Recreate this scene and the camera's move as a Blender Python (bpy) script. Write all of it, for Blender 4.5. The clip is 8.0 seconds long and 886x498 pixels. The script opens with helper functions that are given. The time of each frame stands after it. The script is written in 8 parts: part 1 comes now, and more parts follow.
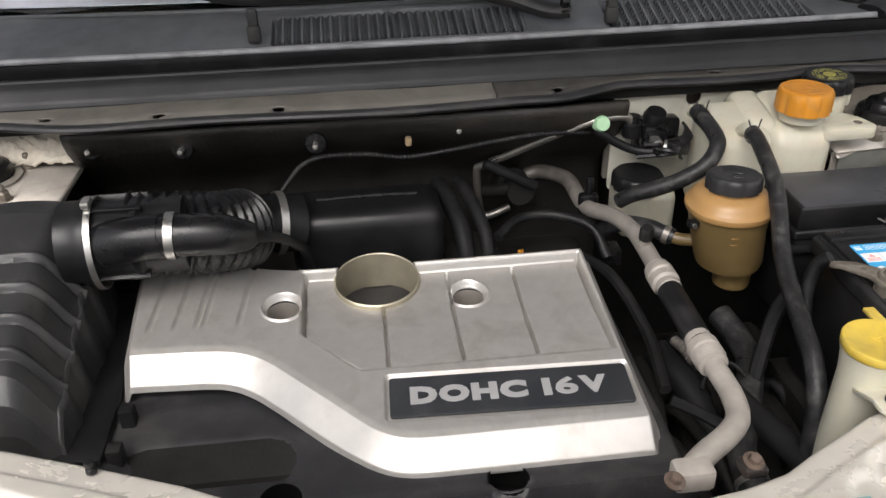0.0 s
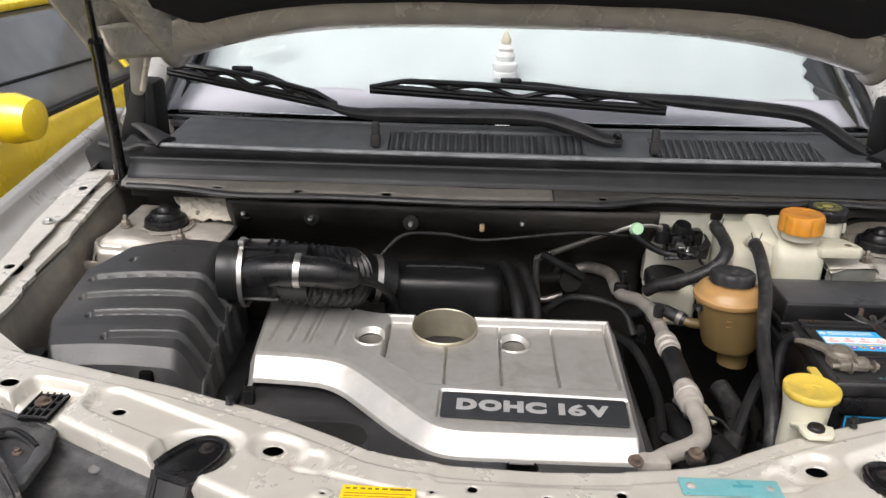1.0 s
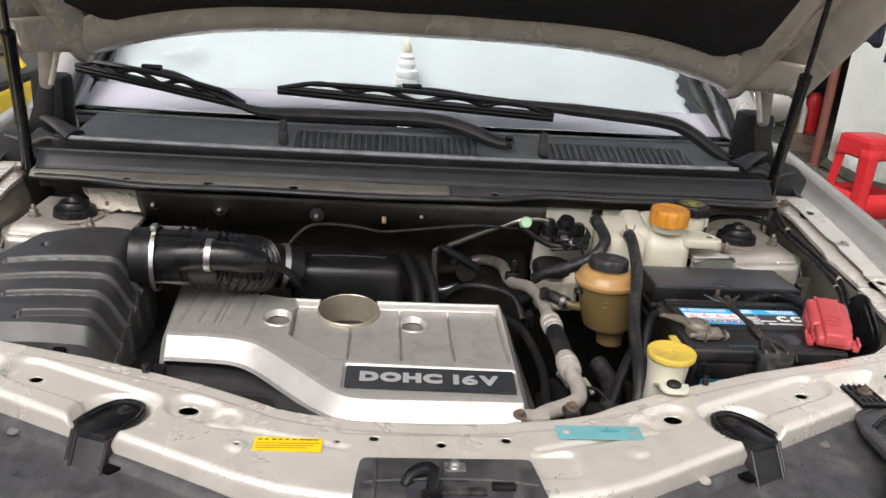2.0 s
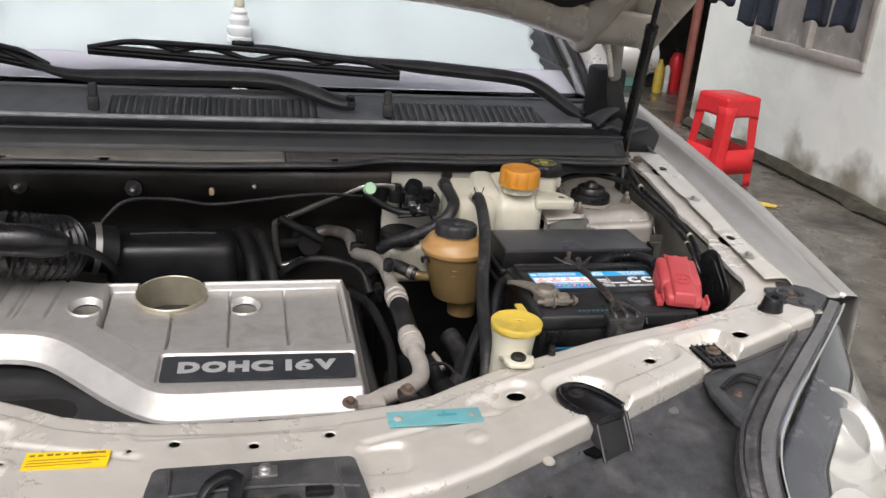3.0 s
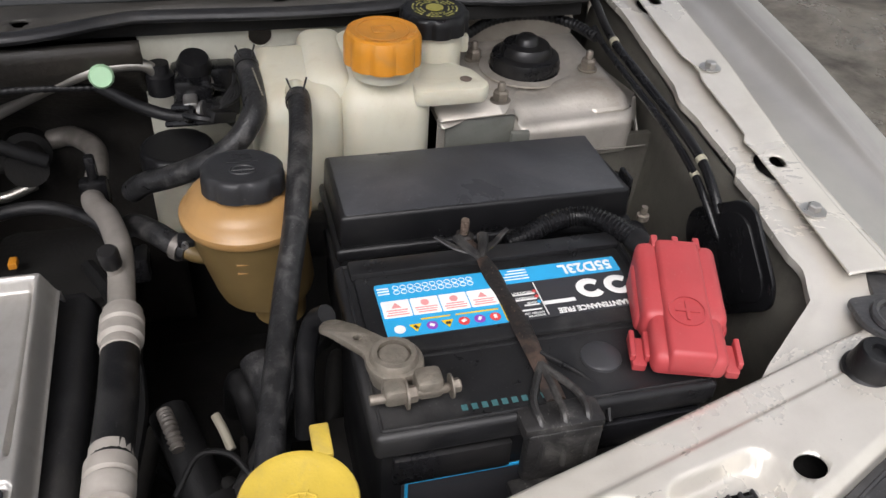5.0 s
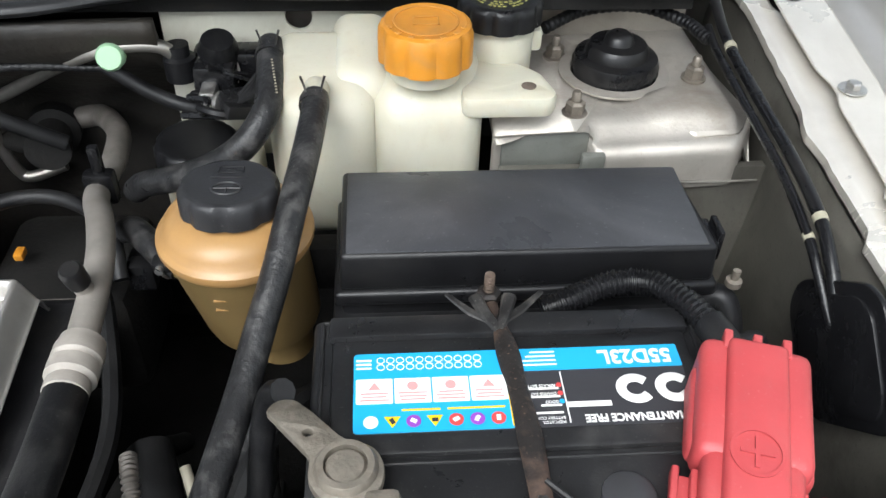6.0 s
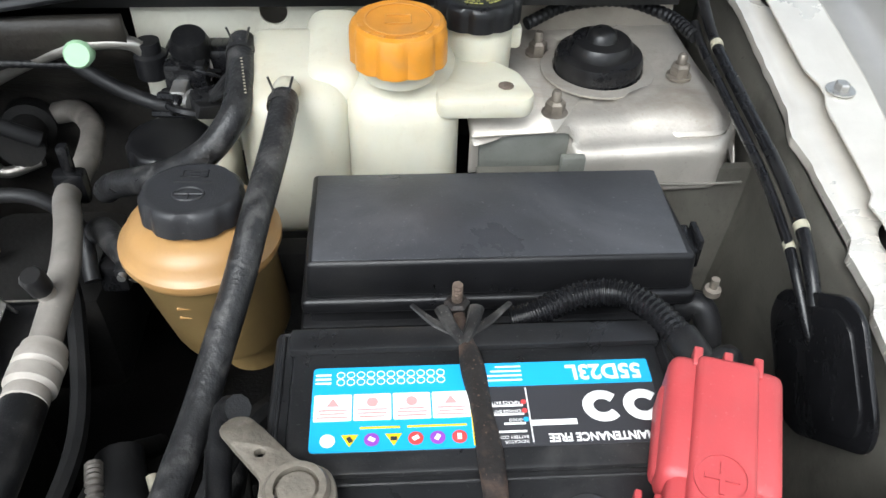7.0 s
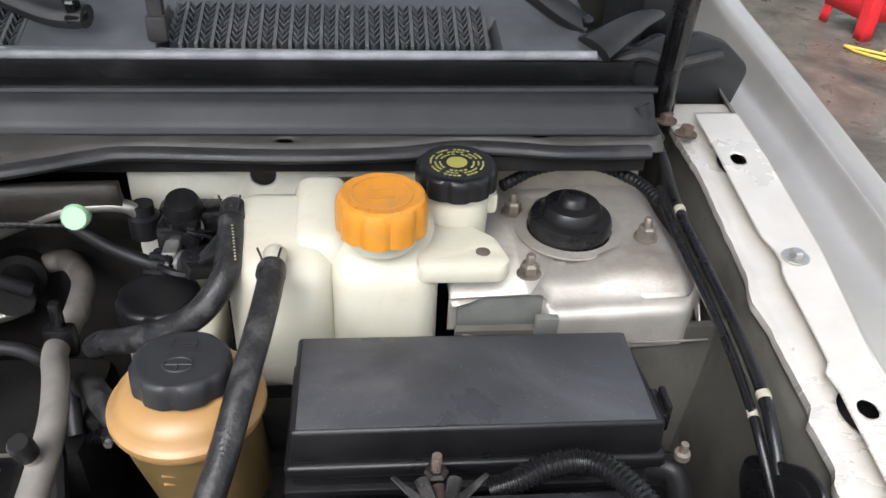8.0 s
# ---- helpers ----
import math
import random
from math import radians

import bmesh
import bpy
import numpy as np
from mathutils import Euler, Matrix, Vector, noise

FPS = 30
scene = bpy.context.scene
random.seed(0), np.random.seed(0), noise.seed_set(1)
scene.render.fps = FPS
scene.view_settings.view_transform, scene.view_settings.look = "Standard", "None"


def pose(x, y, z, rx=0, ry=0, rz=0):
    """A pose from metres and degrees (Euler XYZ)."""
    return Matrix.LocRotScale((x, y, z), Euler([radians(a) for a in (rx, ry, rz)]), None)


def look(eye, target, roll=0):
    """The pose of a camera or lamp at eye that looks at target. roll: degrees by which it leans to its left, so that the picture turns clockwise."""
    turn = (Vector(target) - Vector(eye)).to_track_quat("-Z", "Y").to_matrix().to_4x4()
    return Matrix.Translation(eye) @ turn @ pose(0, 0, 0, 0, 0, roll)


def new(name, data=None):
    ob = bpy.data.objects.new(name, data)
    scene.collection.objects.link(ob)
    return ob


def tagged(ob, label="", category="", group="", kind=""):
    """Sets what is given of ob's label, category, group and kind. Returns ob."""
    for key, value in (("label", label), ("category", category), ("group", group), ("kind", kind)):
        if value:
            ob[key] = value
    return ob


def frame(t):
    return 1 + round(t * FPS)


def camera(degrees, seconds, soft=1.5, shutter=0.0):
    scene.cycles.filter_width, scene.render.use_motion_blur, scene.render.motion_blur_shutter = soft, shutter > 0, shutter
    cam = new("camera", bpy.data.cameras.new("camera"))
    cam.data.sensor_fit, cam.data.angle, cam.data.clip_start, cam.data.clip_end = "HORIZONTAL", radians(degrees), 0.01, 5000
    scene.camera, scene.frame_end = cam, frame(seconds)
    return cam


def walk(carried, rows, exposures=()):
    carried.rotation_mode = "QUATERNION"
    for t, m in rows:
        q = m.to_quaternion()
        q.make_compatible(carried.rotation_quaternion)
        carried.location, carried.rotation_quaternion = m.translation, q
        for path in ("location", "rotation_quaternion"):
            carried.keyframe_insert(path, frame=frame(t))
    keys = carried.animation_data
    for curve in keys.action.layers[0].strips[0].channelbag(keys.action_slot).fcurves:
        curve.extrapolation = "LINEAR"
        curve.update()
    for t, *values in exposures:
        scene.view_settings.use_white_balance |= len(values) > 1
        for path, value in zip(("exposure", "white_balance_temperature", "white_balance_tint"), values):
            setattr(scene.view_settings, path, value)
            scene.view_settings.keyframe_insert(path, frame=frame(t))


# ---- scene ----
cam = camera(56.7, 8.0, soft=1.5, shutter=0.0)
PATH = [
    (0, (-0.13, -0.374, 1.398), (0.044, 1.324, 0.356), -1.4),
    (0.5, (-0.073, -0.584, 1.414), (-0.198, 1.238, 0.599), -0.9),
    (1, (-0.094, -0.708, 1.437), (-0.15, 1.151, 0.701), 1.2),
    (2.5, (-0.093, -0.839, 1.41), (0.24, 1.015, 0.737), 4.3),
    (3, (0.0, -0.73, 1.393), (0.454, 1.073, 0.657), 4.6),
    (3.5, (0.112, -0.63, 1.388), (0.531, 1.148, 0.576), 3.6),
    (4, (0.192, -0.457, 1.355), (0.649, 1.228, 0.38), 2.2),
    (4.5, (0.241, -0.251, 1.34), (0.788, 1.287, 0.185), 2.5),
    (5, (0.328, -0.088, 1.31), (0.789, 1.416, 0.075), 4.1),
    (6.5, (0.459, 0.056, 1.271), (0.525, 1.543, -0.064), 0.9),
    (7, (0.466, 0.066, 1.277), (0.585, 1.54, -0.069), 1.8),
    (7.5, (0.463, 0.085, 1.306), (0.603, 1.623, 0.035), 2.4),
    (8, (0.464, 0.073, 1.331), (0.639, 1.701, 0.182), 2.9),
]
walk(cam, [(t, look(eye, target, roll)) for t, eye, target, roll in PATH],
     exposures=[(0.0, 0.36, 6550, 12), (0.5, 0.50, 6550, 12), (1.0, 0.50, 6550, 12), (2.5, 0.40, 6500, 13), (4.0, 0.32, 6400, 14), (4.5, 0.40, 6400, 13), (5.0, 0.32, 6350, 13), (6.5, 1.09, 5980, 4), (7.2, 1.0, 6000, 7), (8.0, 1.0, 6100, 11)])

# ---------- sky and sun: bright overcast day ----------
world = bpy.data.worlds.new("overcast")
scene.world = world
world.use_nodes = True
wn, wl = world.node_tree.nodes, world.node_tree.links
sky = wn.new("ShaderNodeTexSky")
sky.sky_type = "NISHITA"
sky.sun_disc = False
sky.sun_elevation = radians(58)
sky.sun_rotation = radians(200)
sky.air_density, sky.dust_density, sky.ozone_density = 1.0, 6.0, 0.6
hue = wn.new("ShaderNodeHueSaturation")
hue.inputs["Saturation"].default_value = 0.34
wl.new(sky.outputs["Color"], hue.inputs["Color"])
wl.new(hue.outputs["Color"], wn["Background"].inputs["Color"])
wn["Background"].inputs["Strength"].default_value = 0.14
sun_data = bpy.data.lights.new("sun", "SUN")
sun_data.energy, sun_data.angle, sun_data.color = 1.3, radians(35), (1.0, 0.985, 0.96)
sun = new("sun", sun_data)
sun.matrix_world = look((-2.4, -2.9, 5.0), (0, 0.5, 0.8))


# ---------- materials ----------
def mat(name, base, rough=0.5, metal=0.0, var=0.12, scale=18.0, bump=0.05, fine=400.0, dirt=None, dirt_amount=0.35, dirt_scale=6.0,
        coat=0.0, transmission=0.0, emit=None, subsurface=0.0, stretch=(1, 1, 1), rvar=0.12, ior=1.5, spec=0.5):
    m = bpy.data.materials.new(name)
    m.use_nodes = True
    n, l = m.node_tree.nodes, m.node_tree.links
    b = n["Principled BSDF"]
    co = n.new("ShaderNodeTexCoord")
    mp = n.new("ShaderNodeMapping")
    mp.inputs["Scale"].default_value = stretch
    l.new(co.outputs["Object"], mp.inputs["Vector"])

    def tex(s, detail=6.0):
        t = n.new("ShaderNodeTexNoise")
        t.inputs["Scale"].default_value = s
        t.inputs["Detail"].default_value = detail
        l.new(mp.outputs["Vector"], t.inputs["Vector"])
        return t

    grain, wide, small = tex(scale), tex(dirt_scale, 8.0), tex(fine, 3.0)

    wide.inputs["Roughness"].default_value = 0.66
    wide.inputs["Distortion"].default_value = 0.5

    def span(src, a, b2, lo, hi):
        r = n.new("ShaderNodeMapRange")
        for k, v in zip(("From Min", "From Max", "To Min", "To Max"), (a, b2, lo, hi)):
            r.inputs[k].default_value = v
        l.new(src, r.inputs["Value"])
        return r.outputs["Result"]

    def mixc(fac, a, c):
        x = n.new("ShaderNodeMix")
        x.data_type = "RGBA"
        l.new(fac, x.inputs["Factor"])
        for sock, v in ((x.inputs[6], a), (x.inputs[7], c)):
            if isinstance(v, tuple):
                sock.default_value = (*v, 1)
            else:
                l.new(v, sock)
        return x.outputs[2]

    lo = tuple(min(1, c * (1 - var)) for c in base)
    hi = tuple(min(1, c * (1 + var)) for c in base)
    col = mixc(span(grain.outputs["Fac"], 0.3, 0.7, 0, 1), lo, hi)
    if dirt:
        col = mixc(span(wide.outputs["Fac"], 0.5, 0.72, 0, dirt_amount), col, dirt)
        col = mixc(span(small.outputs["Fac"], 0.62, 0.8, 0, dirt_amount * 0.6), col, dirt)
        speck = tex(430.0, 1.0)
        col = mixc(span(speck.outputs["Fac"], 0.70, 0.78, 0, min(1.0, dirt_amount * 0.7)), col, tuple(min(1.0, c * 1.5) for c in dirt))
    l.new(col, b.inputs["Base Color"])
    l.new(span(wide.outputs["Fac"], 0.3, 0.7, max(0.02, rough - rvar), min(1, rough + rvar)), b.inputs["Roughness"])
    b.inputs["Metallic"].default_value = metal
    b.inputs["IOR"].default_value = ior
    b.inputs["Specular IOR Level"].default_value = spec
    b.inputs["Coat Weight"].default_value = coat
    b.inputs["Coat Roughness"].default_value = 0.08
    b.inputs["Transmission Weight"].default_value = transmission
    if subsurface:
        b.inputs["Subsurface Weight"].default_value = subsurface
        b.inputs["Subsurface Radius"].default_value = (0.02, 0.015, 0.01)
        b.inputs["Subsurface Scale"].default_value = 0.3
    if bump:
        bp = n.new("ShaderNodeBump")
        bp.inputs["Strength"].default_value = bump
        bp.inputs["Distance"].default_value = 0.002
        l.new(small.outputs["Fac"], bp.inputs["Height"])
        l.new(bp.outputs["Normal"], b.inputs["Normal"])
    return m


M = {
    "body": mat("champagne_paint", (0.67, 0.635, 0.57), 0.30, 0.38, 0.05, 30, 0.02, 700, (0.38, 0.33, 0.27), 0.3, 5, coat=0.4),
    "body_dusty_dim": mat("dusty_dim_champagne_paint", (0.38, 0.35, 0.305), 0.42, 0.3, 0.12, 25, 0.06, 600, (0.20, 0.175, 0.14), 0.65, 9),
    "silver": mat("silver_car_paint", (0.45, 0.435, 0.405), 0.34, 0.6, 0.05, 20, 0.02, 500, (0.32, 0.30, 0.27), 0.3, 4, coat=0.3),
    "cover": mat("silver_plastic_paint", (0.52, 0.505, 0.48), 0.42, 0.62, 0.05, 60, 0.05, 900, (0.30, 0.27, 0.23), 0.45, 14),
    "cover_inner": mat("tan_metal_lining", (0.40, 0.365, 0.275), 0.35, 0.5, 0.1, 40, 0.03),
    "plastic": mat("black_plastic", (0.009, 0.009, 0.010), 0.38, 0, 0.3, 40, 0.10, 900, (0.055, 0.052, 0.047), 0.3, 9, rvar=0.14, spec=0.35),
    "plastic_dusty": mat("dusty_black_plastic", (0.024, 0.024, 0.026), 0.45, 0, 0.25, 30, 0.12, 800, (0.10, 0.094, 0.086), 0.5, 9, rvar=0.16, spec=0.4),
    "trim": mat("grey_black_cowl_plastic", (0.122, 0.128, 0.136), 0.42, 0, 0.2, 30, 0.10, 900, (0.21, 0.21, 0.21), 0.4, 5),
    "scuffed": mat("scuffed_black_plastic", (0.042, 0.042, 0.044), 0.46, 0, 0.35, 60, 0.25, 300, (0.14, 0.135, 0.13), 0.55, 20, rvar=0.25),
    "lid": mat("dust_greyed_plastic", (0.030, 0.030, 0.031), 0.42, 0, 0.25, 22, 0.15, 700, (0.125, 0.118, 0.112), 0.42, 6, rvar=0.15),
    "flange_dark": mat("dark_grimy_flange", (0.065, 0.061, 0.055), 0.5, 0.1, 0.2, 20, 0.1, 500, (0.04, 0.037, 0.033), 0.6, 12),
    "worn": mat("worn_edge_highlight", (0.33, 0.335, 0.35), 0.4, 0, 0.25, 30, 0.1, 500, (0.09, 0.09, 0.09), 0.5, 14),
    "hood_inner": mat("inner_hood_paint", (0.56, 0.52, 0.45), 0.24, 0.25, 0.1, 18, 0.04, 500, (0.20, 0.18, 0.145), 0.45, 7, coat=0.4),
    "strip": mat("grey_rubber_strip", (0.115, 0.112, 0.112), 0.40, 0, 0.25, 25, 0.15, 400, (0.21, 0.205, 0.20), 0.55, 22, rvar=0.2),
    "mouldy": mat("mouldy_black_rubber", (0.045, 0.044, 0.045), 0.5, 0, 0.4, 60, 0.35, 250, (0.20, 0.19, 0.18), 0.8, 38, rvar=0.25),
    # near-black for openings, with their shade in the colour
    "void": mat("hole_shade_black", (0.004, 0.004, 0.004), 0.9, 0, 0.2, 20, 0.0, spec=0.05),
    "plenum": mat("black_plenum_plastic", (0.018, 0.019, 0.021), 0.46, 0, 0.2, 30, 0.05, 900, (0.05, 0.049, 0.047), 0.3, 6, spec=0.4),
    "alu_dark": mat("stained_aluminium_pipe", (0.23, 0.21, 0.19), 0.5, 0.6, 0.2, 50, 0.08, 500, (0.09, 0.075, 0.06), 0.55, 18),
    # rubber copy with less sheen and dust, to sink into the bay's shade
    "deep_rubber": mat("deep_shade_rubber", (0.013, 0.013, 0.0135), 0.55, 0, 0.3, 40, 0.15, 700, (0.03, 0.028, 0.026), 0.3, 22, spec=0.15),
    "strap_worn": mat("worn_black_strap", (0.026, 0.025, 0.025), 0.4, 0.3, 0.4, 60, 0.2, 300, (0.20, 0.19, 0.175), 0.55, 28),
    "hose": mat("scuffed_rubber_hose", (0.016, 0.016, 0.017), 0.42, 0, 0.4, 120, 0.3, 350, (0.12, 0.115, 0.11), 0.5, 55, rvar=0.2, spec=0.4),
    "pale_red": mat("pale_red_print", (0.72, 0.30, 0.30), 0.5, 0, 0.05),
    "well": mat("shaded_bolt_well", (0.17, 0.155, 0.135), 0.6, 0.2, 0.1, 40, 0.05),
    "gloss": mat("glossy_black_plastic", (0.008, 0.008, 0.009), 0.27, 0, 0.25, 30, 0.04, 600, (0.06, 0.056, 0.052), 0.25, 12, spec=0.35),
    "rubber": mat("black_rubber", (0.008, 0.008, 0.009), 0.42, 0, 0.3, 40, 0.15, 700, (0.07, 0.068, 0.065), 0.3, 22, spec=0.3),
    "felt": mat("black_insulation_felt", (0.017, 0.0155, 0.014), 0.5, 0, 0.4, 15, 0.6, 120, (0.055, 0.047, 0.037), 0.5, 7, spec=0.35),
    "pad": mat("hood_insulation_pad", (0.008, 0.008, 0.009), 0.95, 0, 0.3, 12, 0.5, 300),
    "dark": mat("shaded_engine_metal", (0.013, 0.0125, 0.012), 0.7, 0.0, 0.35, 20, 0.3, 200, (0.03, 0.026, 0.02), 0.4, 14, spec=0.2),
    "alu": mat("dull_aluminium_pipe", (0.365, 0.335, 0.30), 0.62, 0.2, 0.12, 60, 0.06, 500, (0.3, 0.28, 0.25), 0.45, 18),
    "bare_alu": mat("bare_aluminium", (0.42, 0.40, 0.37), 0.36, 0.85, 0.12, 40, 0.05, 500, (0.22, 0.20, 0.17), 0.4, 16),
    "alu_grey": mat("dusty_grey_pipe", (0.235, 0.215, 0.195), 0.6, 0.2, 0.14, 50, 0.08, 500, (0.20, 0.18, 0.155), 0.5, 16),
    "zinc": mat("zinc_steel", (0.55, 0.54, 0.52), 0.35, 0.9, 0.12, 60, 0.05, 400, (0.28, 0.2, 0.13), 0.35, 40),
    "rust": mat("rusty_steel", (0.105, 0.075, 0.057), 0.85, 0.2, 0.4, 90, 0.4, 300, (0.20, 0.17, 0.145), 0.5, 40),
    "strap": mat("rusty_black_strap", (0.022, 0.019, 0.018), 0.55, 0.3, 0.4, 60, 0.35, 300, (0.13, 0.082, 0.06), 0.9, 26),
    "lead": mat("dull_lead", (0.23, 0.205, 0.17), 0.55, 0.5, 0.25, 90, 0.4, 300, (0.13, 0.10, 0.07), 0.5, 60),
    "tank": mat("milky_plastic", (0.56, 0.54, 0.44), 0.42, 0, 0.08, 16, 0.05, 400, (0.38, 0.315, 0.205), 0.5, 9, subsurface=0.3),
    "tan": mat("amber_plastic", (0.365, 0.21, 0.08), 0.36, 0, 0.12, 14, 0.04, 400, (0.22, 0.135, 0.06), 0.45, 12, subsurface=0.12),
    "tan_low": mat("fluid_stained_amber_plastic", (0.155, 0.105, 0.042), 0.4, 0, 0.18, 14, 0.04, 400, (0.09, 0.06, 0.03), 0.45, 10, subsurface=0.05),
    "orange": mat("orange_plastic", (0.60, 0.245, 0.02), 0.42, 0, 0.10, 40, 0.05, 500, (0.46, 0.25, 0.09), 0.5, 30, subsurface=0.06),
    "yellow": mat("yellow_plastic", (0.58, 0.42, 0.06), 0.48, 0, 0.10, 40, 0.08, 500, (0.36, 0.27, 0.10), 0.65, 26),
    "red": mat("faded_red_plastic", (0.42, 0.055, 0.06), 0.5, 0, 0.08, 30, 0.06, 500, (0.34, 0.12, 0.11), 0.35, 12),
    "green": mat("mint_plastic", (0.42, 0.66, 0.42), 0.5, 0, 0.05),
    "teal": mat("teal_foil_plate", (0.16, 0.42, 0.45), 0.35, 0.2, 0.1, 50, 0.03, 300, (0.36, 0.44, 0.44), 0.35, 30),
    "label_yellow": mat("yellow_sticker", (0.85, 0.55, 0.01), 0.45, 0, 0.05),
    "blue": mat("sky_blue_sticker", (0.03, 0.36, 0.68), 0.35, 0, 0.04),
    "white": mat("white_sticker", (0.82, 0.82, 0.80), 0.4, 0, 0.04),
    "ink": mat("dark_print", (0.035, 0.035, 0.04), 0.4, 0, 0.1),
    "print_red": mat("red_print", (0.65, 0.06, 0.06), 0.5, 0, 0.05),
    "print_violet": mat("violet_print", (0.25, 0.06, 0.42), 0.5, 0, 0.05),
    "badge": mat("badge_black", (0.024, 0.026, 0.03), 0.4, 0, 0.1, 40, 0.04, 500, (0.1, 0.1, 0.1), 0.2, 20),
    "chrome": mat("chrome", (0.75, 0.75, 0.76), 0.12, 1.0, 0.03, 20, 0.0),
    "glass": mat("windscreen_glass", (0.93, 0.96, 0.96), 0.03, 0, 0.0, 10, 0.0, transmission=1.0, rvar=0.01, ior=1.45),
    "lens": mat("hazed_headlamp_lens", (0.95, 0.95, 0.92), 0.07, 0, 0.03, 10, 0.02, transmission=0.92, rvar=0.08, ior=1.45),
    "reflector": mat("lamp_reflector", (0.76, 0.74, 0.70), 0.24, 0.65, 0.05, 20, 0.0),
    "shade": mat("pale_sunshade", (0.40, 0.435, 0.44), 0.6, 0, 0.04, 8, 0.05, 60),
    "dash": mat("lavender_grey_dash_cover", (0.44, 0.42, 0.47), 0.6, 0, 0.06, 10, 0.1, 100),
    "interior": mat("dark_car_interior", (0.13, 0.125, 0.11), 0.7, 0, 0.2, 10, 0.1),
    "taxi": mat("taxi_yellow_paint", (0.95, 0.68, 0.015), 0.28, 0, 0.04, 10, 0.0, coat=0.8),
    # base lifted to grey to paint in the windows' bright reflection
    "tint": mat("grey_reflection_glass", (0.15, 0.155, 0.155), 0.06, 0, 0.3, 4, 0.0, coat=1.0),
    "stool": mat("red_moulded_plastic", (0.62, 0.022, 0.028), 0.38, 0, 0.08, 30, 0.05, 400, (0.35, 0.04, 0.04), 0.3, 12),
    "denim": mat("dark_denim", (0.016, 0.02, 0.032), 0.95, 0, 0.3, 60, 0.5, 900),
    "denim_blue": mat("blue_denim", (0.05, 0.10, 0.20), 0.95, 0, 0.3, 60, 0.5, 900),
    "frame": mat("aluminium_window_frame", (0.46, 0.43, 0.40), 0.5, 0.4, 0.1, 20, 0.05),
    "pane": mat("dusty_window_glass", (0.26, 0.25, 0.235), 0.2, 0, 0.25, 6, 0.02),
    "pipe_red": mat("brown_red_pole_paint", (0.15, 0.05, 0.036), 0.6, 0, 0.2, 20, 0.1),
    "teal_wall": mat("teal_wall_paint", (0.16, 0.36, 0.30), 0.8, 0, 0.15, 6, 0.1, 100, (0.2, 0.2, 0.18), 0.4, 3),
    "tower": mat("bare_dusty_steel", (0.45, 0.42, 0.375), 0.44, 0.5, 0.12, 24, 0.12, 300, (0.24, 0.19, 0.14), 0.7, 9, rvar=0.16),
    "pocket": mat("grey_green_grimy_steel", (0.20, 0.205, 0.185), 0.42, 0.4, 0.2, 20, 0.1, 300, (0.10, 0.09, 0.07), 0.6, 12),
    "stud": mat("dirty_worn_steel", (0.25, 0.22, 0.185), 0.5, 0.6, 0.3, 60, 0.2, 400, (0.11, 0.085, 0.06), 0.6, 60),
    "tape": mat("yellowed_tape", (0.36, 0.335, 0.25), 0.7, 0, 0.1, 60, 0.1),
    "fuse_lid": mat("scratched_dusty_lit_plastic", (0.042, 0.043, 0.048), 0.38, 0, 0.2, 25, 0.12, 800, (0.13, 0.13, 0.138), 0.45, 8, rvar=0.16, spec=0.45),
    "battery_black": mat("battery_case_plastic", (0.0125, 0.0125, 0.0135), 0.38, 0, 0.3, 40, 0.08, 700, (0.075, 0.072, 0.068), 0.4, 14, rvar=0.2, spec=0.4),
    "grime": mat("grimy_dim_paint", (0.17, 0.158, 0.138), 0.55, 0.1, 0.18, 20, 0.1, 500, (0.10, 0.09, 0.075), 0.65, 12),
    # inner wing: grimy paint taken darker for the shade it sits in
    "wing_wall": mat("grimy_shaded_wing", (0.15, 0.142, 0.122), 0.38, 0.4, 0.25, 12, 0.08, 300, (0.04, 0.036, 0.03), 0.65, 7),
    "bezel": mat("dark_lamp_bezel", (0.055, 0.058, 0.066), 0.22, 0.1, 0.25, 10, 0.02, 400, (0.15, 0.15, 0.155), 0.5, 14, coat=0.5),
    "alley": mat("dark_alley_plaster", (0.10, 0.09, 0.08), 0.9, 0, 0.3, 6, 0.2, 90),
}


def wet_concrete():
    m = mat("wet_concrete", (0.10, 0.09, 0.075), 0.38, 0, 0.4, 9, 0.3, 60, (0.024, 0.021, 0.018), 1.0, 2.2, rvar=0.36)
    return m


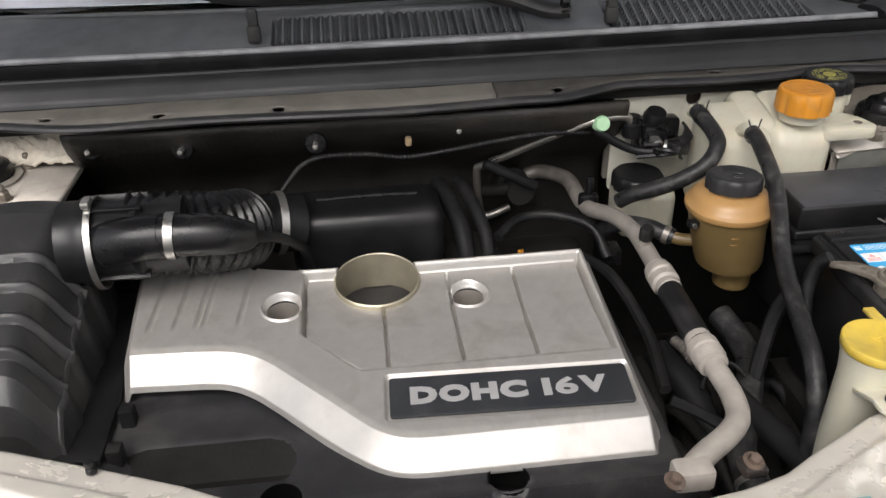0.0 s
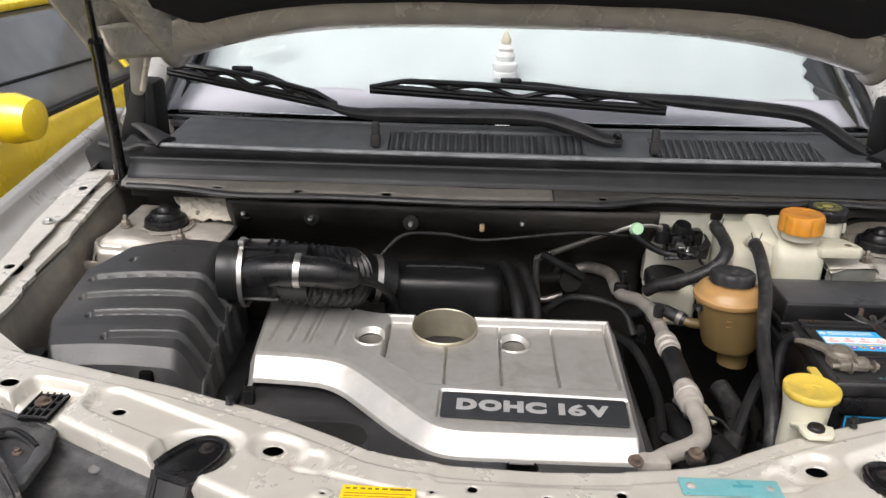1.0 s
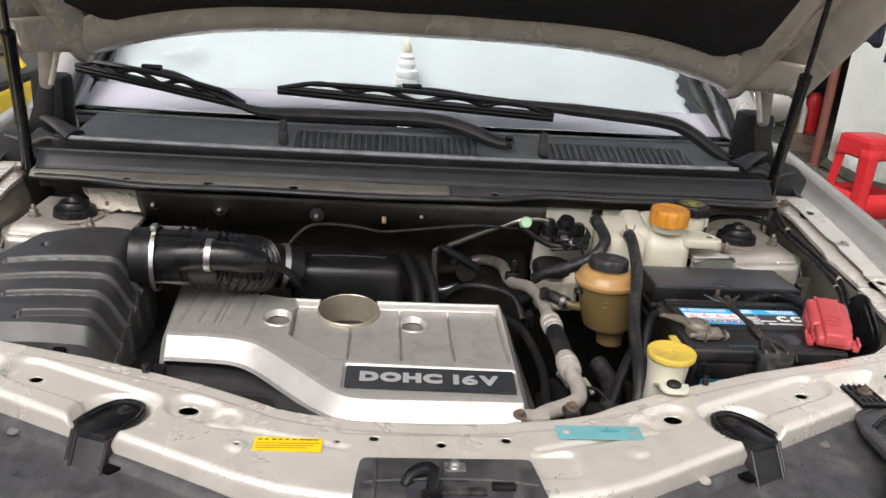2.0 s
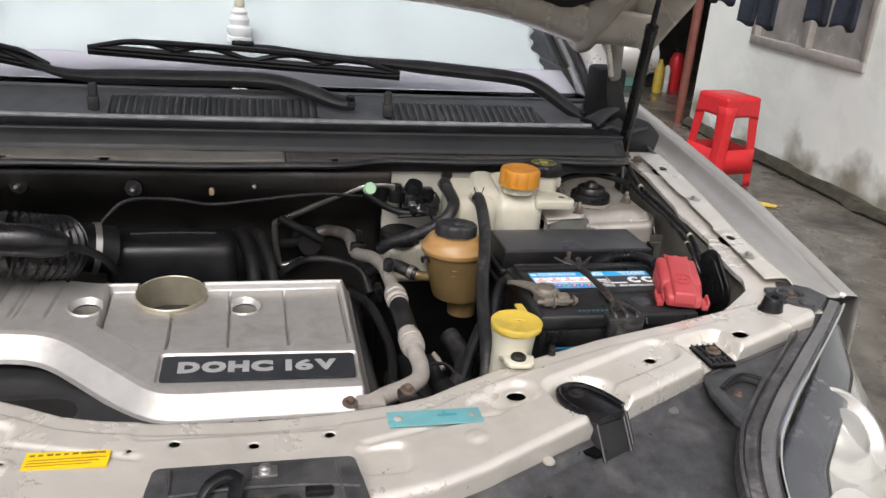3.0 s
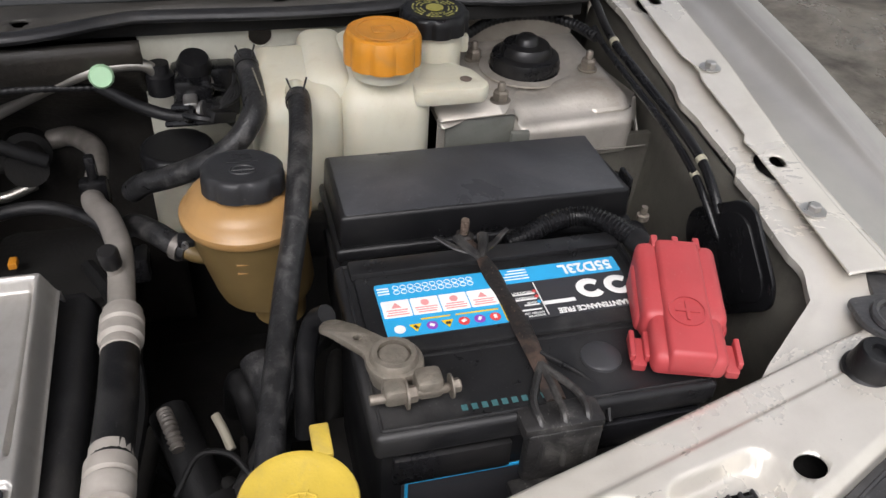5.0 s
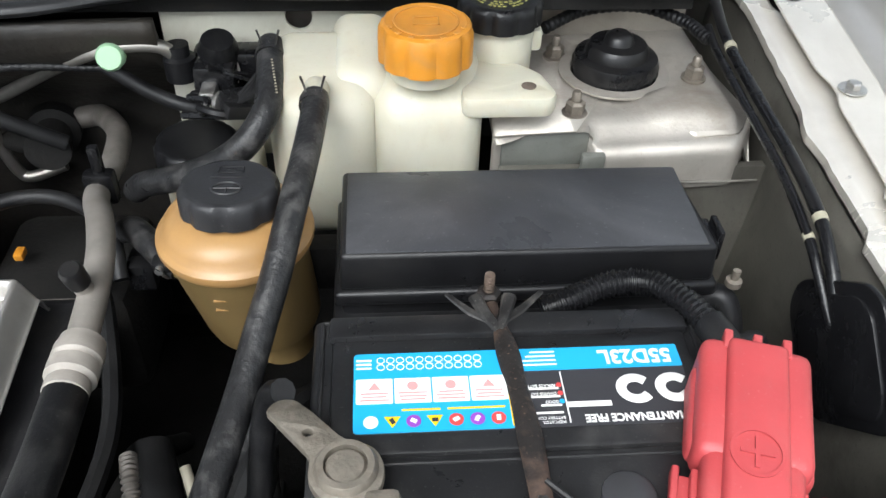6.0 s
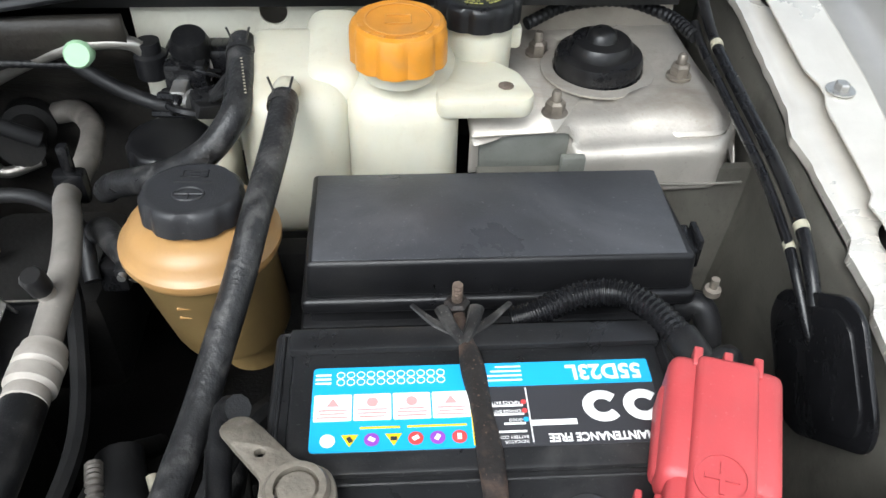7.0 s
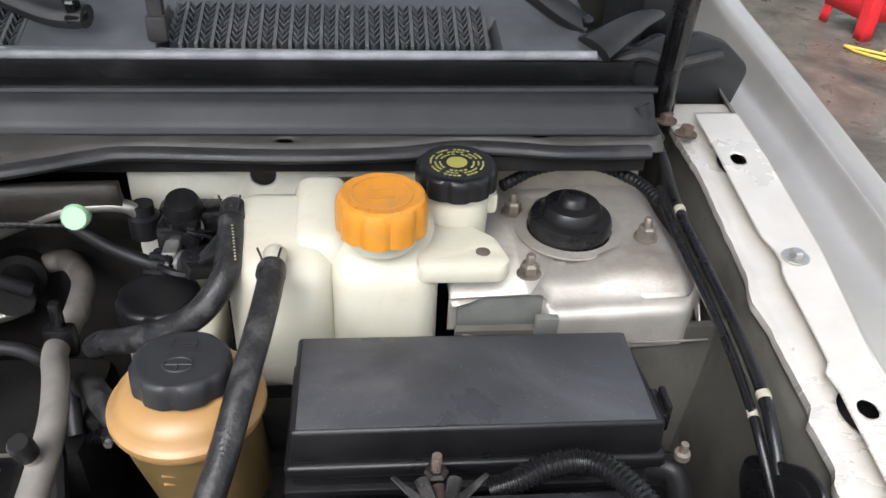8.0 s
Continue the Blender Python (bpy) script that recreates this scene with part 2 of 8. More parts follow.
def stained_plaster():
    """White plaster with damp and moss rising from the foot of the wall."""
    m = mat("white_plaster", (0.86, 0.90, 0.85), 0.85, 0, 0.05, 3, 0.15, 80, (0.50, 0.50, 0.44), 0.35, 1.6)
    n, l = m.node_tree.nodes, m.node_tree.links
    b = n["Principled BSDF"]
    src = b.inputs["Base Color"].links[0].from_socket
    co = n.new("ShaderNodeTexCoord")
    sep = n.new("ShaderNodeSeparateXYZ")
    l.new(co.outputs["Object"], sep.inputs["Vector"])
    t = n.new("ShaderNodeTexNoise")
    t.inputs["Scale"].default_value, t.inputs["Detail"].default_value = 2.6, 9
    l.new(co.outputs["Object"], t.inputs["Vector"])
    add = n.new("ShaderNodeMath")
    add.operation = "MULTIPLY_ADD"
    add.inputs[1].default_value, add.inputs[2].default_value = 1.35, -0.70
    l.new(t.outputs["Fac"], add.inputs[0])
    sub = n.new("ShaderNodeMath")
    sub.operation = "SUBTRACT"
    l.new(add.outputs[0], sub.inputs[0])
    l.new(sep.outputs["Z"], sub.inputs[1])
    r = n.new("ShaderNodeMapRange")
    for k, v in zip(("From Min", "From Max", "To Min", "To Max"), (-0.22, 0.06, 0, 0.85)):
        r.inputs[k].default_value = v
    # one broad damp patch along a stretch of the wall
    ax = n.new("ShaderNodeMapRange")
    ax.interpolation_type = "SMOOTHSTEP"
    for k, v in zip(("From Min", "From Max", "To Min", "To Max"), (1.95, 1.25, 0.0, 0.42)):
        ax.inputs[k].default_value = v
    l.new(sep.outputs["Y"], ax.inputs["Value"])
    rise = n.new("ShaderNodeMath")
    rise.operation = "ADD"
    l.new(sub.outputs[0], rise.inputs[0])
    l.new(ax.outputs["Result"], rise.inputs[1])
    l.new(rise.outputs[0], r.inputs["Value"])
    moss = n.new("ShaderNodeMix")
    moss.data_type = "RGBA"
    moss.inputs[6].default_value, moss.inputs[7].default_value = (0.30, 0.26, 0.17, 1), (0.06, 0.055, 0.03, 1)
    t2 = n.new("ShaderNodeTexNoise")
    t2.inputs["Scale"].default_value, t2.inputs["Detail"].default_value = 14, 6
    l.new(co.outputs["Object"], t2.inputs["Vector"])
    l.new(t2.outputs["Fac"], moss.inputs["Factor"])
    x = n.new("ShaderNodeMix")
    x.data_type = "RGBA"
    l.new(r.outputs["Result"], x.inputs["Factor"])
    l.new(src, x.inputs[6])
    l.new(moss.outputs[2], x.inputs[7])
    l.new(x.outputs[2], b.inputs["Base Color"])
    return m


M["ground"], M["plaster"] = wet_concrete(), stained_plaster()

# ---------- mesh helpers ----------
BASE = {}


def thing(name, base, label="", category="", group="", kind="", shift=(0, 0, 0)):
    """An Empty at the base of a thing; its parts are given in world metres, and shift moves the whole thing."""
    ob = new(name)
    ob.empty_display_size = 0.02
    ob.location = Vector(base) + Vector(shift)
    BASE[ob.name] = Vector(base)
    return tagged(ob, label, category, group, kind)


def finish(bm, sharp=38):
    bmesh.ops.recalc_face_normals(bm, faces=bm.faces[:])
    for f in bm.faces:
        f.smooth = True
    for e in bm.edges:
        if len(e.link_faces) == 2 and e.calc_face_angle(0) > radians(sharp):
            e.smooth = False


def part(name, bm, material, parent=None, label="", sharp=38, solid=0.0, keep=False):
    """Links a bmesh, given in world metres, as one mesh object under a thing or a part."""
    if not keep:
        finish(bm, sharp)
    base = BASE.get(parent.name, Vector()) if parent else Vector()
    bm.transform(Matrix.Translation(-base))
    me = bpy.data.meshes.new(name)
    bm.to_mesh(me)
    bm.free()
    me.materials.append(M[material] if isinstance(material, str) else material)
    ob = new(name, me)
    if parent:
        ob.parent = parent
    BASE[ob.name] = base
    if solid:
        s = ob.modifiers.new("thickness", "SOLIDIFY")
        s.thickness, s.offset = solid, -1
    return tagged(ob, label)


def single(name, bm, material, base, label, category, group="", kind="", sharp=38, solid=0.0):
    """A thing that is one mesh, with its origin at base."""
    finish(bm, sharp)
    bm.transform(Matrix.Translation(-Vector(base)))
    me = bpy.data.meshes.new(name)
    bm.to_mesh(me)
    bm.free()
    me.materials.append(M[material] if isinstance(material, str) else material)
    ob = new(name, me)
    ob.location = base
    BASE[ob.name] = Vector(base)
    if solid:
        s = ob.modifiers.new("thickness", "SOLIDIFY")
        s.thickness, s.offset = solid, -1
    return tagged(ob, label, category, group, kind)


def box(x0, x1, y0, y1, z0, z1, bevel=0.0, seg=2, bm=None, m=None):
    bm = bm or bmesh.new()
    vs = bmesh.ops.create_cube(bm, size=1.0)["verts"]
    for v in vs:
        v.co = Vector(((x0 + x1) / 2 + v.co.x * (x1 - x0), (y0 + y1) / 2 + v.co.y * (y1 - y0), (z0 + z1) / 2 + v.co.z * (z1 - z0)))
    if bevel:
        es = list({e for v in vs for e in v.link_edges})
        vs = bmesh.ops.bevel(bm, geom=es, offset=bevel, segments=seg, profile=0.5, affect="EDGES")["verts"]
    if m:
        bmesh.ops.transform(bm, matrix=m, verts=list(vs))
    return bm


def lathe(profile, at, axis=(0, 0, 1), seg=32, bm=None, ends=True):
    """Turns a profile of (radius, height) round an axis through at."""
    bm = bm or bmesh.new()
    turn = Vector((0, 0, 1)).rotation_difference(Vector(axis)).to_matrix()
    rings = []
    for r, h in profile:
        if r < 1e-6:
            rings.append([bm.verts.new(Vector(at) + turn @ Vector((0, 0, h)))])
        else:
            rings.append([bm.verts.new(Vector(at) + turn @ Vector((r * math.cos(a), r * math.sin(a), h)))
                          for a in (2 * math.pi * k / seg for k in range(seg))])
    for a, b in zip(rings, rings[1:]):
        for k in range(seg):
            q = [a[k % len(a)], a[(k + 1) % len(a)], b[(k + 1) % len(b)], b[k % len(b)]]
            q = list(dict.fromkeys(q))
            if len(q) > 2 and len(a) + len(b) > 2:
                bm.faces.new(q)
    if not ends:                       # a hoop: its profile is closed on itself
        for k in range(seg):
            bm.faces.new((rings[-1][k], rings[-1][(k + 1) % seg], rings[0][(k + 1) % seg], rings[0][k]))
    for ring in (rings[0], rings[-1]) if ends else ():
        if len(ring) > 2:
            bm.faces.new(ring)
    return bm


def spline(points, n=8):
    p = [Vector(q) for q in points]
    p = [2 * p[0] - p[1]] + p + [2 * p[-1] - p[-2]]
    out = []
    for a, b, c, d in zip(p, p[1:], p[2:], p[3:]):
        for k in range(n):
            t = k / n
            out.append(0.5 * ((2 * b) + (c - a) * t + (2 * a - 5 * b + 4 * c - d) * t * t + (3 * b - a - 3 * c + d) * t ** 3))
    return out + [p[-2]]


def tube(points, r, seg=14, n=8, bm=None, flat=1.0):
    """A round bar along a smooth curve; r is a radius or a function of 0..1."""
    bm = bm or bmesh.new()
    line = spline(points, n)
    rad = r if callable(r) else (lambda s: r)
    rings, up = [], None
    for k, c in enumerate(line):
        d = (line[min(k + 1, len(line) - 1)] - line[max(k - 1, 0)]).normalized()
        if up is None:
            up = d.orthogonal().normalized() if abs(d.z) > 0.9 else Vector((0, 0, 1))
        up = (up - up.dot(d) * d).normalized()
        side = d.cross(up)
        s = rad(k / (len(line) - 1))
        rings.append([bm.verts.new(c + s * (math.cos(a) * side + flat * math.sin(a) * up)) for a in (2 * math.pi * j / seg for j in range(seg))])
    for a, b in zip(rings, rings[1:]):
        for j in range(seg):
            bm.faces.new((a[j], a[(j + 1) % seg], b[(j + 1) % seg], b[j]))
    bm.faces.new(rings[0])
    bm.faces.new(rings[-1])
    return bm


def corrugated(points, r, pitch=0.005, depth=0.12, seg=18):
    line = spline(points, 8)
    length = sum((b - a).length for a, b in zip(line, line[1:]))
    turns = max(4, int(length / pitch))
    n = max(8, int(turns * 6 / (len(points) - 1)))
    return tube(points, lambda s: r * (1 + depth * math.sin(2 * math.pi * turns * s)), seg, n)


def from_curve(data, m):
    ob = bpy.data.objects.new("shape", data)
    scene.collection.objects.link(ob)
    bpy.context.view_layer.update()
    me = bpy.data.meshes.new_from_object(ob.evaluated_get(bpy.context.evaluated_depsgraph_get()))
    bm = bmesh.new()
    bm.from_mesh(me)
    bmesh.ops.remove_doubles(bm, verts=bm.verts[:], dist=1e-6)
    bm.verts.index_update()
    bm.faces.index_update()
    bm.transform(m)
    bpy.data.objects.remove(ob)
    bpy.data.curves.remove(data)
    bpy.data.meshes.remove(me)
    return bm


def plate(outline, thick, m, holes=(), bevel=0.0, round_to=0.0, cuts=()):
    """A flat plate from an outline in its own plane, with round holes (x, y, rx, ry), laid out by m."""
    data = bpy.data.curves.new("plate", "CURVE")
    data.dimensions, data.fill_mode = "2D", "BOTH"
    data.extrude, data.bevel_depth, data.bevel_resolution = max(1e-5, thick / 2 - bevel), bevel, 1
    if round_to:
        pts = []
        for a, b, c in zip(outline[-1:] + outline[:-1], outline, outline[1:] + outline[:1]):
            a, b, c = Vector(a), Vector(b), Vector(c)
            d1, d2 = a - b, c - b
            q = min(round_to, d1.length * 0.45, d2.length * 0.45)
            p0, p1 = b + d1.normalized() * q, b + d2.normalized() * q
            pts += [tuple((1 - t) ** 2 * p0 + 2 * t * (1 - t) * b + t * t * p1) for t in (0, 0.25, 0.5, 0.75, 1)]
        outline = pts
    rings = [outline] + [[(cx + rx * math.cos(a), cy + ry * math.sin(a)) for a in (2 * math.pi * k / 20 for k in range(20))] for cx, cy, rx, ry in holes] + list(cuts)
    for ring in rings:
        s = data.splines.new("POLY")
        s.points.add(len(ring) - 1)
        for p, q in zip(s.points, ring):
            p.co = (q[0], q[1], 0, 1)
        s.use_cyclic_u = True
    return from_curve(data, m)


def text(body, size, thick, m, width=1.0, bold=0.0):
    data = bpy.data.curves.new("text", "FONT")
    data.body, data.size, data.extrude, data.align_x, data.align_y = body, size, thick / 2, "CENTER", "CENTER"
    data.offset, data.resolution_u = bold, 3
    return from_curve(data, m @ Matrix.Diagonal((width, 1, 1, 1)))


def sheet(nu, nv, place, holes=(), bm=None):
    """A grid of place(u, v), u and v from 0 to 1, with elliptic holes (x, y, rx, ry) seen from above."""
    bm = bm or bmesh.new()
    grid = [[bm.verts.new(place(i / nu, j / nv)) for j in range(nv + 1)] for i in range(nu + 1)]
    faces = [bm.faces.new((grid[i][j], grid[i + 1][j], grid[i + 1][j + 1], grid[i][j + 1])) for i in range(nu) for j in range(nv)]
    for cx, cy, rx, ry in holes:
        inside = lambda p: ((p.x - cx) / rx) ** 2 + ((p.y - cy) / ry) ** 2
        kill = [f for f in faces if f.is_valid and inside(f.calc_center_median()) < 1]
        rim = {v for f in kill for v in f.verts}
        bmesh.ops.delete(bm, geom=kill, context="FACES_ONLY")
        for v in rim:
            if v.link_faces:
                k = math.sqrt(max(inside(v.co), 1e-9))
                v.co.x, v.co.y = cx + (v.co.x - cx) / k, cy + (v.co.y - cy) / k
    loose = [v for v in bm.verts if not v.link_faces]
    bmesh.ops.delete(bm, geom=loose, context="VERTS")
    return bm


def smooth(a, b, x):
    t = min(1.0, max(0.0, (x - a) / (b - a)))
    return t * t * (3 - 2 * t)


def bump_at(x, y, cx, cy, hx, hy, r, soft, turn=0.0):
    """1 inside a rounded rectangle, falling to 0 over soft metres outside it."""
    c, s = math.cos(radians(turn)), math.sin(radians(turn))
    dx, dy = (x - cx) * c + (y - cy) * s, -(x - cx) * s + (y - cy) * c
    qx, qy = abs(dx) - hx + r, abs(dy) - hy + r
    d = math.hypot(max(qx, 0), max(qy, 0)) + min(max(qx, qy), 0) - r
    return 1 - smooth(0, soft, d)


def interp(x, xs, ys):
    return float(np.interp(x, xs, ys))


def bolt(at, r, h, parent, axis=(0, 0, 1), material="zinc", washer=1.7, name="bolt"):
    bm = lathe([(r * washer, 0), (r * washer, h * 0.18), (r * 1.15, h * 0.22)], at, axis, 18)
    lathe([(r, h * 0.2), (r, h * 0.85), (r * 0.8, h), (0, h)], at, axis, 6, bm)
    return part(name, bm, material, parent)


FLAT = lambda x, y, z, turn=0.0: Matrix.Translation((x, y, z)) @ Matrix.Rotation(radians(turn), 4, "Z")

# ---------- ground and yard ----------
def ground_sheet():
    def place(u, v):
        x, y = -40 + 90 * u ** 1, -40 + 90 * v
        return (x, y, 0.0)
    return single("ground", sheet(60, 60, place), "ground", (0, 0, 0), "wet grey concrete yard with dark damp patches", "ground", kind="structure")


ground_sheet()

# ---------- car body ----------
body = thing("silver_car", (0, 0.4, 0), "champagne silver car front end with the hood open", "car")

XR = (0, 0.10, 0.16, 0.20, 0.24, 0.30, 0.375, 0.46, 0.59, 0.66, 0.74, 0.80)
YR = (0.050, 0.055, 0.063, 0.074, 0.096, 0.125, 0.153, 0.182, 0.213, 0.230, 0.250, 0.262)
XF = (0, 0.11, 0.18, 0.237, 0.26, 0.35, 0.47, 0.564, 0.66, 0.72, 0.80)
YF = (-0.095, -0.092, -0.078, -0.056, -0.044, 0.0, 0.057, 0.103, 0.146, 0.172, 0.205)


def support_z(x, y):
    a = abs(x)
    z = 0.878 + 0.045 * a * a
    z -= 0.0065 * bump_at(a, y, 0.445, 0.105, 0.105, 0.022, 0.02, 0.009, 24)          # long raised panel
    z -= 0.0075 * bump_at(a, y, 0.300, 0.068, 0.026, 0.016, 0.016, 0.012, 20)          # boss round the hole
    z -= 0.005 * bump_at(a, y, 0.262, 0.046, 0.016, 0.014, 0.012, 0.010)
    z -= 0.0155 * bump_at(a, y, 0.392, 0.054, 0.038, 0.038, 0.034, 0.010, 20)         # seat of the arm
    z -= 0.0160 * bump_at(a, y, 0.602, 0.134, 0.033, 0.036, 0.010, 0.008, 10)         # recess of the lamp tab
    z -= 0.006 * bump_at(x, y, 0.131, -0.036, 0.022, 0.020, 0.006, 0.008)            # dent beside the lock
    z -= 0.002 * bump_at(x, y, -0.015, 0.040, 0.105, 0.016, 0.008, 0.005)              # shallow press round the holes
    z += 0.004 * bump_at(a, y, 0.235, -0.012, 0.006, 0.006, 0.006, 0.008)
    z -= 0.003 * bump_at(a, y, 0.20, 0.015, 0.09, 0.001, 0.001, 0.006, 15)
    return z


def support_place(u, v):
    x = -0.80 + 1.6 * u
    yf, yr = interp(abs(x), XF, YF), interp(abs(x), XR, YR)
    skirt, back = 0.10, 0.06
    if v < skirt:                       # front edge, rolled down
        k = 1 - v / skirt
        z = support_z(x, yf)
        return (x, yf - 0.008 * math.sin(min(1, 2 * k) * math.pi / 2), z - 0.006 * min(1, 2 * k) - 0.028 * max(0, 2 * k - 1))
    if v > 1 - back:                    # rear edge, folded down
        k = (v - 1 + back) / back
        return (x, yr + 0.004 * math.sin(min(1, 2 * k) * math.pi / 2), support_z(x, yr) - 0.003 - 0.003 * k - 0.03 * max(0, 2 * k - 1))
    y = yf + (yr - yf) * (v - skirt) / (1 - skirt - back)
    return (x, y, support_z(x, y) - 0.003 * smooth(0.025, 0.020, yr - y))


support_holes = [(sx * x, y, rx, ry) for x, y, rx, ry in ((0.306, 0.070, 0.012, 0.0095), (0.505, 0.124, 0.008, 0.007), (0.655, 0.159, 0.011, 0.0095),
                 (0.079, 0.011, 0.0055, 0.0055)) for sx in (1, -1)] + [(0, 0, 0.0055, 0.0055), (-0.122, 0.004, 0.003, 0.003), (-0.235, -0.012, 0.003, 0.003)]
part("radiator_support", sheet(420, 72, support_place, support_holes), "body", body, "champagne painted pressed steel cross panel with holes", solid=0.0015, sharp=60)


# Dark sheet added so the panel's holes show black, as if shaded.
def support_hole_backing(u, v):
    x = -0.78 + 1.56 * u
    yf, yr = interp(abs(x), XF, YF) + 0.004, interp(abs(x), XR, YR) - 0.004
    return (x, yf + (yr - yf) * v, 0.848 + 0.045 * x * x)
part("support_hole_backing", sheet(60, 4, support_hole_backing), "dark", body, "dark sheet added below the cross panel to blacken its holes")


def fender_z(y):
    return interp(y, (0.2, 0.30, 0.60, 0.90, 1.10), (0.868, 0.884, 0.952, 1.000, 1.030))


def fender_x(y):
    return interp(y, (0.2, 0.30, 0.60, 0.90, 1.10), (0.952, 0.945, 0.928, 0.912, 0.900))


def rail_z(y):
    return interp(y, (0.2, 0.384, 0.615, 0.743, 0.9), (0.903, 0.915, 0.941, 0.962, 0.979))


def bolt_x(y):
    return interp(y, (0.30, 0.384, 0.446, 0.615, 0.743, 0.85), (0.797, 0.799, 0.800, 0.817, 0.815, 0.812))


def side_panels(s):
    """Inner wall, rail and wing of one side; s is 1 or -1."""
    def wing(u, v):
        y = 0.30 + 0.85 * u
        xc, zc, zr = fender_x(y), fender_z(y), rail_z(y) + 0.004
        if v < 0.5:                     # gutter, with a steep outer side
            k = v / 0.5
            x0 = bolt_x(y) + 0.026
            x = x0 + (xc - 0.012 - x0) * (1.35 * k - 0.35 * k ** 3)
            z = zr + (zc - 0.006 - zr) * smooth(0.3, 1.05, k) / smooth(0.3, 1.05, 1.0) - 0.010 * smooth(0.0, 0.10, k) * smooth(1.0, 0.5, k) - 0.012 * math.sin(min(1, k * 1.15) * math.pi) ** 0.8
        else:
            k = (v - 0.5) / 0.5
            x = xc - 0.012 + interp(k, (0, 0.06, 0.3, 0.4, 0.5, 1.0), (0, 0.003, 0.025, 0.032, 0.035, 0.060))
            z = zc - 0.006 + interp(k, (0, 0.06, 0.3, 0.4, 0.5, 1.0), (0, 0.005, 0.003, -0.004, -0.020, -0.32))
        return (s * x, y, z)
    part("fender", sheet(60, 40, wing), "silver", body, "silver painted front wing with a bright top edge", solid=0.0012, sharp=70)

    def flange(u, v):
        y = 0.305 + 0.51 * u
        edge = interp(y, (0.30, 0.307, 0.40, 0.470, 0.482, 0.492, 0.515, 0.585, 0.600, 0.612, 0.630, 0.70, 0.80), (0.783, 0.784, 0.791, 0.792, 0.789, 0.796, 0.797, 0.798, 0.803, 0.803, 0.797, 0.795, 0.794)) + 0.0006 * noise.noise(Vector((y * 90, 0, 0)))
        x = edge + (bolt_x(y) + 0.027 - edge) * v
        return (s * x, y, rail_z(y) + 0.004 + 0.001 * math.sin(v * math.pi))
    part("wing_flange", sheet(150, 22, flange, [(s * 0.805, 0.448, 0.0075, 0.0085), (s * 0.812, 0.734, 0.0075, 0.0085)]), "body", body,
         "wavy-edged champagne steel flange bolted to the rail", solid=0.0015, sharp=60)

    def rail(u, v):
        y = 0.23 + 0.62 * u
        edge = interp(y, (0.21, 0.24, 0.252, 0.27, 0.30, 0.33, 0.345, 0.40, 0.412, 0.45, 0.462, 0.55, 0.565, 0.60, 0.73, 0.79), (0.673, 0.674, 0.688, 0.712, 0.752, 0.762, 0.760, 0.764, 0.770, 0.768, 0.775, 0.773, 0.769, 0.777, 0.777, 0.772)) + 0.0012 * noise.noise(Vector((y * 70, 3, 0)))
        if v < 0.8:
            x = edge + (0.842 - edge) * (1 - v / 0.8)
            z = rail_z(y) - 0.006 - 0.002 * smooth(0.7, 0.8, v) - 0.010 * smooth(0.34, 0.26, y)
        else:
            x, z = edge - 0.001, rail_z(y) - 0.008 - 0.010 * smooth(0.34, 0.26, y) - 0.008 * (v - 0.8) / 0.2
        return (s * x, y, z)
    part("rail", sheet(220, 40, rail, [(s * 0.808, 0.455, 0.017, 0.021), (s * 0.814, 0.741, 0.017, 0.021)]), "body", body, "champagne inner wing rail with a torn front edge", solid=0.0015, sharp=60)

    # Dark sheet added below the rail so its holes look shaded.
    def rail_hole_backing(u, v):
        y = 0.32 + 0.48 * u
        return (s * (0.786 + 0.050 * v), y, rail_z(y) - 0.022)
    part("rail_hole_backing", sheet(30, 3, rail_hole_backing), "dark", body, "dark sheet added under the rail holes to stand in for shade")

    def wall_in(u, v):
        y = 0.225 + 0.60 * u
        edge = interp(y, (0.21, 0.304, 0.345, 0.42, 0.6, 0.79), (0.752, 0.768, 0.772, 0.774, 0.780, 0.788))
        return (s * (edge - 0.012 * smooth(0, 0.1, v) - 0.02 * v + 0.006 * noise.noise(Vector((y * 8, v * 3, 0)))), y, rail_z(y) - 0.022 - 0.44 * v)
    # The driver's side wall carries its shade in a darker colour.
    part("wing_wall", sheet(40, 30, wall_in), "wing_wall" if s > 0 else "body_dusty_dim", body, "grimy inner wing wall, its colour darkened for shade", solid=0.002)
    for y in (0.381, 0.603):
        bolt((s * (bolt_x(y) + 0.0005), y, rail_z(y) + 0.005), 0.006, 0.007, body, material="zinc", washer=1.9)

    def tower(u, v):
        # pressed strut tower: flat top with rounded shoulders and a front wall
        x = 0.530 + 0.225 * u
        if v < 0.55:
            y, z = 0.609 + 0.206 * (v / 0.55), 0.904 + 0.05 * (x - 0.60)
            z += 0.004 * bump_at(x, y, 0.69, 0.645, 0.02, 0.012, 0.012, 0.02) + 0.003 * bump_at(x, y, 0.66, 0.74, 0.03, 0.01, 0.01, 0.02)
            z -= 0.012 * smooth(0.630, 0.609, y) * smooth(0.606, 0.618, x) + 0.036 * smooth(0.728, 0.757, x) ** 2 + 0.006 * smooth(0.56, 0.53, x)
        else:
            k = (v - 0.55) / 0.45
            inset = smooth(0.614, 0.609, x)          # open pocket under the inner corner
            y = 0.609 + 0.012 * inset * smooth(0.0, 0.06, k) - 0.012 * (1 - inset) * math.sin(min(1, k * 3) * math.pi / 2) + 0.03 * smooth(0.725, 0.757, x) ** 2
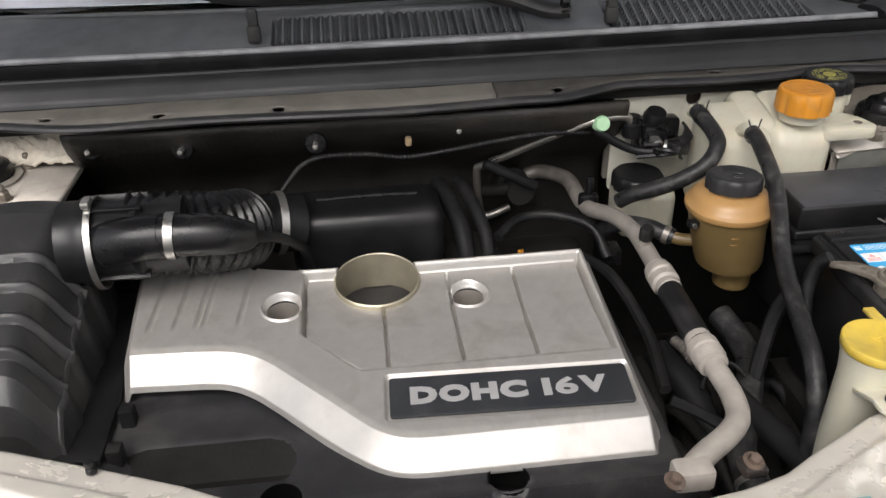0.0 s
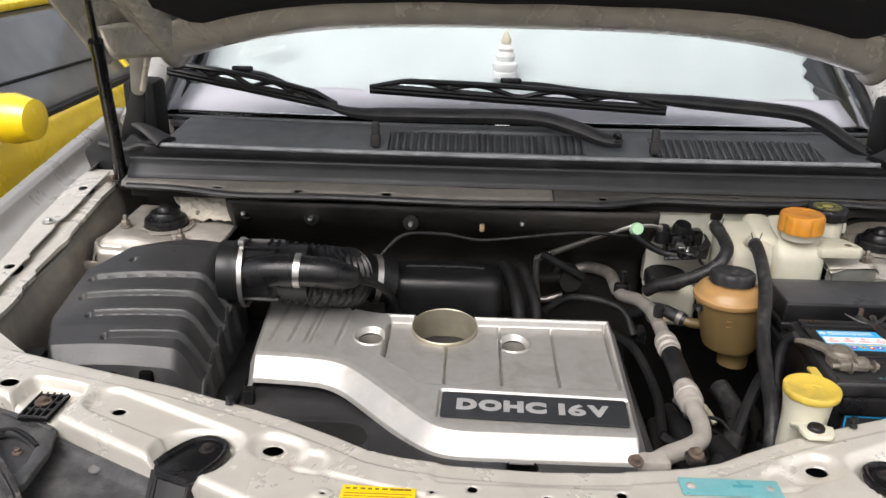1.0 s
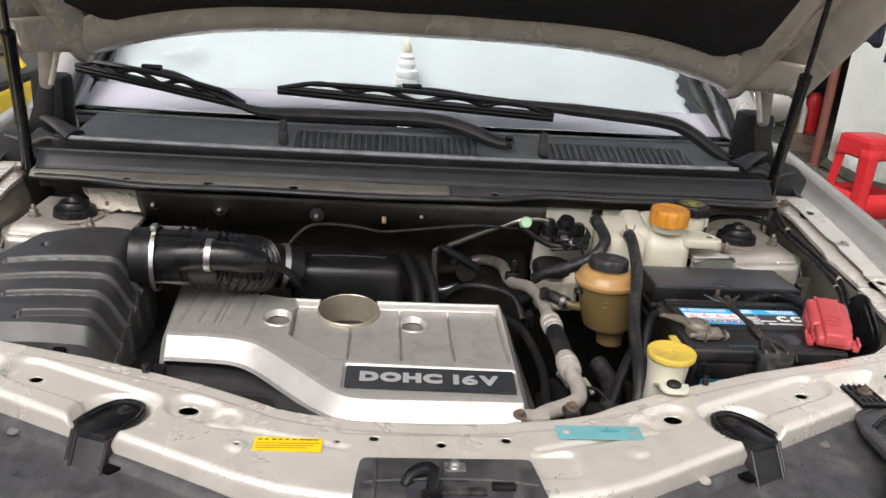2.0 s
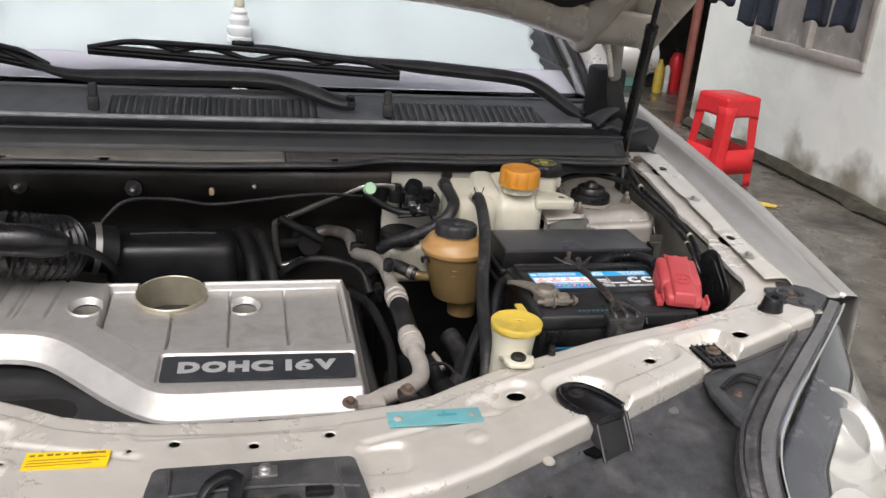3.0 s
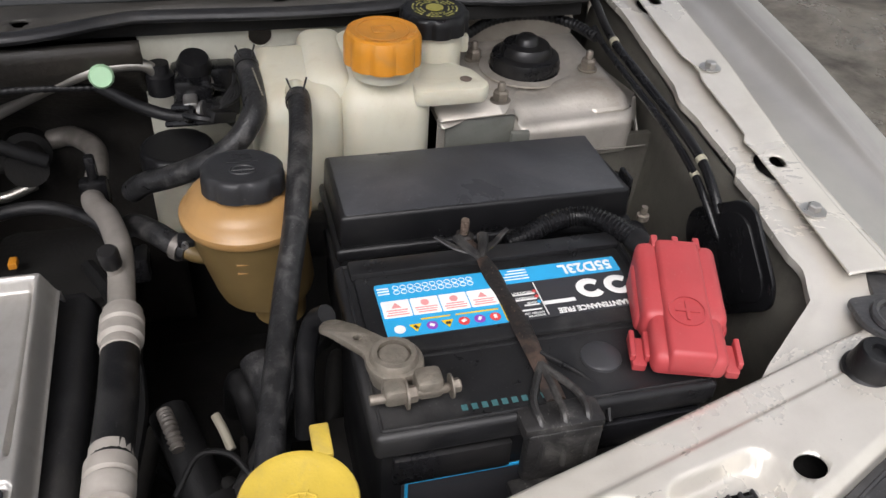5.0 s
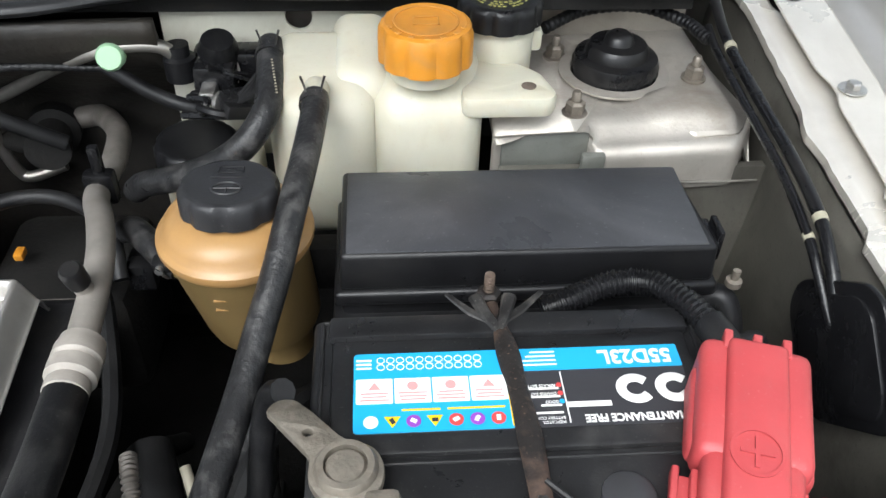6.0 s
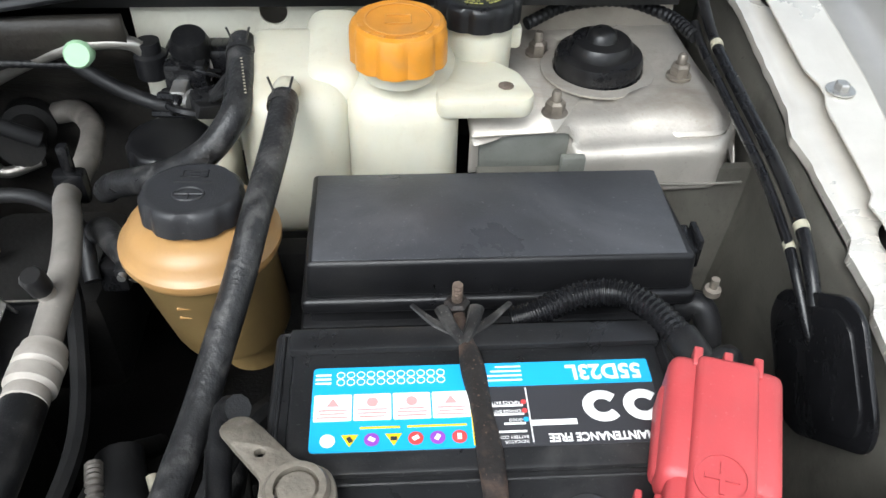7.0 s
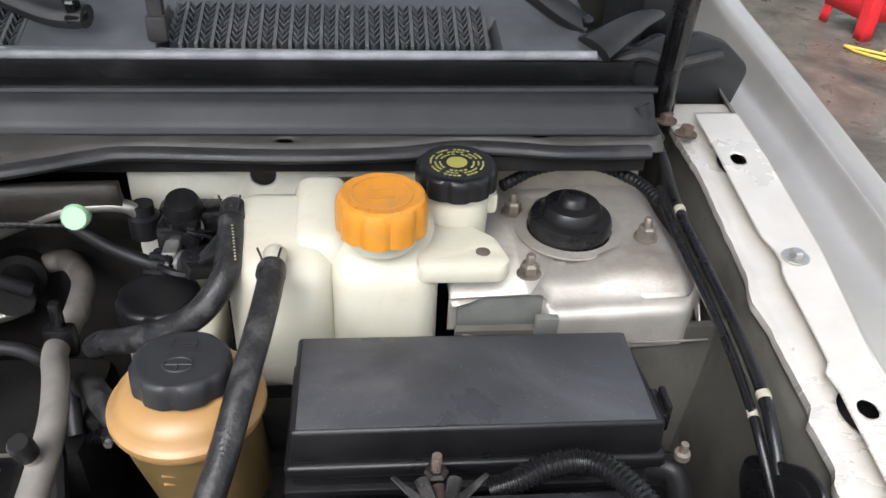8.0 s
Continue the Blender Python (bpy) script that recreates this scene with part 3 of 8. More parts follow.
            z = 0.892 + 0.012 * inset * smooth(0.2, 0.0, k) + 0.05 * (x - 0.60) - 0.012 * (1 - inset) * (1 - math.cos(min(1, k * 3) * math.pi / 2)) - 0.045 * max(0, k - 0.3)
        return (s * x, y, z)

    def tower2(u, v):
        return tower(u, 1 - v if v < 0.45 else v - 0.45)
    part("strut_tower", sheet(60, 60, tower2, [(s * 0.649, 0.702, 0.047, 0.047)]), "tower", body, "bare dusty steel strut tower", solid=0.002, sharp=60)
    # Same darkened colour, for the shade under the tower.
    part("tower_front", box(min(s * 0.535, s * 0.765), max(s * 0.535, s * 0.765), 0.601, 0.609, 0.42, 0.872), "wing_wall" if s > 0 else "body_dusty_dim", body, "grimy wall below the strut tower, darkened for shade")
    part("pocket_panel", box(min(s * 0.537, s * 0.611), max(s * 0.537, s * 0.611), 0.613, 0.619, 0.845, 0.901, 0.002), "pocket", body, "grimy grey-green panel under the tower's inner corner")
    part("tower_bead", tube([(s * 0.54, 0.594, 0.874), (s * 0.60, 0.595, 0.864), (s * 0.68, 0.595, 0.862), (s * 0.715, 0.596, 0.860), (s * 0.76, 0.600, 0.858)], 0.0012, 8, 6), "grime", body, "thin sealant bead")
    part("tower_clip", box(s * 0.612 - 0.010, s * 0.612 + 0.010, 0.594, 0.602, 0.866, 0.890, 0.002), "pocket", body, "zinc edge clip")
    cap = part("strut_cap", lathe([(0.0, 0.046), (0.008, 0.046), (0.012, 0.043), (0.014, 0.037), (0.025, 0.036), (0.028, 0.032), (0.029, 0.026), (0.037, 0.024), (0.039, 0.018),
                                   (0.038, 0.010), (0.039, 0.004), (0.039, -0.01), (0, -0.01)], (s * 0.649, 0.702, 0.901), seg=40), "gloss", body, "black rubber dome cap")
    part("washer", lathe([(0.040, 0.0), (0.050, 0.001), (0.050, 0.003), (0.040, 0.004)], (s * 0.649, 0.702, 0.9065), seg=40, ends=False), "tower", body)
    for x, y, sz in ((0.717, 0.683, 0.911), (0.601, 0.737, 0.9045), (0.601, 0.637, 0.9045)):
        bm = lathe([(0.011, 0), (0.011, 0.002), (0.008, 0.003)], (s * x, y, sz), seg=20)
        lathe([(0.0085, 0.002), (0.0085, 0.011), (0.006, 0.013)], (s * x, y, sz), seg=6, bm=bm)
        lathe([(0.0042, 0.01), (0.0042, 0.020), (0.003, 0.022), (0, 0.022)], (s * x, y, sz), seg=12, bm=bm)
        part("stud", bm, "stud", body, "worn steel stud with a flanged nut")
    # end gusset between wing and cowl
    gus = [(0.690, 0.985), (0.688, 1.010), (0.716, 1.026), (0.740, 1.018), (0.764, 1.034), (0.782, 1.014), (0.800, 1.036), (0.832, 1.026), (0.862, 1.000), (0.850, 0.955), (0.805, 0.962), (0.760, 0.975)]
    part("cowl_gusset", plate([(s * x, z) for x, z in gus], 0.014, Matrix.Translation((0, 0.872, 0)) @ Matrix.Rotation(radians(90), 4, "X"), bevel=0.004, round_to=0.008),
         "plenum", body, "dusty black end cap of the cowl")
    part("gusset_fold", tube([(s * 0.694, 0.860, 1.000), (s * 0.74, 0.858, 1.018), (s * 0.78, 0.860, 1.008), (s * 0.83, 0.862, 1.018)], 0.006, 8, 8), "plastic_dusty", body)
    part("cowl_end", tube([(s * 0.690, 0.852, 1.026), (s * 0.712, 0.862, 1.036), (s * 0.740, 0.872, 1.050), (s * 0.765, 0.880, 1.055)], lambda q: 0.022 * (1 - q) ** 0.6 + 0.004, 12, 8, flat=0.45), "plastic_dusty", body, "tapered black end of the cowl")
    # small bolts where the wing meets the bulkhead
    for x, y in ((0.762, 0.805), (0.775, 0.780)):
        bolt((s * x, y, rail_z(y) + 0.001), 0.007, 0.010, body, material="rust", washer=1.6)


for side in (1, -1):
    side_panels(side)

# bare sealant patch on the passenger-side tower
def sealant(u, v):
    x, y = -0.645 + 0.115 * u, 0.728 + 0.075 * v
    h = noise.fractal(Vector((x * 70, y * 70, 0)), 0.8, 2.0, 4)
    return (x + 0.010 * math.sin(v * 9), y, 0.913 + 0.062 * v ** 0.8 + 0.006 * h)
part("sealant", sheet(40, 30, sealant), mat("cream_sealant", (0.60, 0.55, 0.46), 0.7, 0, 0.1, 60, 0.3, 300, (0.35, 0.28, 0.2), 0.4, 20), body, "rough cream sealant patch", solid=0.004)


# bulkhead, with its black felt
def firewall(u, v):
    x = -0.535 + 0.785 * u
    z = 0.965 - 0.45 * v
    y = 0.700 + 0.11 * smooth(0.0, 0.33, v) + 0.012 * noise.noise(Vector((x * 7, z * 7, 0)))
    return (x, y, z)
part("bulkhead_felt", sheet(70, 40, firewall), "felt", body, "black felt insulation on the bulkhead", solid=0.01)
# Bulkhead is near-black instead of painted, to carry the deep bay's shade.
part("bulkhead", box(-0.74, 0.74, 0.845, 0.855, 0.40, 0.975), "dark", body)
for x, y in ((-0.505, 0.700), (-0.378, 0.680), (-0.195, 0.668), (0.006, 0.69)):
    bm = lathe([(0.016, 0.0), (0.014, 0.006), (0, 0.006)], (x, y + 0.024, 0.933), (0, -1, 0.15), 16)
    part("felt_washer", bm, "gloss", body)
    part("felt_pin", lathe([(0.004, 0), (0.004, 0.02), (0.002, 0.022), (0, 0.022)], (x, y + 0.02, 0.933), (0, -1, 0.15), 10), "zinc", body, "bright threaded pin")

# cream bulkhead plate behind the coolant tank, with a hole and a slot
bm = plate([(0.245, 0.80), (0.53, 0.80), (0.53, 0.968), (0.245, 0.968)], 0.004, Matrix.Translation((0, 0.742, 0)) @ Matrix.Rotation(radians(90), 4, "X"),
           holes=[(0.366, 0.945, 0.013, 0.013), (0.445, 0.936, 0.032, 0.008)], bevel=0.001, round_to=0.01)
part("bulkhead_plate", bm, mat("pale_bulkhead_paint", (0.56, 0.55, 0.47), 0.5, 0.1, 0.06, 20, 0.03, 500, (0.3, 0.27, 0.2), 0.4, 10), body, "pale painted bulkhead plate with a hole and a slot")
# Panel toned down in colour for the shade behind the plate.
part("bulkhead_pocket", box(0.25, 0.735, 0.780, 0.790, 0.80, 0.965), "body_dusty_dim", body)


# flange under the cowl: a painted half and a rubber-coated half
LIPX = (-0.74, -0.62, -0.5, -0.33, -0.09, 0.08, 0.15, 0.22, 0.26, 0.39, 0.49, 0.545, 0.60, 0.64, 0.74)
LIPY = (0.722, 0.712, 0.684, 0.688, 0.678, 0.688, 0.690, 0.716, 0.725, 0.719, 0.724, 0.736, 0.732, 0.726, 0.728)


def lip_half(x0, x1):
    def lip(u, v):
        x = x0 + (x1 - x0) * u
        front = interp(x, LIPX, LIPY)
        y = front + (0.76 - front) * v
        return (x, y, 0.983 + 0.006 * v - 0.006 * smooth(0.25, 0.0, v) + 0.002 * noise.noise(Vector((x * 9, y * 20, 0))))
    holes = [(x, interp(x, LIPX, LIPY) + 0.015, 0.0085, 0.005) for x in (-0.55, -0.40, -0.24, 0.148, 0.389, 0.62) if x0 < x < x1]
    return sheet(90, 24, lip, holes)


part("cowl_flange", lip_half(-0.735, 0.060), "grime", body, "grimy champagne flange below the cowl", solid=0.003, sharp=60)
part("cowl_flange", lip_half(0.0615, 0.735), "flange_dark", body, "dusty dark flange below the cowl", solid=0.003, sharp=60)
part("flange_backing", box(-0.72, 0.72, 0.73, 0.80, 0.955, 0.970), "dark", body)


def lip_seal(x):
    return interp(x, LIPX, LIPY) - 0.004
part("plenum_lip", tube([(-0.735, 0.770, 1.0165), (-0.3, 0.766, 1.0165), (0.2, 0.768, 1.0165), (0.735, 0.776, 1.0165)], 0.0040, 8, 8), "plenum", body, "rounded lip of the step")
# Black rubber colour stands in for the shade of the deep gap.
part("plenum_channel", box(-0.73, 0.73, 0.776, 0.846, 0.990, 0.9985, 0.002), "rubber", body, "channel under the ridge, coloured black for its shade")
part("channel_back", box(-0.73, 0.73, 0.836, 0.843, 0.990, 1.0185, 0.001), "rubber", body, "channel back coloured black for shade")
part("edge_seal", tube([(x, lip_seal(x), 0.9785) for x in (-0.72, -0.62, -0.5, -0.33, -0.09, 0.08, 0.15, 0.22, 0.26, 0.39, 0.49, 0.545, 0.60, 0.64, 0.72)], 0.0085, 12, 8, flat=0.7), "plastic_dusty", body, "black rubber edge seal")

# plenum face, a broad dark plastic step
def plenum(u, v):
    x = -0.728 + 1.456 * u
    pts = ((0.739, 0.987), (0.742, 0.994), (0.756, 1.010), (0.765, 1.0165), (0.771, 1.0165), (0.774, 0.996))
    k = v * (len(pts) - 1)
    i = min(int(k), len(pts) - 2)
    f = k - i
    y = pts[i][0] + (pts[i + 1][0] - pts[i][0]) * f
    z = pts[i][1] + (pts[i + 1][1] - pts[i][1]) * f
    return (x, y, z)
plen = thing("cowl_panel", (0, 0.80, 0.98), "grey-black plastic cowl panel below the windscreen", "cowl panel")
part("plenum_step", sheet(60, 20, plenum), "plenum", plen, "dusty grey-black plastic step", solid=0.003, sharp=70)


def glass_y(x):
    return 0.930 + 0.20 * x * x


def screen_z(x):
    return 1.052 - 0.036 * x * x


def grille_z(y):
    return 1.023 + (y - 0.84) * 0.30


# The ridge's pale colour paints in the highlight along its worn edge.
part("ridge", tube([(x, 0.837 + 0.002 * abs(x), 1.021 + 0.008 * x * x) for x in (-0.70, -0.4, -0.1, 0.2, 0.5, 0.69)], 0.0048, 10, 10), "worn", plen, "worn cowl ridge coloured pale for its highlight")


def cowl_top(u, v):
    x = -0.70 + 1.40 * u
    ye = glass_y(x) + 0.005
    y = 0.840 + (ye - 0.840) * v
    z = 1.024 + (screen_z(x) + 0.003 - 1.024) * v - 0.006 * smooth(0.05, 0.0, v)
    # openings of the three louvre fields are pressed down
    for cx, hx in ((-0.165, 0.086), (0.03, 0.100), (0.43, 0.165)):
        z -= 0.016 * bump_at(x, y, cx, 0.884, hx, 0.034, 0.003, 0.003)
    return (x, y, z)
part("cowl_top", sheet(220, 40, cowl_top), "trim", plen, "grey-black cowl plastic with louvre fields", solid=0.002, sharp=50)
for x0, x1, step in ((-0.245, -0.085, 0.0145), (-0.065, 0.125, 0.0145), (0.275, 0.59, 0.0150)):
    x = x0
    while x < x1:
        bm = bmesh.new()
        zz = grille_z(0.884)
        for k in range(7):                   # herringbone: two slanted blades meet in the middle of the column
            y = 0.853 + 0.0092 * k
            z = grille_z(y)
            for sx in (-1, 1):
                lo = [(x + sx * 0.0002, y, z + 0.0004), (x + sx * 0.0052, y + 0.0085, z + 0.0035), (x + sx * 0.0052, y + 0.0115, z + 0.0040), (x + sx * 0.0002, y + 0.0034, z + 0.0008)]
                up = [bm.verts.new(c) for c in lo]
                dn = [bm.verts.new((c[0], c[1] + 0.002, c[2] - 0.011)) for c in lo]
                bm.faces.new(up)
                for i in range(4):
                    bm.faces.new((up[i], up[(i + 1) % 4], dn[(i + 1) % 4], dn[i]))
        bar = box(x + 0.0056, x + 0.0090, 0.852, 0.918, zz - 0.012, zz + 0.0005, bm=bm)
        for v in bar.verts:
            if v.co.x > x + 0.0054:
                v.co.z += (v.co.y - 0.884) * 0.30
        part("louvre", bm, "trim", plen, sharp=20)
        x += step
for x in (-0.277, 0.264):
    bm = box(x - 0.008, x + 0.008, 0.848, 0.862, 1.030, 1.080, 0.005)
    box(x - 0.010, x + 0.010, 0.845, 0.858, 1.030, 1.056, 0.004, bm=bm)
    part("bump_post", bm, "plastic_dusty", plen, "stubby plastic post")


# ---------- windscreen and what shows through it ----------
def screen(u, v):
    x = -0.80 + 1.60 * u
    s = 0.85 * v
    x *= 1 - 0.10 * v
    return (x, glass_y(x) + s * 0.86, screen_z(x) + s * 0.51)
ws = thing("windscreen", (0, 0.93, 1.05), "clear sloping car windscreen below the raised hood", "windscreen")
part("pane", sheet(30, 24, screen), "glass", ws, solid=0.004).visible_shadow = False
part("lower_seal", tube([(x, glass_y(x) + 0.002, screen_z(x) + 0.004) for x in (-0.77, -0.5, -0.25, 0, 0.25, 0.5, 0.77)], 0.004, 8, 8), "trim", ws, "thin grey seal")
for s in (1, -1):
    part("side_band", sheet(4, 20, lambda u, v: Vector(screen((0.5 + s * (0.5 - 0.022 * u)), v)) - Vector((0, 0, 0.004))), "trim", ws, "dark printed border")


def dash_top(u, v):
    x = -0.765 + 1.53 * u
    y = glass_y(x) + 0.030 + 0.165 * v
    return (x, y, screen_z(x) - 0.008 + 0.046 * v)
single("dashboard", sheet(30, 12, dash_top), "dash", (0, 1.0, 1.04), "pale lavender-grey dashboard top behind the windscreen", "dashboard", solid=0.02)


def shade(u, v):
    x = -0.74 + 1.445 * u
    edge = smooth(0.985, 1.0, u) * 0.006 * math.sin(v * 60) + smooth(0.97, 1.0, u) * 0.006 * math.sin(v * 23)
    y0 = glass_y(x) + 0.188
    return (x + edge, y0 + 0.45 * v * 0.86 + 0.003 * math.sin(u * 60), screen_z(x) + 0.034 + 0.45 * v * 0.54)
single("sunshade", sheet(120, 60, shade), "shade", (0, 1.05, 1.06), "pale folding sunshade with a scalloped edge behind the windscreen", "sunshade", solid=0.003)
orn = thing("dash_ornament", (-0.02, 1.150, 1.118), "small white and gold tiered ornament on the dashboard", "ornament")
part("tiers", lathe([(0.026, 0), (0.026, 0.012), (0.022, 0.014), (0.027, 0.022), (0.026, 0.032), (0.018, 0.036), (0.022, 0.048), (0.016, 0.060), (0.018, 0.066), (0.012, 0.074), (0, 0.076)],
                    (-0.02, 1.150, 1.118), seg=20), mat("cream_ornament", (0.66, 0.66, 0.65), 0.8, 0, 0.05), orn)
part("pale_top", lathe([(0.010, 0), (0.012, 0.008), (0.007, 0.020), (0.003, 0.030), (0, 0.032)], (-0.02, 1.150, 1.193), seg=16), "tank", orn, "pale top")
single("sticker", plate([(-0.045, -0.012), (0.045, -0.012), (0.045, 0.012), (-0.045, 0.012)], 0.001, Matrix.Translation((-0.585, 1.215, 1.205)) @ Matrix.Rotation(radians(32), 4, "X")), "white",
       (-0.585, 1.215, 1.205), "white paper sticker inside the windscreen", "sticker")

cabin = body
part("cabin_floor", box(-0.80, 0.80, 1.0, 4.0, 0.20, 0.60), "interior", cabin)
for s in (1, -1):
    part("cabin_side", box(s * 0.84 - 0.02, s * 0.84 + 0.02, 1.25, 2.6, 0.60, 1.05), "interior", cabin)
    def side_glass(u, v):
        return (s * (0.835 - 0.13 * v), 1.22 + 2.75 * u + (0.40 - 0.85 * u) * v, 1.04 + 0.46 * v)
    part("side_glass", sheet(10, 8, side_glass), "tint", cabin, "dark side window", solid=0.004)
    # screen pillar and the cowl corner that runs into it
    bm = tube([(s * 0.800, 0.985, 1.035), (s * 0.805, 1.06, 1.075), (s * 0.795, 1.20, 1.165), (s * 0.74, 1.62, 1.41), (s * 0.70, 1.95, 1.52)], lambda q: 0.035 - 0.008 * q, 12, 8, flat=0.7)
    part("pillar", bm, "silver", cabin, "silver painted windscreen pillar")
    part("pillar_seal", tube([(s * 0.765, 1.035, 1.050), (s * 0.755, 1.20, 1.150), (s * 0.69, 1.62, 1.40)], 0.010, 10, 8), "rubber", cabin)
    def door(u, v):
        y = 1.12 + 3.0 * u
        z = 1.03 + 0.03 * u - 0.85 * v
        return (s * (0.90 + 0.03 * math.sin(v * 2.6) - 0.02 * smooth(0.1, 0, v)), y, z)
    part("door_skin", sheet(20, 16, door), "silver", cabin, solid=0.003)

for s in (1, -1):
    wheel = part("tyre", lathe([(0.20, -0.10), (0.33, -0.10), (0.35, -0.07), (0.35, 0.07), (0.33, 0.10), (0.20, 0.10)], (s * 0.80, 0.45, 0.35), (1, 0, 0), 36, ends=False), "rubber", body)
    part("rim", lathe([(0.0, -0.02), (0.20, -0.05), (0.21, 0.08), (0.0, 0.04)], (s * 0.80, 0.45, 0.35), (s, 0, 0), 30), "zinc", wheel)

def roof(u, v):
    x, y = -0.71 + 1.42 * u, 1.655 + 1.90 * v
    return (x, y, 1.487 + 0.075 * math.sin(min(1, v * 1.25) * math.pi / 2) - 0.045 * v ** 3 - 0.055 * abs(2 * u - 1) ** 4)
part("roof", sheet(24, 24, roof), "silver", body, "silver painted roof", solid=0.006)


def tail(u, v):
    k = 4 * v
    y, z = interp(k, (0, 1, 2, 3, 4), (3.555, 3.90, 4.10, 4.18, 4.12)), interp(k, (0, 1, 2, 3, 4), (1.517, 1.22, 1.02, 0.70, 0.28))
    wide = interp(k, (0, 1, 2, 3, 4), (0.71, 0.80, 0.88, 0.90, 0.88))
    return (wide * (2 * u - 1), y - 0.06 * abs(2 * u - 1) ** 4, z)
part("tailgate", sheet(24, 24, tail), "silver", body, "silver painted tailgate", solid=0.006)
for s in (1, -1):
    wheel = part("tyre", lathe([(0.20, -0.10), (0.33, -0.10), (0.35, -0.07), (0.35, 0.07), (0.33, 0.10), (0.20, 0.10)], (s * 0.80, 3.15, 0.35), (1, 0, 0), 36, ends=False), "rubber", body)
    part("rim", lathe([(0.0, -0.02), (0.20, -0.05), (0.21, 0.08), (0.0, 0.04)], (s * 0.80, 3.15, 0.35), (s, 0, 0), 30), "zinc", wheel)

mirror = thing("wing_mirror", (0.95, 1.30, 1.05), "silver wing mirror on the driver's side", "wing mirror")
bm = lathe([(0, -0.085), (0.035, -0.075), (0.052, -0.03), (0.056, 0.02), (0.046, 0.07), (0, 0.085)], (1.000, 1.36, 1.095), (1, 0.1, 0.05), 24)
for v in bm.verts:
    v.co.y = 1.36 + (v.co.y - 1.36) * 0.8
part("shell", bm, "silver", mirror)
part("stalk", tube([(0.89, 1.38, 1.03), (0.915, 1.375, 1.06), (0.95, 1.365, 1.085)], 0.018, 10, 6), "plastic", mirror, "black mirror foot")


# ---------- wipers ----------
def wiper(spindle, arm, hook, tip0, tip1, name_label):
    w = thing("wiper", spindle, name_label, "wiper", "windscreen wipers")
    n = len(arm) - 1
    part("arm", tube(arm, lambda s: interp(s, (0, 0.08, 0.2, 0.56, 0.68, 1), (0.014, 0.016, 0.019, 0.018, 0.0085, 0.0055)), 10, 8, flat=0.78), "plastic_dusty", w, "satin black pressed arm")
    a, b = Vector(tip0), Vector(tip1)
    d = (b - a).normalized()
    up = Vector((0, -0.35, 0.94))
    bow = lambda t: a.lerp(b, t) + up * 0.010 * math.sin(t * math.pi)
    part("spine", tube([bow(t) + up * 0.020 for t in (0.12, 0.3, 0.5, 0.7, 0.88)], 0.0085, 8, 8, flat=0.7), "plastic", w)
    for t0, t1 in ((0.0, 0.32), (0.22, 0.5), (0.5, 0.78), (0.68, 1.0)):
        part("bow", tube([a.lerp(b, t0) + up * 0.004, a.lerp(b, (t0 + t1) / 2) + up * 0.026, a.lerp(b, t1) + up * 0.006], 0.0054, 8, 8), "plastic", w)
    part("blade", tube([a.lerp(b, t) - up * 0.002 for t in (0, 0.25, 0.5, 0.75, 1)], 0.0085, 8, 6), "rubber", w, "black rubber blade")
    part("fin", tube([a.lerp(b, t) + up * 0.006 for t in (0.02, 0.25, 0.5, 0.75, 0.98)], 0.0065, 8, 6), "plastic", w)
    part("hook", box(-0.022, 0.022, -0.006, 0.006, -0.004, 0.010, 0.003, m=Matrix.Translation(hook)), "gloss", w)
    part("spindle_nut", lathe([(0.012, 0), (0.012, 0.006), (0.008, 0.008), (0.008, 0.018), (0.006, 0.020), (0, 0.020)], Vector(spindle) - Vector((0, 0, 0.012)), (0, -0.2, 1), 6), "gloss", w)
    return w


wiper((0.190, 0.853, 1.063), [(0.200, 0.855, 1.052), (0.165, 0.862, 1.054), (0.10, 0.885, 1.073), (0.02, 0.905, 1.084), (-0.18, 0.93, 1.078), (-0.34, 0.955, 1.075), (-0.44, 0.985, 1.105), (-0.52, 1.01, 1.134), (-0.575, 1.02, 1.141)],
      (-0.575, 1.018, 1.142), (-0.740, 1.036, 1.134), (-0.372, 0.980, 1.080), "black windscreen wiper with its blade on the passenger side")
wiper((0.692, 0.902, 1.035), [(0.695, 0.905, 1.030), (0.665, 0.915, 1.045), (0.60, 0.94, 1.085), (0.545, 0.955, 1.098), (0.42, 0.975, 1.105), (0.28, 0.99, 1.112), (0.13, 1.003, 1.122), (0.05, 1.006, 1.131), (-0.01, 1.006, 1.133)],
      (-0.012, 1.006, 1.133), (-0.305, 1.005, 1.114), (0.306, 0.978, 1.089), "long black windscreen wiper lying across the screen")

# ---------- raised hood ----------
hood = thing("hood", (0, 1.0, 1.16), "silver car hood held open, black insulation pad underneath", "hood")
HA = radians(38)


def bump1(v, c, w):
    return max(0.0, 1 - ((v - c) / w) ** 2)



def hood_at(x, s, drop=0.0):
    """A place on the hood's underside: s metres forward of its rear edge; drop metres below it."""
    a = abs(x)
    crown = 0.108 * (a / 0.75) ** 3.3 + 0.045 * smooth(0.68, 0.785, a)
    s = s + 0.17 * smooth(0.66, 0.79, a) * max(0.0, 1 - s)
    return Vector((x, 0.95 - s * math.cos(HA) - drop * math.sin(HA), 1.253 + s * math.sin(HA) - drop * math.cos(HA) - crown))


def hood_rim(u, v):
    """Inner frame: a rounded channel along the rear edge and up both sides."""
    x = -0.755 + 1.51 * u
    return hood_at(x, 0.0 + 0.125 * v, 0.020 * math.sin(v ** 0.8 * math.pi))
part("rear_frame", sheet(80, 12, hood_rim), "hood_inner", hood, "dusty champagne rear frame of the hood", solid=0.003, sharp=60)


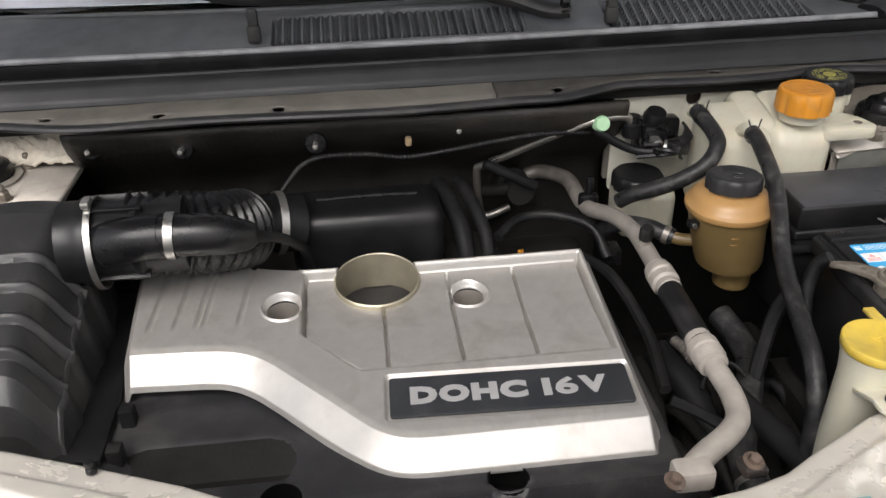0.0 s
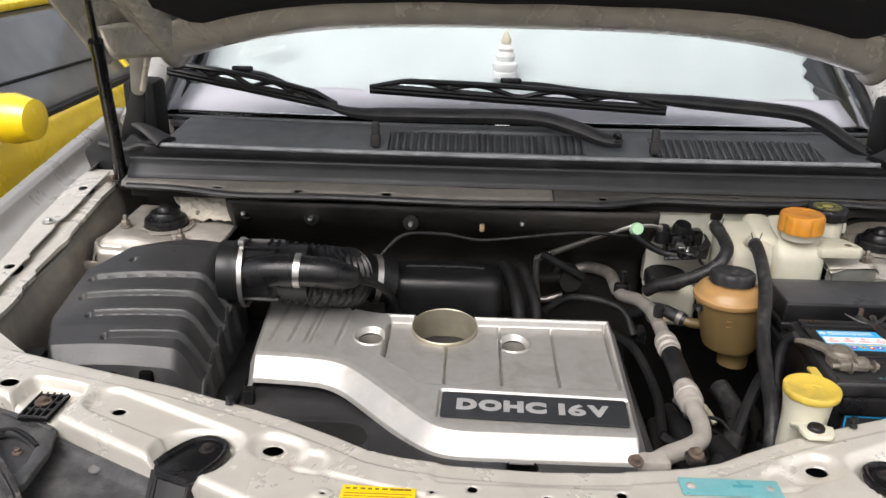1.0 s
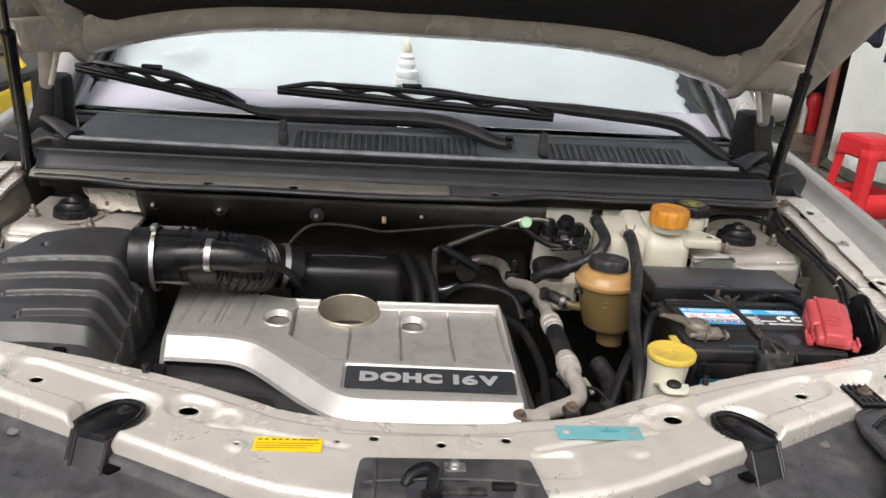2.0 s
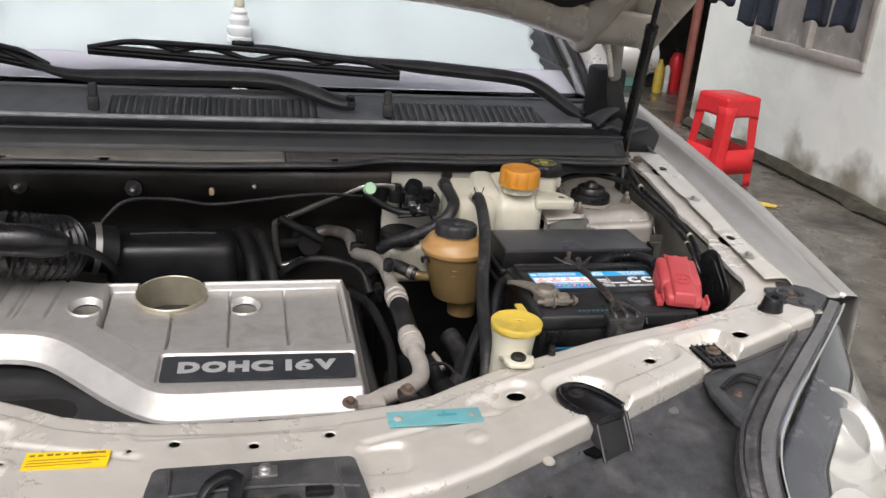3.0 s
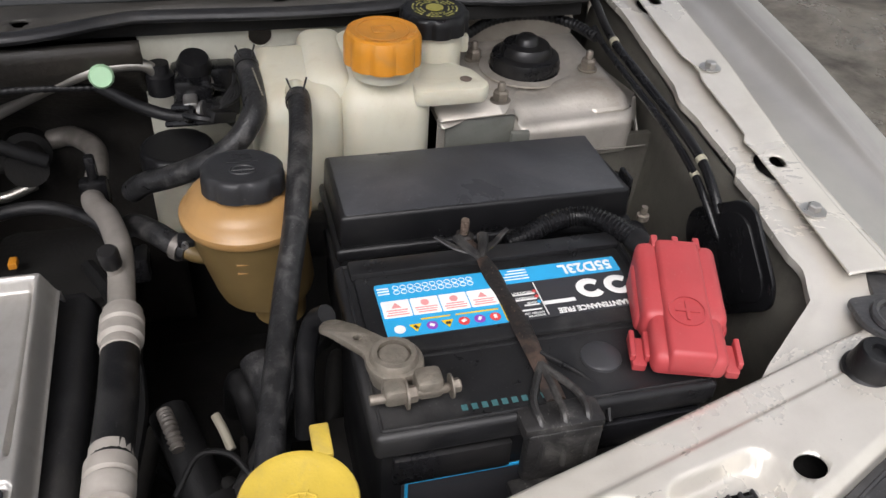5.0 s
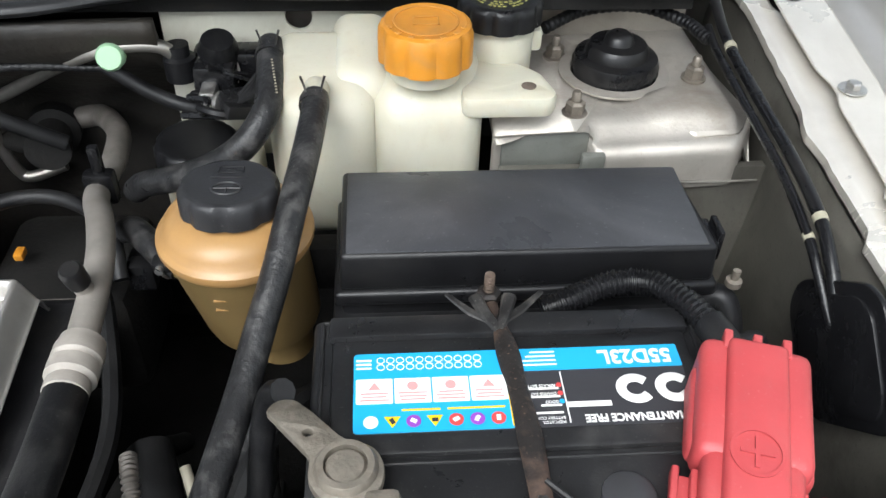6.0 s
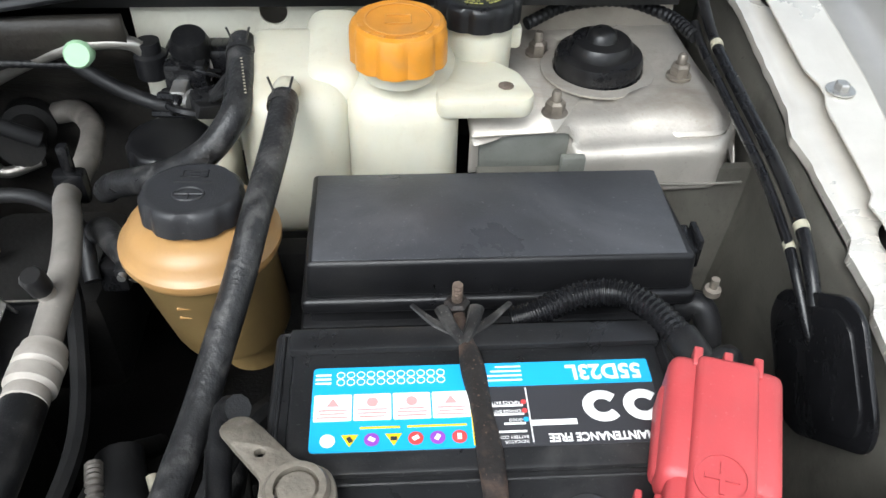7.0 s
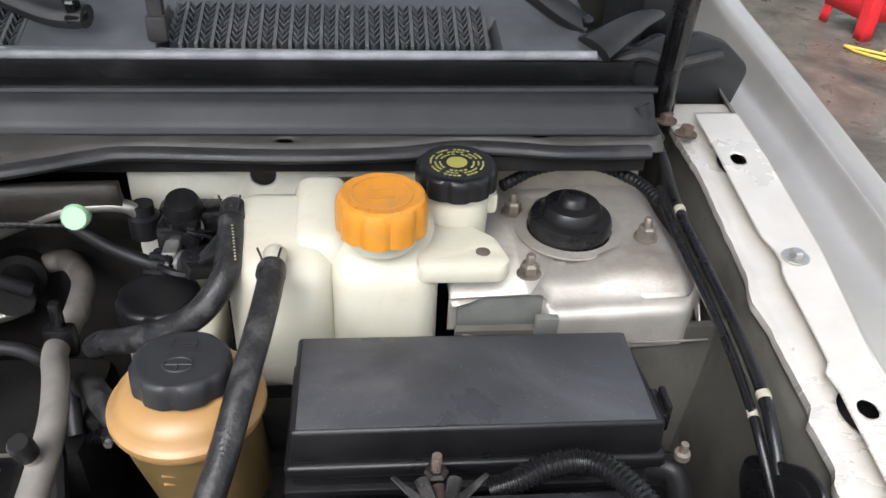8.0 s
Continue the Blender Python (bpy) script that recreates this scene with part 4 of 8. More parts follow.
def hood_skin(u, v):
    x = -0.792 + 1.584 * u
    return hood_at(x, 1.10 * v, -0.035)
part("outer_skin", sheet(40, 20, hood_skin), "silver", hood, solid=0.002, sharp=60)


def hood_pad(u, v):
    x = -0.69 + 1.38 * u
    p = hood_at(x, 0.112 + 0.90 * v + 0.10 * smooth(0.60, 0.69, abs(x)) * (1 - v), 0.004 + 0.006 * math.sin(u * math.pi))
    return p + Vector((0, 0, 0.003 * noise.noise(p * 9)))
part("insulation_pad", sheet(60, 40, hood_pad), "pad", hood, "matt black felt pad", solid=0.012)
for s in (1, -1):
    def side_frame(u, v):
        return hood_at(s * (0.655 + 0.124 * v), 1.10 * u, 0.024 * bump1(v, 0.22, 0.20) - 0.022 * bump1(v, 0.66, 0.17) + 0.012 * smooth(0.86, 0.95, v))
    part("side_frame", sheet(50, 30, side_frame), "hood_inner", hood, "champagne side frame of the hood", solid=0.003, sharp=60)
    def side_edge(u, v):
        return hood_at(s * (0.780 + 0.012 * v), 1.10 * u, 0.012 - 0.045 * v)
    part("side_edge", sheet(40, 4, side_edge), "silver", hood, solid=0.003)
    # Arm takes a darker paint than the hood, for the shade there.
    arm = [(0.713, 1.262), (0.792, 1.252), (0.784, 1.225), (0.764, 1.190), (0.768, 1.112), (0.748, 1.108), (0.730, 1.180), (0.712, 1.190), (0.697, 1.232)]
    hinge = part("hinge_arm", plate([(s * x, z) for x, z in arm], 0.008, Matrix.Translation((0, 0.905, 0)) @ Matrix.Rotation(radians(90), 4, "X"), bevel=0.0025, round_to=0.010), "grime", hood, "grimy steel hinge arm, darkened for shade")
    part("hinge_foot", plate([(s * x, z) for x, z in ((0.770, 1.120), (0.802, 1.030), (0.802, 0.985), (0.765, 0.985), (0.746, 1.120))], 0.008, Matrix.Translation((0, 0.914, 0)) @ Matrix.Rotation(radians(90), 4, "X"), bevel=0.0025, round_to=0.008), "plastic", hinge, "black foot of the hinge")
    part("hinge_web", tube([(s * 0.700, 0.893, 1.235), (s * 0.722, 0.890, 1.190), (s * 0.742, 0.890, 1.120)], 0.006, 8, 6), "hood_inner", hinge)
    for q in ((0.752, 1.235), (0.735, 1.200)):
        bolt((s * q[0], 0.900, q[1]), 0.008, 0.010, hinge, axis=(0, -1, 0.1), material="hood_inner")
    part("corner_filler", box(s * 0.778 - 0.034, s * 0.778 + 0.034, 0.955, 1.03, 0.92, 1.125, 0.012), "pad", body, "black plastic corner filler")
    strut = thing("gas_strut", (s * 0.762, 0.815, 0.958), "black gas strut holding the hood", "gas strut", "hood struts")
    a = Vector((s * 0.760, 0.823 if s > 0 else 0.790, 0.964))
    b = a + 1.85 * Vector((-0.04 * s, -0.124, 0.272))
    d = b - a
    part("cylinder", tube([a, a + d * 0.25, a + d * 0.54], 0.0115, 14, 4), "gloss", strut)
    part("collar", tube([a + d * 0.53, a + d * 0.545, a + d * 0.56], 0.0125, 14, 3), "gloss", strut)
    part("rod", tube([a + d * 0.54, a + d * 0.75, b], 0.0055, 12, 4), "gloss", strut, "thin piston rod")
    part("foot", box(a.x - 0.012, a.x + 0.012, a.y - 0.012, a.y + 0.016, 0.950, 0.992, 0.004), "gloss", strut, "black ball-joint foot")

# ---------- dark well of the bay and the engine below ----------
# Deep parts share one near-black metal that holds the bay's shade.
well = thing("engine_bay_tray", (0, 0.4, 0.40), "grimy floor and cross member of the engine bay, near-black for shade", "tray")
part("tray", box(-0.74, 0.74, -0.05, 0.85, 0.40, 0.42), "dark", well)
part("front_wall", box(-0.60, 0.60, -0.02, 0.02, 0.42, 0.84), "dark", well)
eng = thing("engine_block", (-0.1, 0.4, 0.42), "greasy engine block under a silver cover, near-black for shade", "engine")
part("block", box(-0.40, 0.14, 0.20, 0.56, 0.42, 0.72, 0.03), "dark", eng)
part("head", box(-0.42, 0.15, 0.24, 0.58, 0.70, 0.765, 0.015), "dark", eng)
gbx = thing("gearbox", (0.36, 0.35, 0.42), "aluminium gearbox casing coloured near-black for the bay's shade", "gearbox")
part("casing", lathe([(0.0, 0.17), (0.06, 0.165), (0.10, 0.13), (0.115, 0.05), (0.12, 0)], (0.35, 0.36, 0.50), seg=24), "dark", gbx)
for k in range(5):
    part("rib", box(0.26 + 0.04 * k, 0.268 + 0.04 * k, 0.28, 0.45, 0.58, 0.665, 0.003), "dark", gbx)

# ---------- engine cover ----------
cover = thing("engine_cover", (-0.13, 0.38, 0.765), "silver and black plastic engine cover lettered DOHC 16V", "engine cover")
CX, CF = (-0.44, -0.415, -0.31, -0.287, -0.262, -0.20, -0.15, -0.128, -0.10, 0.17), (0.372, 0.372, 0.368, 0.362, 0.340, 0.277, 0.229, 0.217, 0.213, 0.213)


def cover_front(x):
    return sum(interp(x + d, CX, CF) for d in (-0.024, -0.016, -0.008, 0, 0.008, 0.016, 0.024)) / 7


def cover_z(x, y):
    return 0.797 + (0.098 if y > 0.27 else 0.03) * (y - 0.27) + 0.004 * smooth(-0.15, -0.42, x)


WELLS = ((-0.243, 0.466), (-0.012, 0.479))


def cover_top(u, v):
    x0 = -0.420 + 0.580 * u
    yf = cover_front(x0)
    yr = 0.588 - 0.043 * smooth(-0.42, -0.20, x0)
    y = yf + (yr - yf) * v ** 1.05
    x = x0 - (y - 0.34) * 0.055 * (1 - u) * 1.0
    z = cover_z(x, y)
    slant = (cover_front(x0 + 0.01) - cover_front(x0 - 0.01)) / 0.02
    d = (y - yf) / math.sqrt(1 + slant * slant)
    z -= 0.78 * max(0.0, 0.030 - d) + 0.002 * smooth(0.040, 0.028, d)      # sloping front band
    z -= 0.005 * smooth(0.003, 0.0, d)
    e = 0.160 - x0
    z -= 0.022 * smooth(0.014, 0.0, e)                              # right-hand shoulder
    z -= 0.016 * smooth(0.010, 0.0, x0 + 0.420)
    z -= 0.02 * smooth(0.010, 0.0, yr - y)
    # raised field with four panels and grooves between them
    fld = smooth(-0.221, -0.2165, x) * smooth(0.1445, 0.140, x) * smooth(0.5320, 0.5275, y)
    diag = (y - 0.342) - max(0.0, (-0.145 - x)) * 1.02
    z -= 0.0125 * fld * smooth(-0.002, 0.002, diag) * (0.25 * smooth(0.345, 0.352, y) + 0.75 * smooth(0.34, 0.47, y))
    rimline = min(abs(x + 0.2235), abs(x - 0.147), abs(y - 0.5345))
    z += 0.0015 * (1 - smooth(0.0, 0.004, rimline)) * smooth(0.40, 0.44, y) * smooth(-0.228, -0.222, x) * smooth(0.152, 0.146, x)
    edge = min(abs(x + 0.2175) if diag > -0.004 else 1.0, abs(diag) / 1.43 if x < -0.145 else 1.0, abs(x - 0.1405))
    z -= 0.0095 * (1 - smooth(0.0012, 0.0030, edge)) * smooth(0.35, 0.36, y) * smooth(0.531, 0.527, y) * smooth(-0.222, -0.219, x)
    for gx in (-0.120, -0.0345, 0.0515):
        z -= 0.0100 * (1 - smooth(0.0010, 0.0026, abs(x - gx))) * smooth(0.352, 0.358, y) * smooth(0.527, 0.521, y)
    for gx in (-0.395, -0.365, -0.340, -0.332, -0.29):
        z -= 0.0035 * (1 - smooth(0.001, 0.005, abs(x - gx - 0.10 * (y - 0.48)))) * smooth(0.43, 0.46, y)
    z -= 0.0045 * bump_at(x, y, 0.0095, 0.2985, 0.135, 0.0315, 0.004, 0.003, -2.0)   # seat of the badge
    # conical bolt wells and the oil filler well
    for cx, cy in WELLS:
        r = math.hypot(x - cx, y - cy)
        z += 0.003 * (1 - smooth(0.0255, 0.0285, r)) - 0.010 * (1 - smooth(0.0190, 0.0265, r))
    return (x, y, z)


cover_holes = [(cx, cy, 0.0195, 0.0195) for cx, cy in WELLS] + [(-0.1255, 0.516, 0.0535, 0.0535)]
part("cover_shell", sheet(480, 260, cover_top, cover_holes), "cover", cover, "silver painted shell with grooved panels", solid=0.002, sharp=65)
part("filler_ring", lathe([(0.0520, -0.07), (0.0525, 0.000), (0.0537, 0.0015), (0.0556, 0.000), (0.0550, -0.07)], (-0.1255, 0.516, 0.8145), (0, -0.10, 1), seg=48, ends=False), "cover_inner", cover, "tan metal filler well")
part("filler_bottom", lathe([(0.0525, -0.05), (0.0525, -0.046), (0.02, -0.045), (0.0, -0.045)], (-0.1255, 0.516, 0.802), seg=40), "cover_inner", cover)
# Wells are darker than the cover: the recess's shade is in the colour.
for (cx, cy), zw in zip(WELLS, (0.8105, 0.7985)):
    part("well", lathe([(0.0, -0.040), (0.0212, -0.040), (0.0212, -0.0020), (0.0198, -0.0005), (0.0190, -0.0020), (0.0165, -0.034), (0.0, -0.035)], (cx, cy, zw), seg=28), "well", cover, "bolt well coloured dark for its shade")


SHELL_HOLES = ((-0.238, 0.205), (-0.010, 0.203))


def skirt(u, v):
    """Black lower shell that shows in front and on the left of the silver one."""
    x = -0.445 + 0.63 * u
    yr = 0.57
    yf = interp(x, (-0.445, -0.43, -0.40, 0.185), (0.19, 0.178, 0.165, 0.165))
    y = yf + (yr - yf) * v
    z = 0.767 + 0.0025 * max(0.0, 1 - ((y - yf - 0.024) / 0.008) ** 2) - 0.05 * smooth(0.02, 0.0, y - yf) - 0.03 * smooth(0.012, 0, 0.185 - x) - 0.03 * smooth(0.012, 0, x + 0.445)
    z -= 0.012 * bump_at(x, y, -0.32, 0.25, 0.08, 0.03, 0.02, 0.02)
    z += 0.010 * bump_at(x, y, -0.405, 0.255, 0.012, 0.02, 0.01, 0.01)
    return (x, y, z)
part("lower_shell", sheet(90, 60, skirt, [(x, y, 0.0205, 0.0205) for x, y in SHELL_HOLES]), "plastic_dusty", cover, "dusty matt black lower shell", solid=0.003, sharp=60)
# Cups are near-black so that the holes look deep in shade.
for cx, cy in SHELL_HOLES:
    part("hole_cup", lathe([(0.0, -0.032), (0.0215, -0.032), (0.0215, 0.0015), (0.0200, 0.002), (0.018, -0.03), (0, -0.03)], (cx, cy, 0.766), seg=28), "void", cover, "round access hole lined black for shade")
slope = Matrix.Translation((0.0095, 0.2985, cover_z(0.0095, 0.2985) - 0.0015)) @ Matrix.Rotation(radians(-2.0), 4, "Z") @ Matrix.Rotation(radians(5.6), 4, "X")
bdg = part("badge", plate([(-0.1315, -0.0280), (0.1315, -0.0280), (0.1315, 0.0280), (-0.1315, 0.0280)], 0.003, slope, bevel=0.0008, round_to=0.004), "badge", cover, "black badge plate")
letter_paint = mat("silver_lettering", (0.40, 0.40, 0.40), 0.45, 0.3, 0.06, 60)
for char, x0, x1 in (("D", -0.1100, -0.0805), ("O", -0.0785, -0.0455), ("H", -0.0430, -0.0145), ("C", -0.0120, 0.0180), ("1", 0.0350, 0.0440), ("6", 0.0485, 0.0735), ("V", 0.0760, 0.1065)):
    bm = text(char, 0.0300, 0.002, Matrix.Identity(4), 1.0, bold=0.0018 if char.isalpha() else 0.0008)
    lo, hi = min(v.co.x for v in bm.verts), max(v.co.x for v in bm.verts)
    down, high = min(v.co.y for v in bm.verts), max(v.co.y for v in bm.verts)
    bm.transform(slope @ Matrix.Translation((x0, 0.0, 0.002)) @ Matrix.Diagonal(((x1 - x0) / (hi - lo), 0.0245 / (high - down), 1, 1)) @ Matrix.Translation((-lo, -(down + high) / 2, 0)))
    part("letter", bm, letter_paint, bdg, "silver letter", keep=True)
part("front_tab", box(-0.150, -0.125, 0.150, 0.180, 0.752, 0.766, 0.004), "plastic", cover)

# ---------- air filter box ----------
airbox = thing("air_filter_box", (-0.57, 0.42, 0.66), "ribbed black plastic air filter box", "air filter box")


def airbox_place(u, v):
    # wraps over the front, the ribbed top and down the back
    path_y = (0.278, 0.281, 0.291, 0.312, 0.345, 0.42, 0.535, 0.575, 0.592, 0.596)
    path_z = (0.68, 0.810, 0.842, 0.864, 0.878, 0.898, 0.929, 0.924, 0.892, 0.70)
    k = v * (len(path_y) - 1)
    y, z = interp(k, range(len(path_y)), path_y), interp(k, range(len(path_z)), path_z)
    xl = interp(y, (0.28, 0.31, 0.36, 0.47, 0.53, 0.585), (-0.690, -0.706, -0.722, -0.715, -0.665, -0.610))
    xr = interp(y, (0.28, 0.34, 0.50, 0.585), (-0.462, -0.466, -0.470, -0.486))
    x = xl + (xr - xl) * u
    left, right = smooth(0.10, 0.0, u), smooth(0.78, 1.0, u)
    top = smooth(2.2, 3.4, k) * smooth(7.2, 6.4, k)
    z -= 0.040 * left ** 2 + 0.056 * right ** 2
    z += 0.008 * math.sin(u * math.pi)
    # stepped ribs that run across the lid and fold over its shoulder
    for yc, x_end in ((0.326, -0.609), (0.369, -0.647), (0.412, -0.674), (0.456, -0.677)):
        us = (x_end - xl) / (xr - xl)
        d = y - yc - 0.020 * (u - 0.5)
        g = smooth(us, us + 0.02, u) * top
        z += g * (0.0050 * max(0.0, 1 - ((d - 0.006) / 0.006) ** 2) - 0.0045 * max(0.0, 1 - (d / 0.0035) ** 2))
        x += 0.004 * g * max(0.0, 1 - ((d - 0.006) / 0.006) ** 2) * smooth(0.8, 1.0, u)
        z -= 0.007 * max(0.0, 1 - ((x - x_end) / 0.006) ** 2 - (d / 0.006) ** 2)
    z -= 0.007 * max(0.0, 1 - ((x + 0.628) / 0.006) ** 2 - ((y - 0.498) / 0.006) ** 2)
    y += 0.02 * left
    return (x, y, z)
part("lid", sheet(140, 420, airbox_place), "lid", airbox, "dusty black lid with cross ribs", solid=0.003, sharp=75)


def airbox_side(u, v):
    y = 0.284 + 0.312 * u
    top = interp(y, (0.28, 0.291, 0.312, 0.535, 0.575, 0.596), (0.80, 0.842, 0.864, 0.929, 0.924, 0.88)) - 0.049
    z = top + (0.60 - top) * v
    x = interp(y, (0.28, 0.34, 0.50, 0.60), (-0.462, -0.466, -0.470, -0.488)) - 0.005 * (1 - v) + 0.030 * v + 0.004 * max(0, math.sin(y * 118)) * (1 - v)
    return (x, y, z)
part("side", sheet(80, 24, airbox_side), "lid", airbox, solid=0.003)
part("side_left", box(-0.70, -0.69, 0.27, 0.56, 0.60, 0.825, 0.004), "plastic", airbox)
part("base", box(-0.69, -0.44, 0.285, 0.59, 0.46, 0.72, 0.02), "plastic", airbox)
part("base_flange", box(-0.70, -0.425, 0.275, 0.59, 0.765, 0.777, 0.004), "plastic", airbox)
for y in (0.27, 0.33, 0.44, 0.55):
    part("clip", box(-0.418, -0.402, y, y + 0.018, 0.735, 0.79, 0.003), "zinc" if y > 0.5 else "plastic", airbox)
# Black blocks on the lid imitate the shade inside slots.
for x, z in ((-0.682, 0.838), (-0.652, 0.832), (-0.590, 0.832), (-0.538, 0.836)):
    part("slot", box(x - 0.010, x + 0.010, 0.2785, 0.290, z - 0.012, z + 0.010, 0.005), "void", airbox, "black block standing in for a shaded slot in the lid")
part("inlet", lathe([(0.045, 0), (0.045, 0.03), (0.040, 0.034), (0.034, 0.02), (0.0, 0.015)], (-0.705, 0.33, 0.80), (-1, 0, 0), 24), "rubber", airbox, "round black side inlet")

# ---------- intake hose ----------
intake = thing("intake_hose", (-0.38, 0.52, 0.87), "black corrugated intake hose with steel band clamps", "intake hose")
part("neck", lathe([(0.050, -0.02), (0.050, 0.0), (0.052, 0.004), (0.052, 0.014), (0.047, 0.018), (0.046, 0.06), (0.049, 0.064), (0.049, 0.070), (0.045, 0.074), (0.045, 0.12), (0.02, 0.125), (0, 0.125)],
                   (-0.468, 0.508, 0.905), (1, 0.05, 0), 36), "plastic", intake, "moulded black inlet neck")
for k, a in enumerate((20, 75, 130, 330)):
    c, s = math.cos(radians(a)), math.sin(radians(a))
    part("neck_rib", box(-0.452, -0.39, -0.003, 0.003, 0.045, 0.053, 0.001, m=Matrix.Translation((0, 0.512, 0.905)) @ Matrix.Rotation(radians(a), 4, "X")), "plastic", intake)
part("bellows", corrugated([(-0.42, 0.525, 0.903), (-0.375, 0.528, 0.898), (-0.335, 0.540, 0.888), (-0.305, 0.562, 0.876), (-0.290, 0.582, 0.868)], 0.050, 0.011, 0.05, 28), "gloss", intake, "ribbed rubber bellows")
part("nose", tube([(-0.375, 0.472, 0.926), (-0.345, 0.470, 0.926), (-0.31, 0.470, 0.924), (-0.282, 0.476, 0.917), (-0.262, 0.484, 0.910)], lambda s: interp(s, (0, 0.25, 0.6, 0.9, 1), (0.024, 0.025, 0.024, 0.017, 0.010)), 24, 8), "gloss", intake, "smooth black side duct")
part("nose_root", tube([(-0.436, 0.484, 0.914), (-0.40, 0.476, 0.922), (-0.365, 0.472, 0.926)], lambda s: 0.028 - 0.002 * s, 22, 6), "gloss", intake)
part("duct_web", tube([(-0.45, 0.50, 0.950), (-0.40, 0.505, 0.944), (-0.35, 0.520, 0.930), (-0.30, 0.55, 0.905)], 0.006, 10, 8, flat=0.6), "gloss", intake)


def clamp(at, axis, r, w, parent, screw=True):
    c = part("band_clamp", lathe([(r, -w / 2), (r + 0.0018, -w / 2), (r + 0.0018, w / 2), (r, w / 2)], at, axis, 40, ends=False), "zinc", parent, "bright steel band clamp")
    if screw:
        a = Vector(at) + Vector((0, -0.01, r + 0.003))
        part("screw_housing", box(a.x - w * 0.7, a.x + w * 0.7, a.y - 0.010, a.y + 0.010, a.z - 0.003, a.z + 0.006, 0.002), "zinc", c)


clamp((-0.450, 0.508, 0.903), (1, 0.05, 0), 0.0545, 0.007, intake)
clamp((-0.356, 0.471, 0.926), (1, 0, -0.05), 0.0258, 0.010, intake, False)
part("breather", tube([(-0.266, 0.486, 0.908), (-0.235, 0.515, 0.885), (-0.215, 0.55, 0.845), (-0.205, 0.565, 0.80)], 0.0065, 10, 8), "rubber", intake, "thin breather hose")
part("throttle_tube", tube([(-0.30, 0.59, 0.866), (-0.265, 0.610, 0.856), (-0.225, 0.625, 0.846)], 0.040, 24, 6), "rubber", intake)
clamp((-0.252, 0.615, 0.853), (1, 0.3, -0.2), 0.0415, 0.010, intake, False)

reson = thing("resonator_box", (-0.14, 0.65, 0.76), "glossy black plastic resonator box behind the engine", "resonator box")
part("shell", box(-0.238, -0.026, 0.600, 0.700, 0.765, 0.862, 0.022, 4), "plastic", reson)
part("top_rib", tube([(-0.20, 0.655, 0.8625), (-0.12, 0.655, 0.864), (-0.06, 0.655, 0.8625)], 0.003, 8, 4), "gloss", reson)

hv = thing("heater_hoses", (0.0, 0.65, 0.76), "pair of black ribbed heater hoses behind the engine", "hose")
for k, (dx, r) in enumerate(((-0.012, 0.017), (0.02, 0.013))):
    part("hose", corrugated([(-0.01 + dx, 0.745, 0.83), (0.0 + dx, 0.70, 0.828), (0.015 + dx, 0.64, 0.80), (0.02 + dx, 0.60, 0.74)], r * 0.75, 0.012, 0.02, 18), "deep_rubber", hv)

# ---------- battery ----------
bat = thing("car_battery", (0.512, 0.324, 0.70), "black car battery with a blue and black label", "battery", shift=(0.001, 0.001, 0.004))
BX0, BX1, BY0, BY1 = 0.391, 0.636, 0.236, 0.413
part("case", box(BX0 + 0.004, BX1 - 0.004, BY0 + 0.004, BY1 - 0.004, 0.70, 0.874, 0.006), "plastic", bat)
bm = box(BX0, BX1, BY0, BY1, 0.868, 0.890, 0.005, 3)
box(BX0 + 0.012, BX1 - 0.012, 0.306, BY1 - 0.012, 0.888, 0.8935, 0.003, 2, bm)
part("lid", bm, "battery_black", bat, "dusty black battery lid")
part("back_ridge", box(BX0 + 0.010, BX1 - 0.010, BY1 - 0.024, BY1 - 0.006, 0.890, 0.898, 0.0025), "battery_black", bat)
rim = [(BX0 + 0.006, BY0 + 0.006), (BX1 - 0.006, BY0 + 0.006), (BX1 - 0.006, BY1 - 0.005), (BX0 + 0.006, BY1 - 0.005)]
for (xa, ya), (xb, yb) in zip(rim, rim[1:] + rim[:1]):
    part("lid_rim", tube([(xa, ya, 0.8903), ((xa + xb) / 2, (ya + yb) / 2, 0.8903), (xb, yb, 0.8903)], 0.0014, 8, 2), "battery_black", bat, "raised edge of the lid")
part("lid_step", tube([(BX0 + 0.010, 0.302, 0.8900), (0.5, 0.302, 0.8900), (BX1 - 0.010, 0.302, 0.8900)], 0.0012, 8, 2), "battery_black", bat)
part("grip_left", box(BX0 + 0.012, 0.485, BY0 - 0.003, BY0 + 0.004, 0.842, 0.868, 0.003), "gloss", bat)
part("grip_right", box(0.535, BX1 - 0.01, BY0 - 0.003, BY0 + 0.004, 0.842, 0.868, 0.003), "gloss", bat)
part("indicator_dome", lathe([(0.015, 0.0), (0.0145, 0.0025), (0.012, 0.004), (0, 0.0045)], (0.562, 0.276, 0.8895), seg=28), mat("clear_grey_plug", (0.04, 0.04, 0.043), 0.3, 0, 0.1), bat, "round vent plug")
part("front_sticker_edge", plate([(-0.06, -0.045), (0.06, -0.045), (0.06, 0.045), (-0.06, 0.045)], 0.0008, Matrix.Translation((0.47, BY0 + 0.0025, 0.795)) @ Matrix.Rotation(radians(90), 4, "X")), "ink", bat)
for z in (0.838, 0.752):
    part("sticker_line", box(0.412, 0.528, BY0 + 0.0005, BY0 + 0.002, z, z + 0.002), "blue", bat)
part("sticker_line", box(0.412, 0.414, BY0 + 0.0005, BY0 + 0.002, 0.754, 0.838), "blue", bat)
bars = bmesh.new()
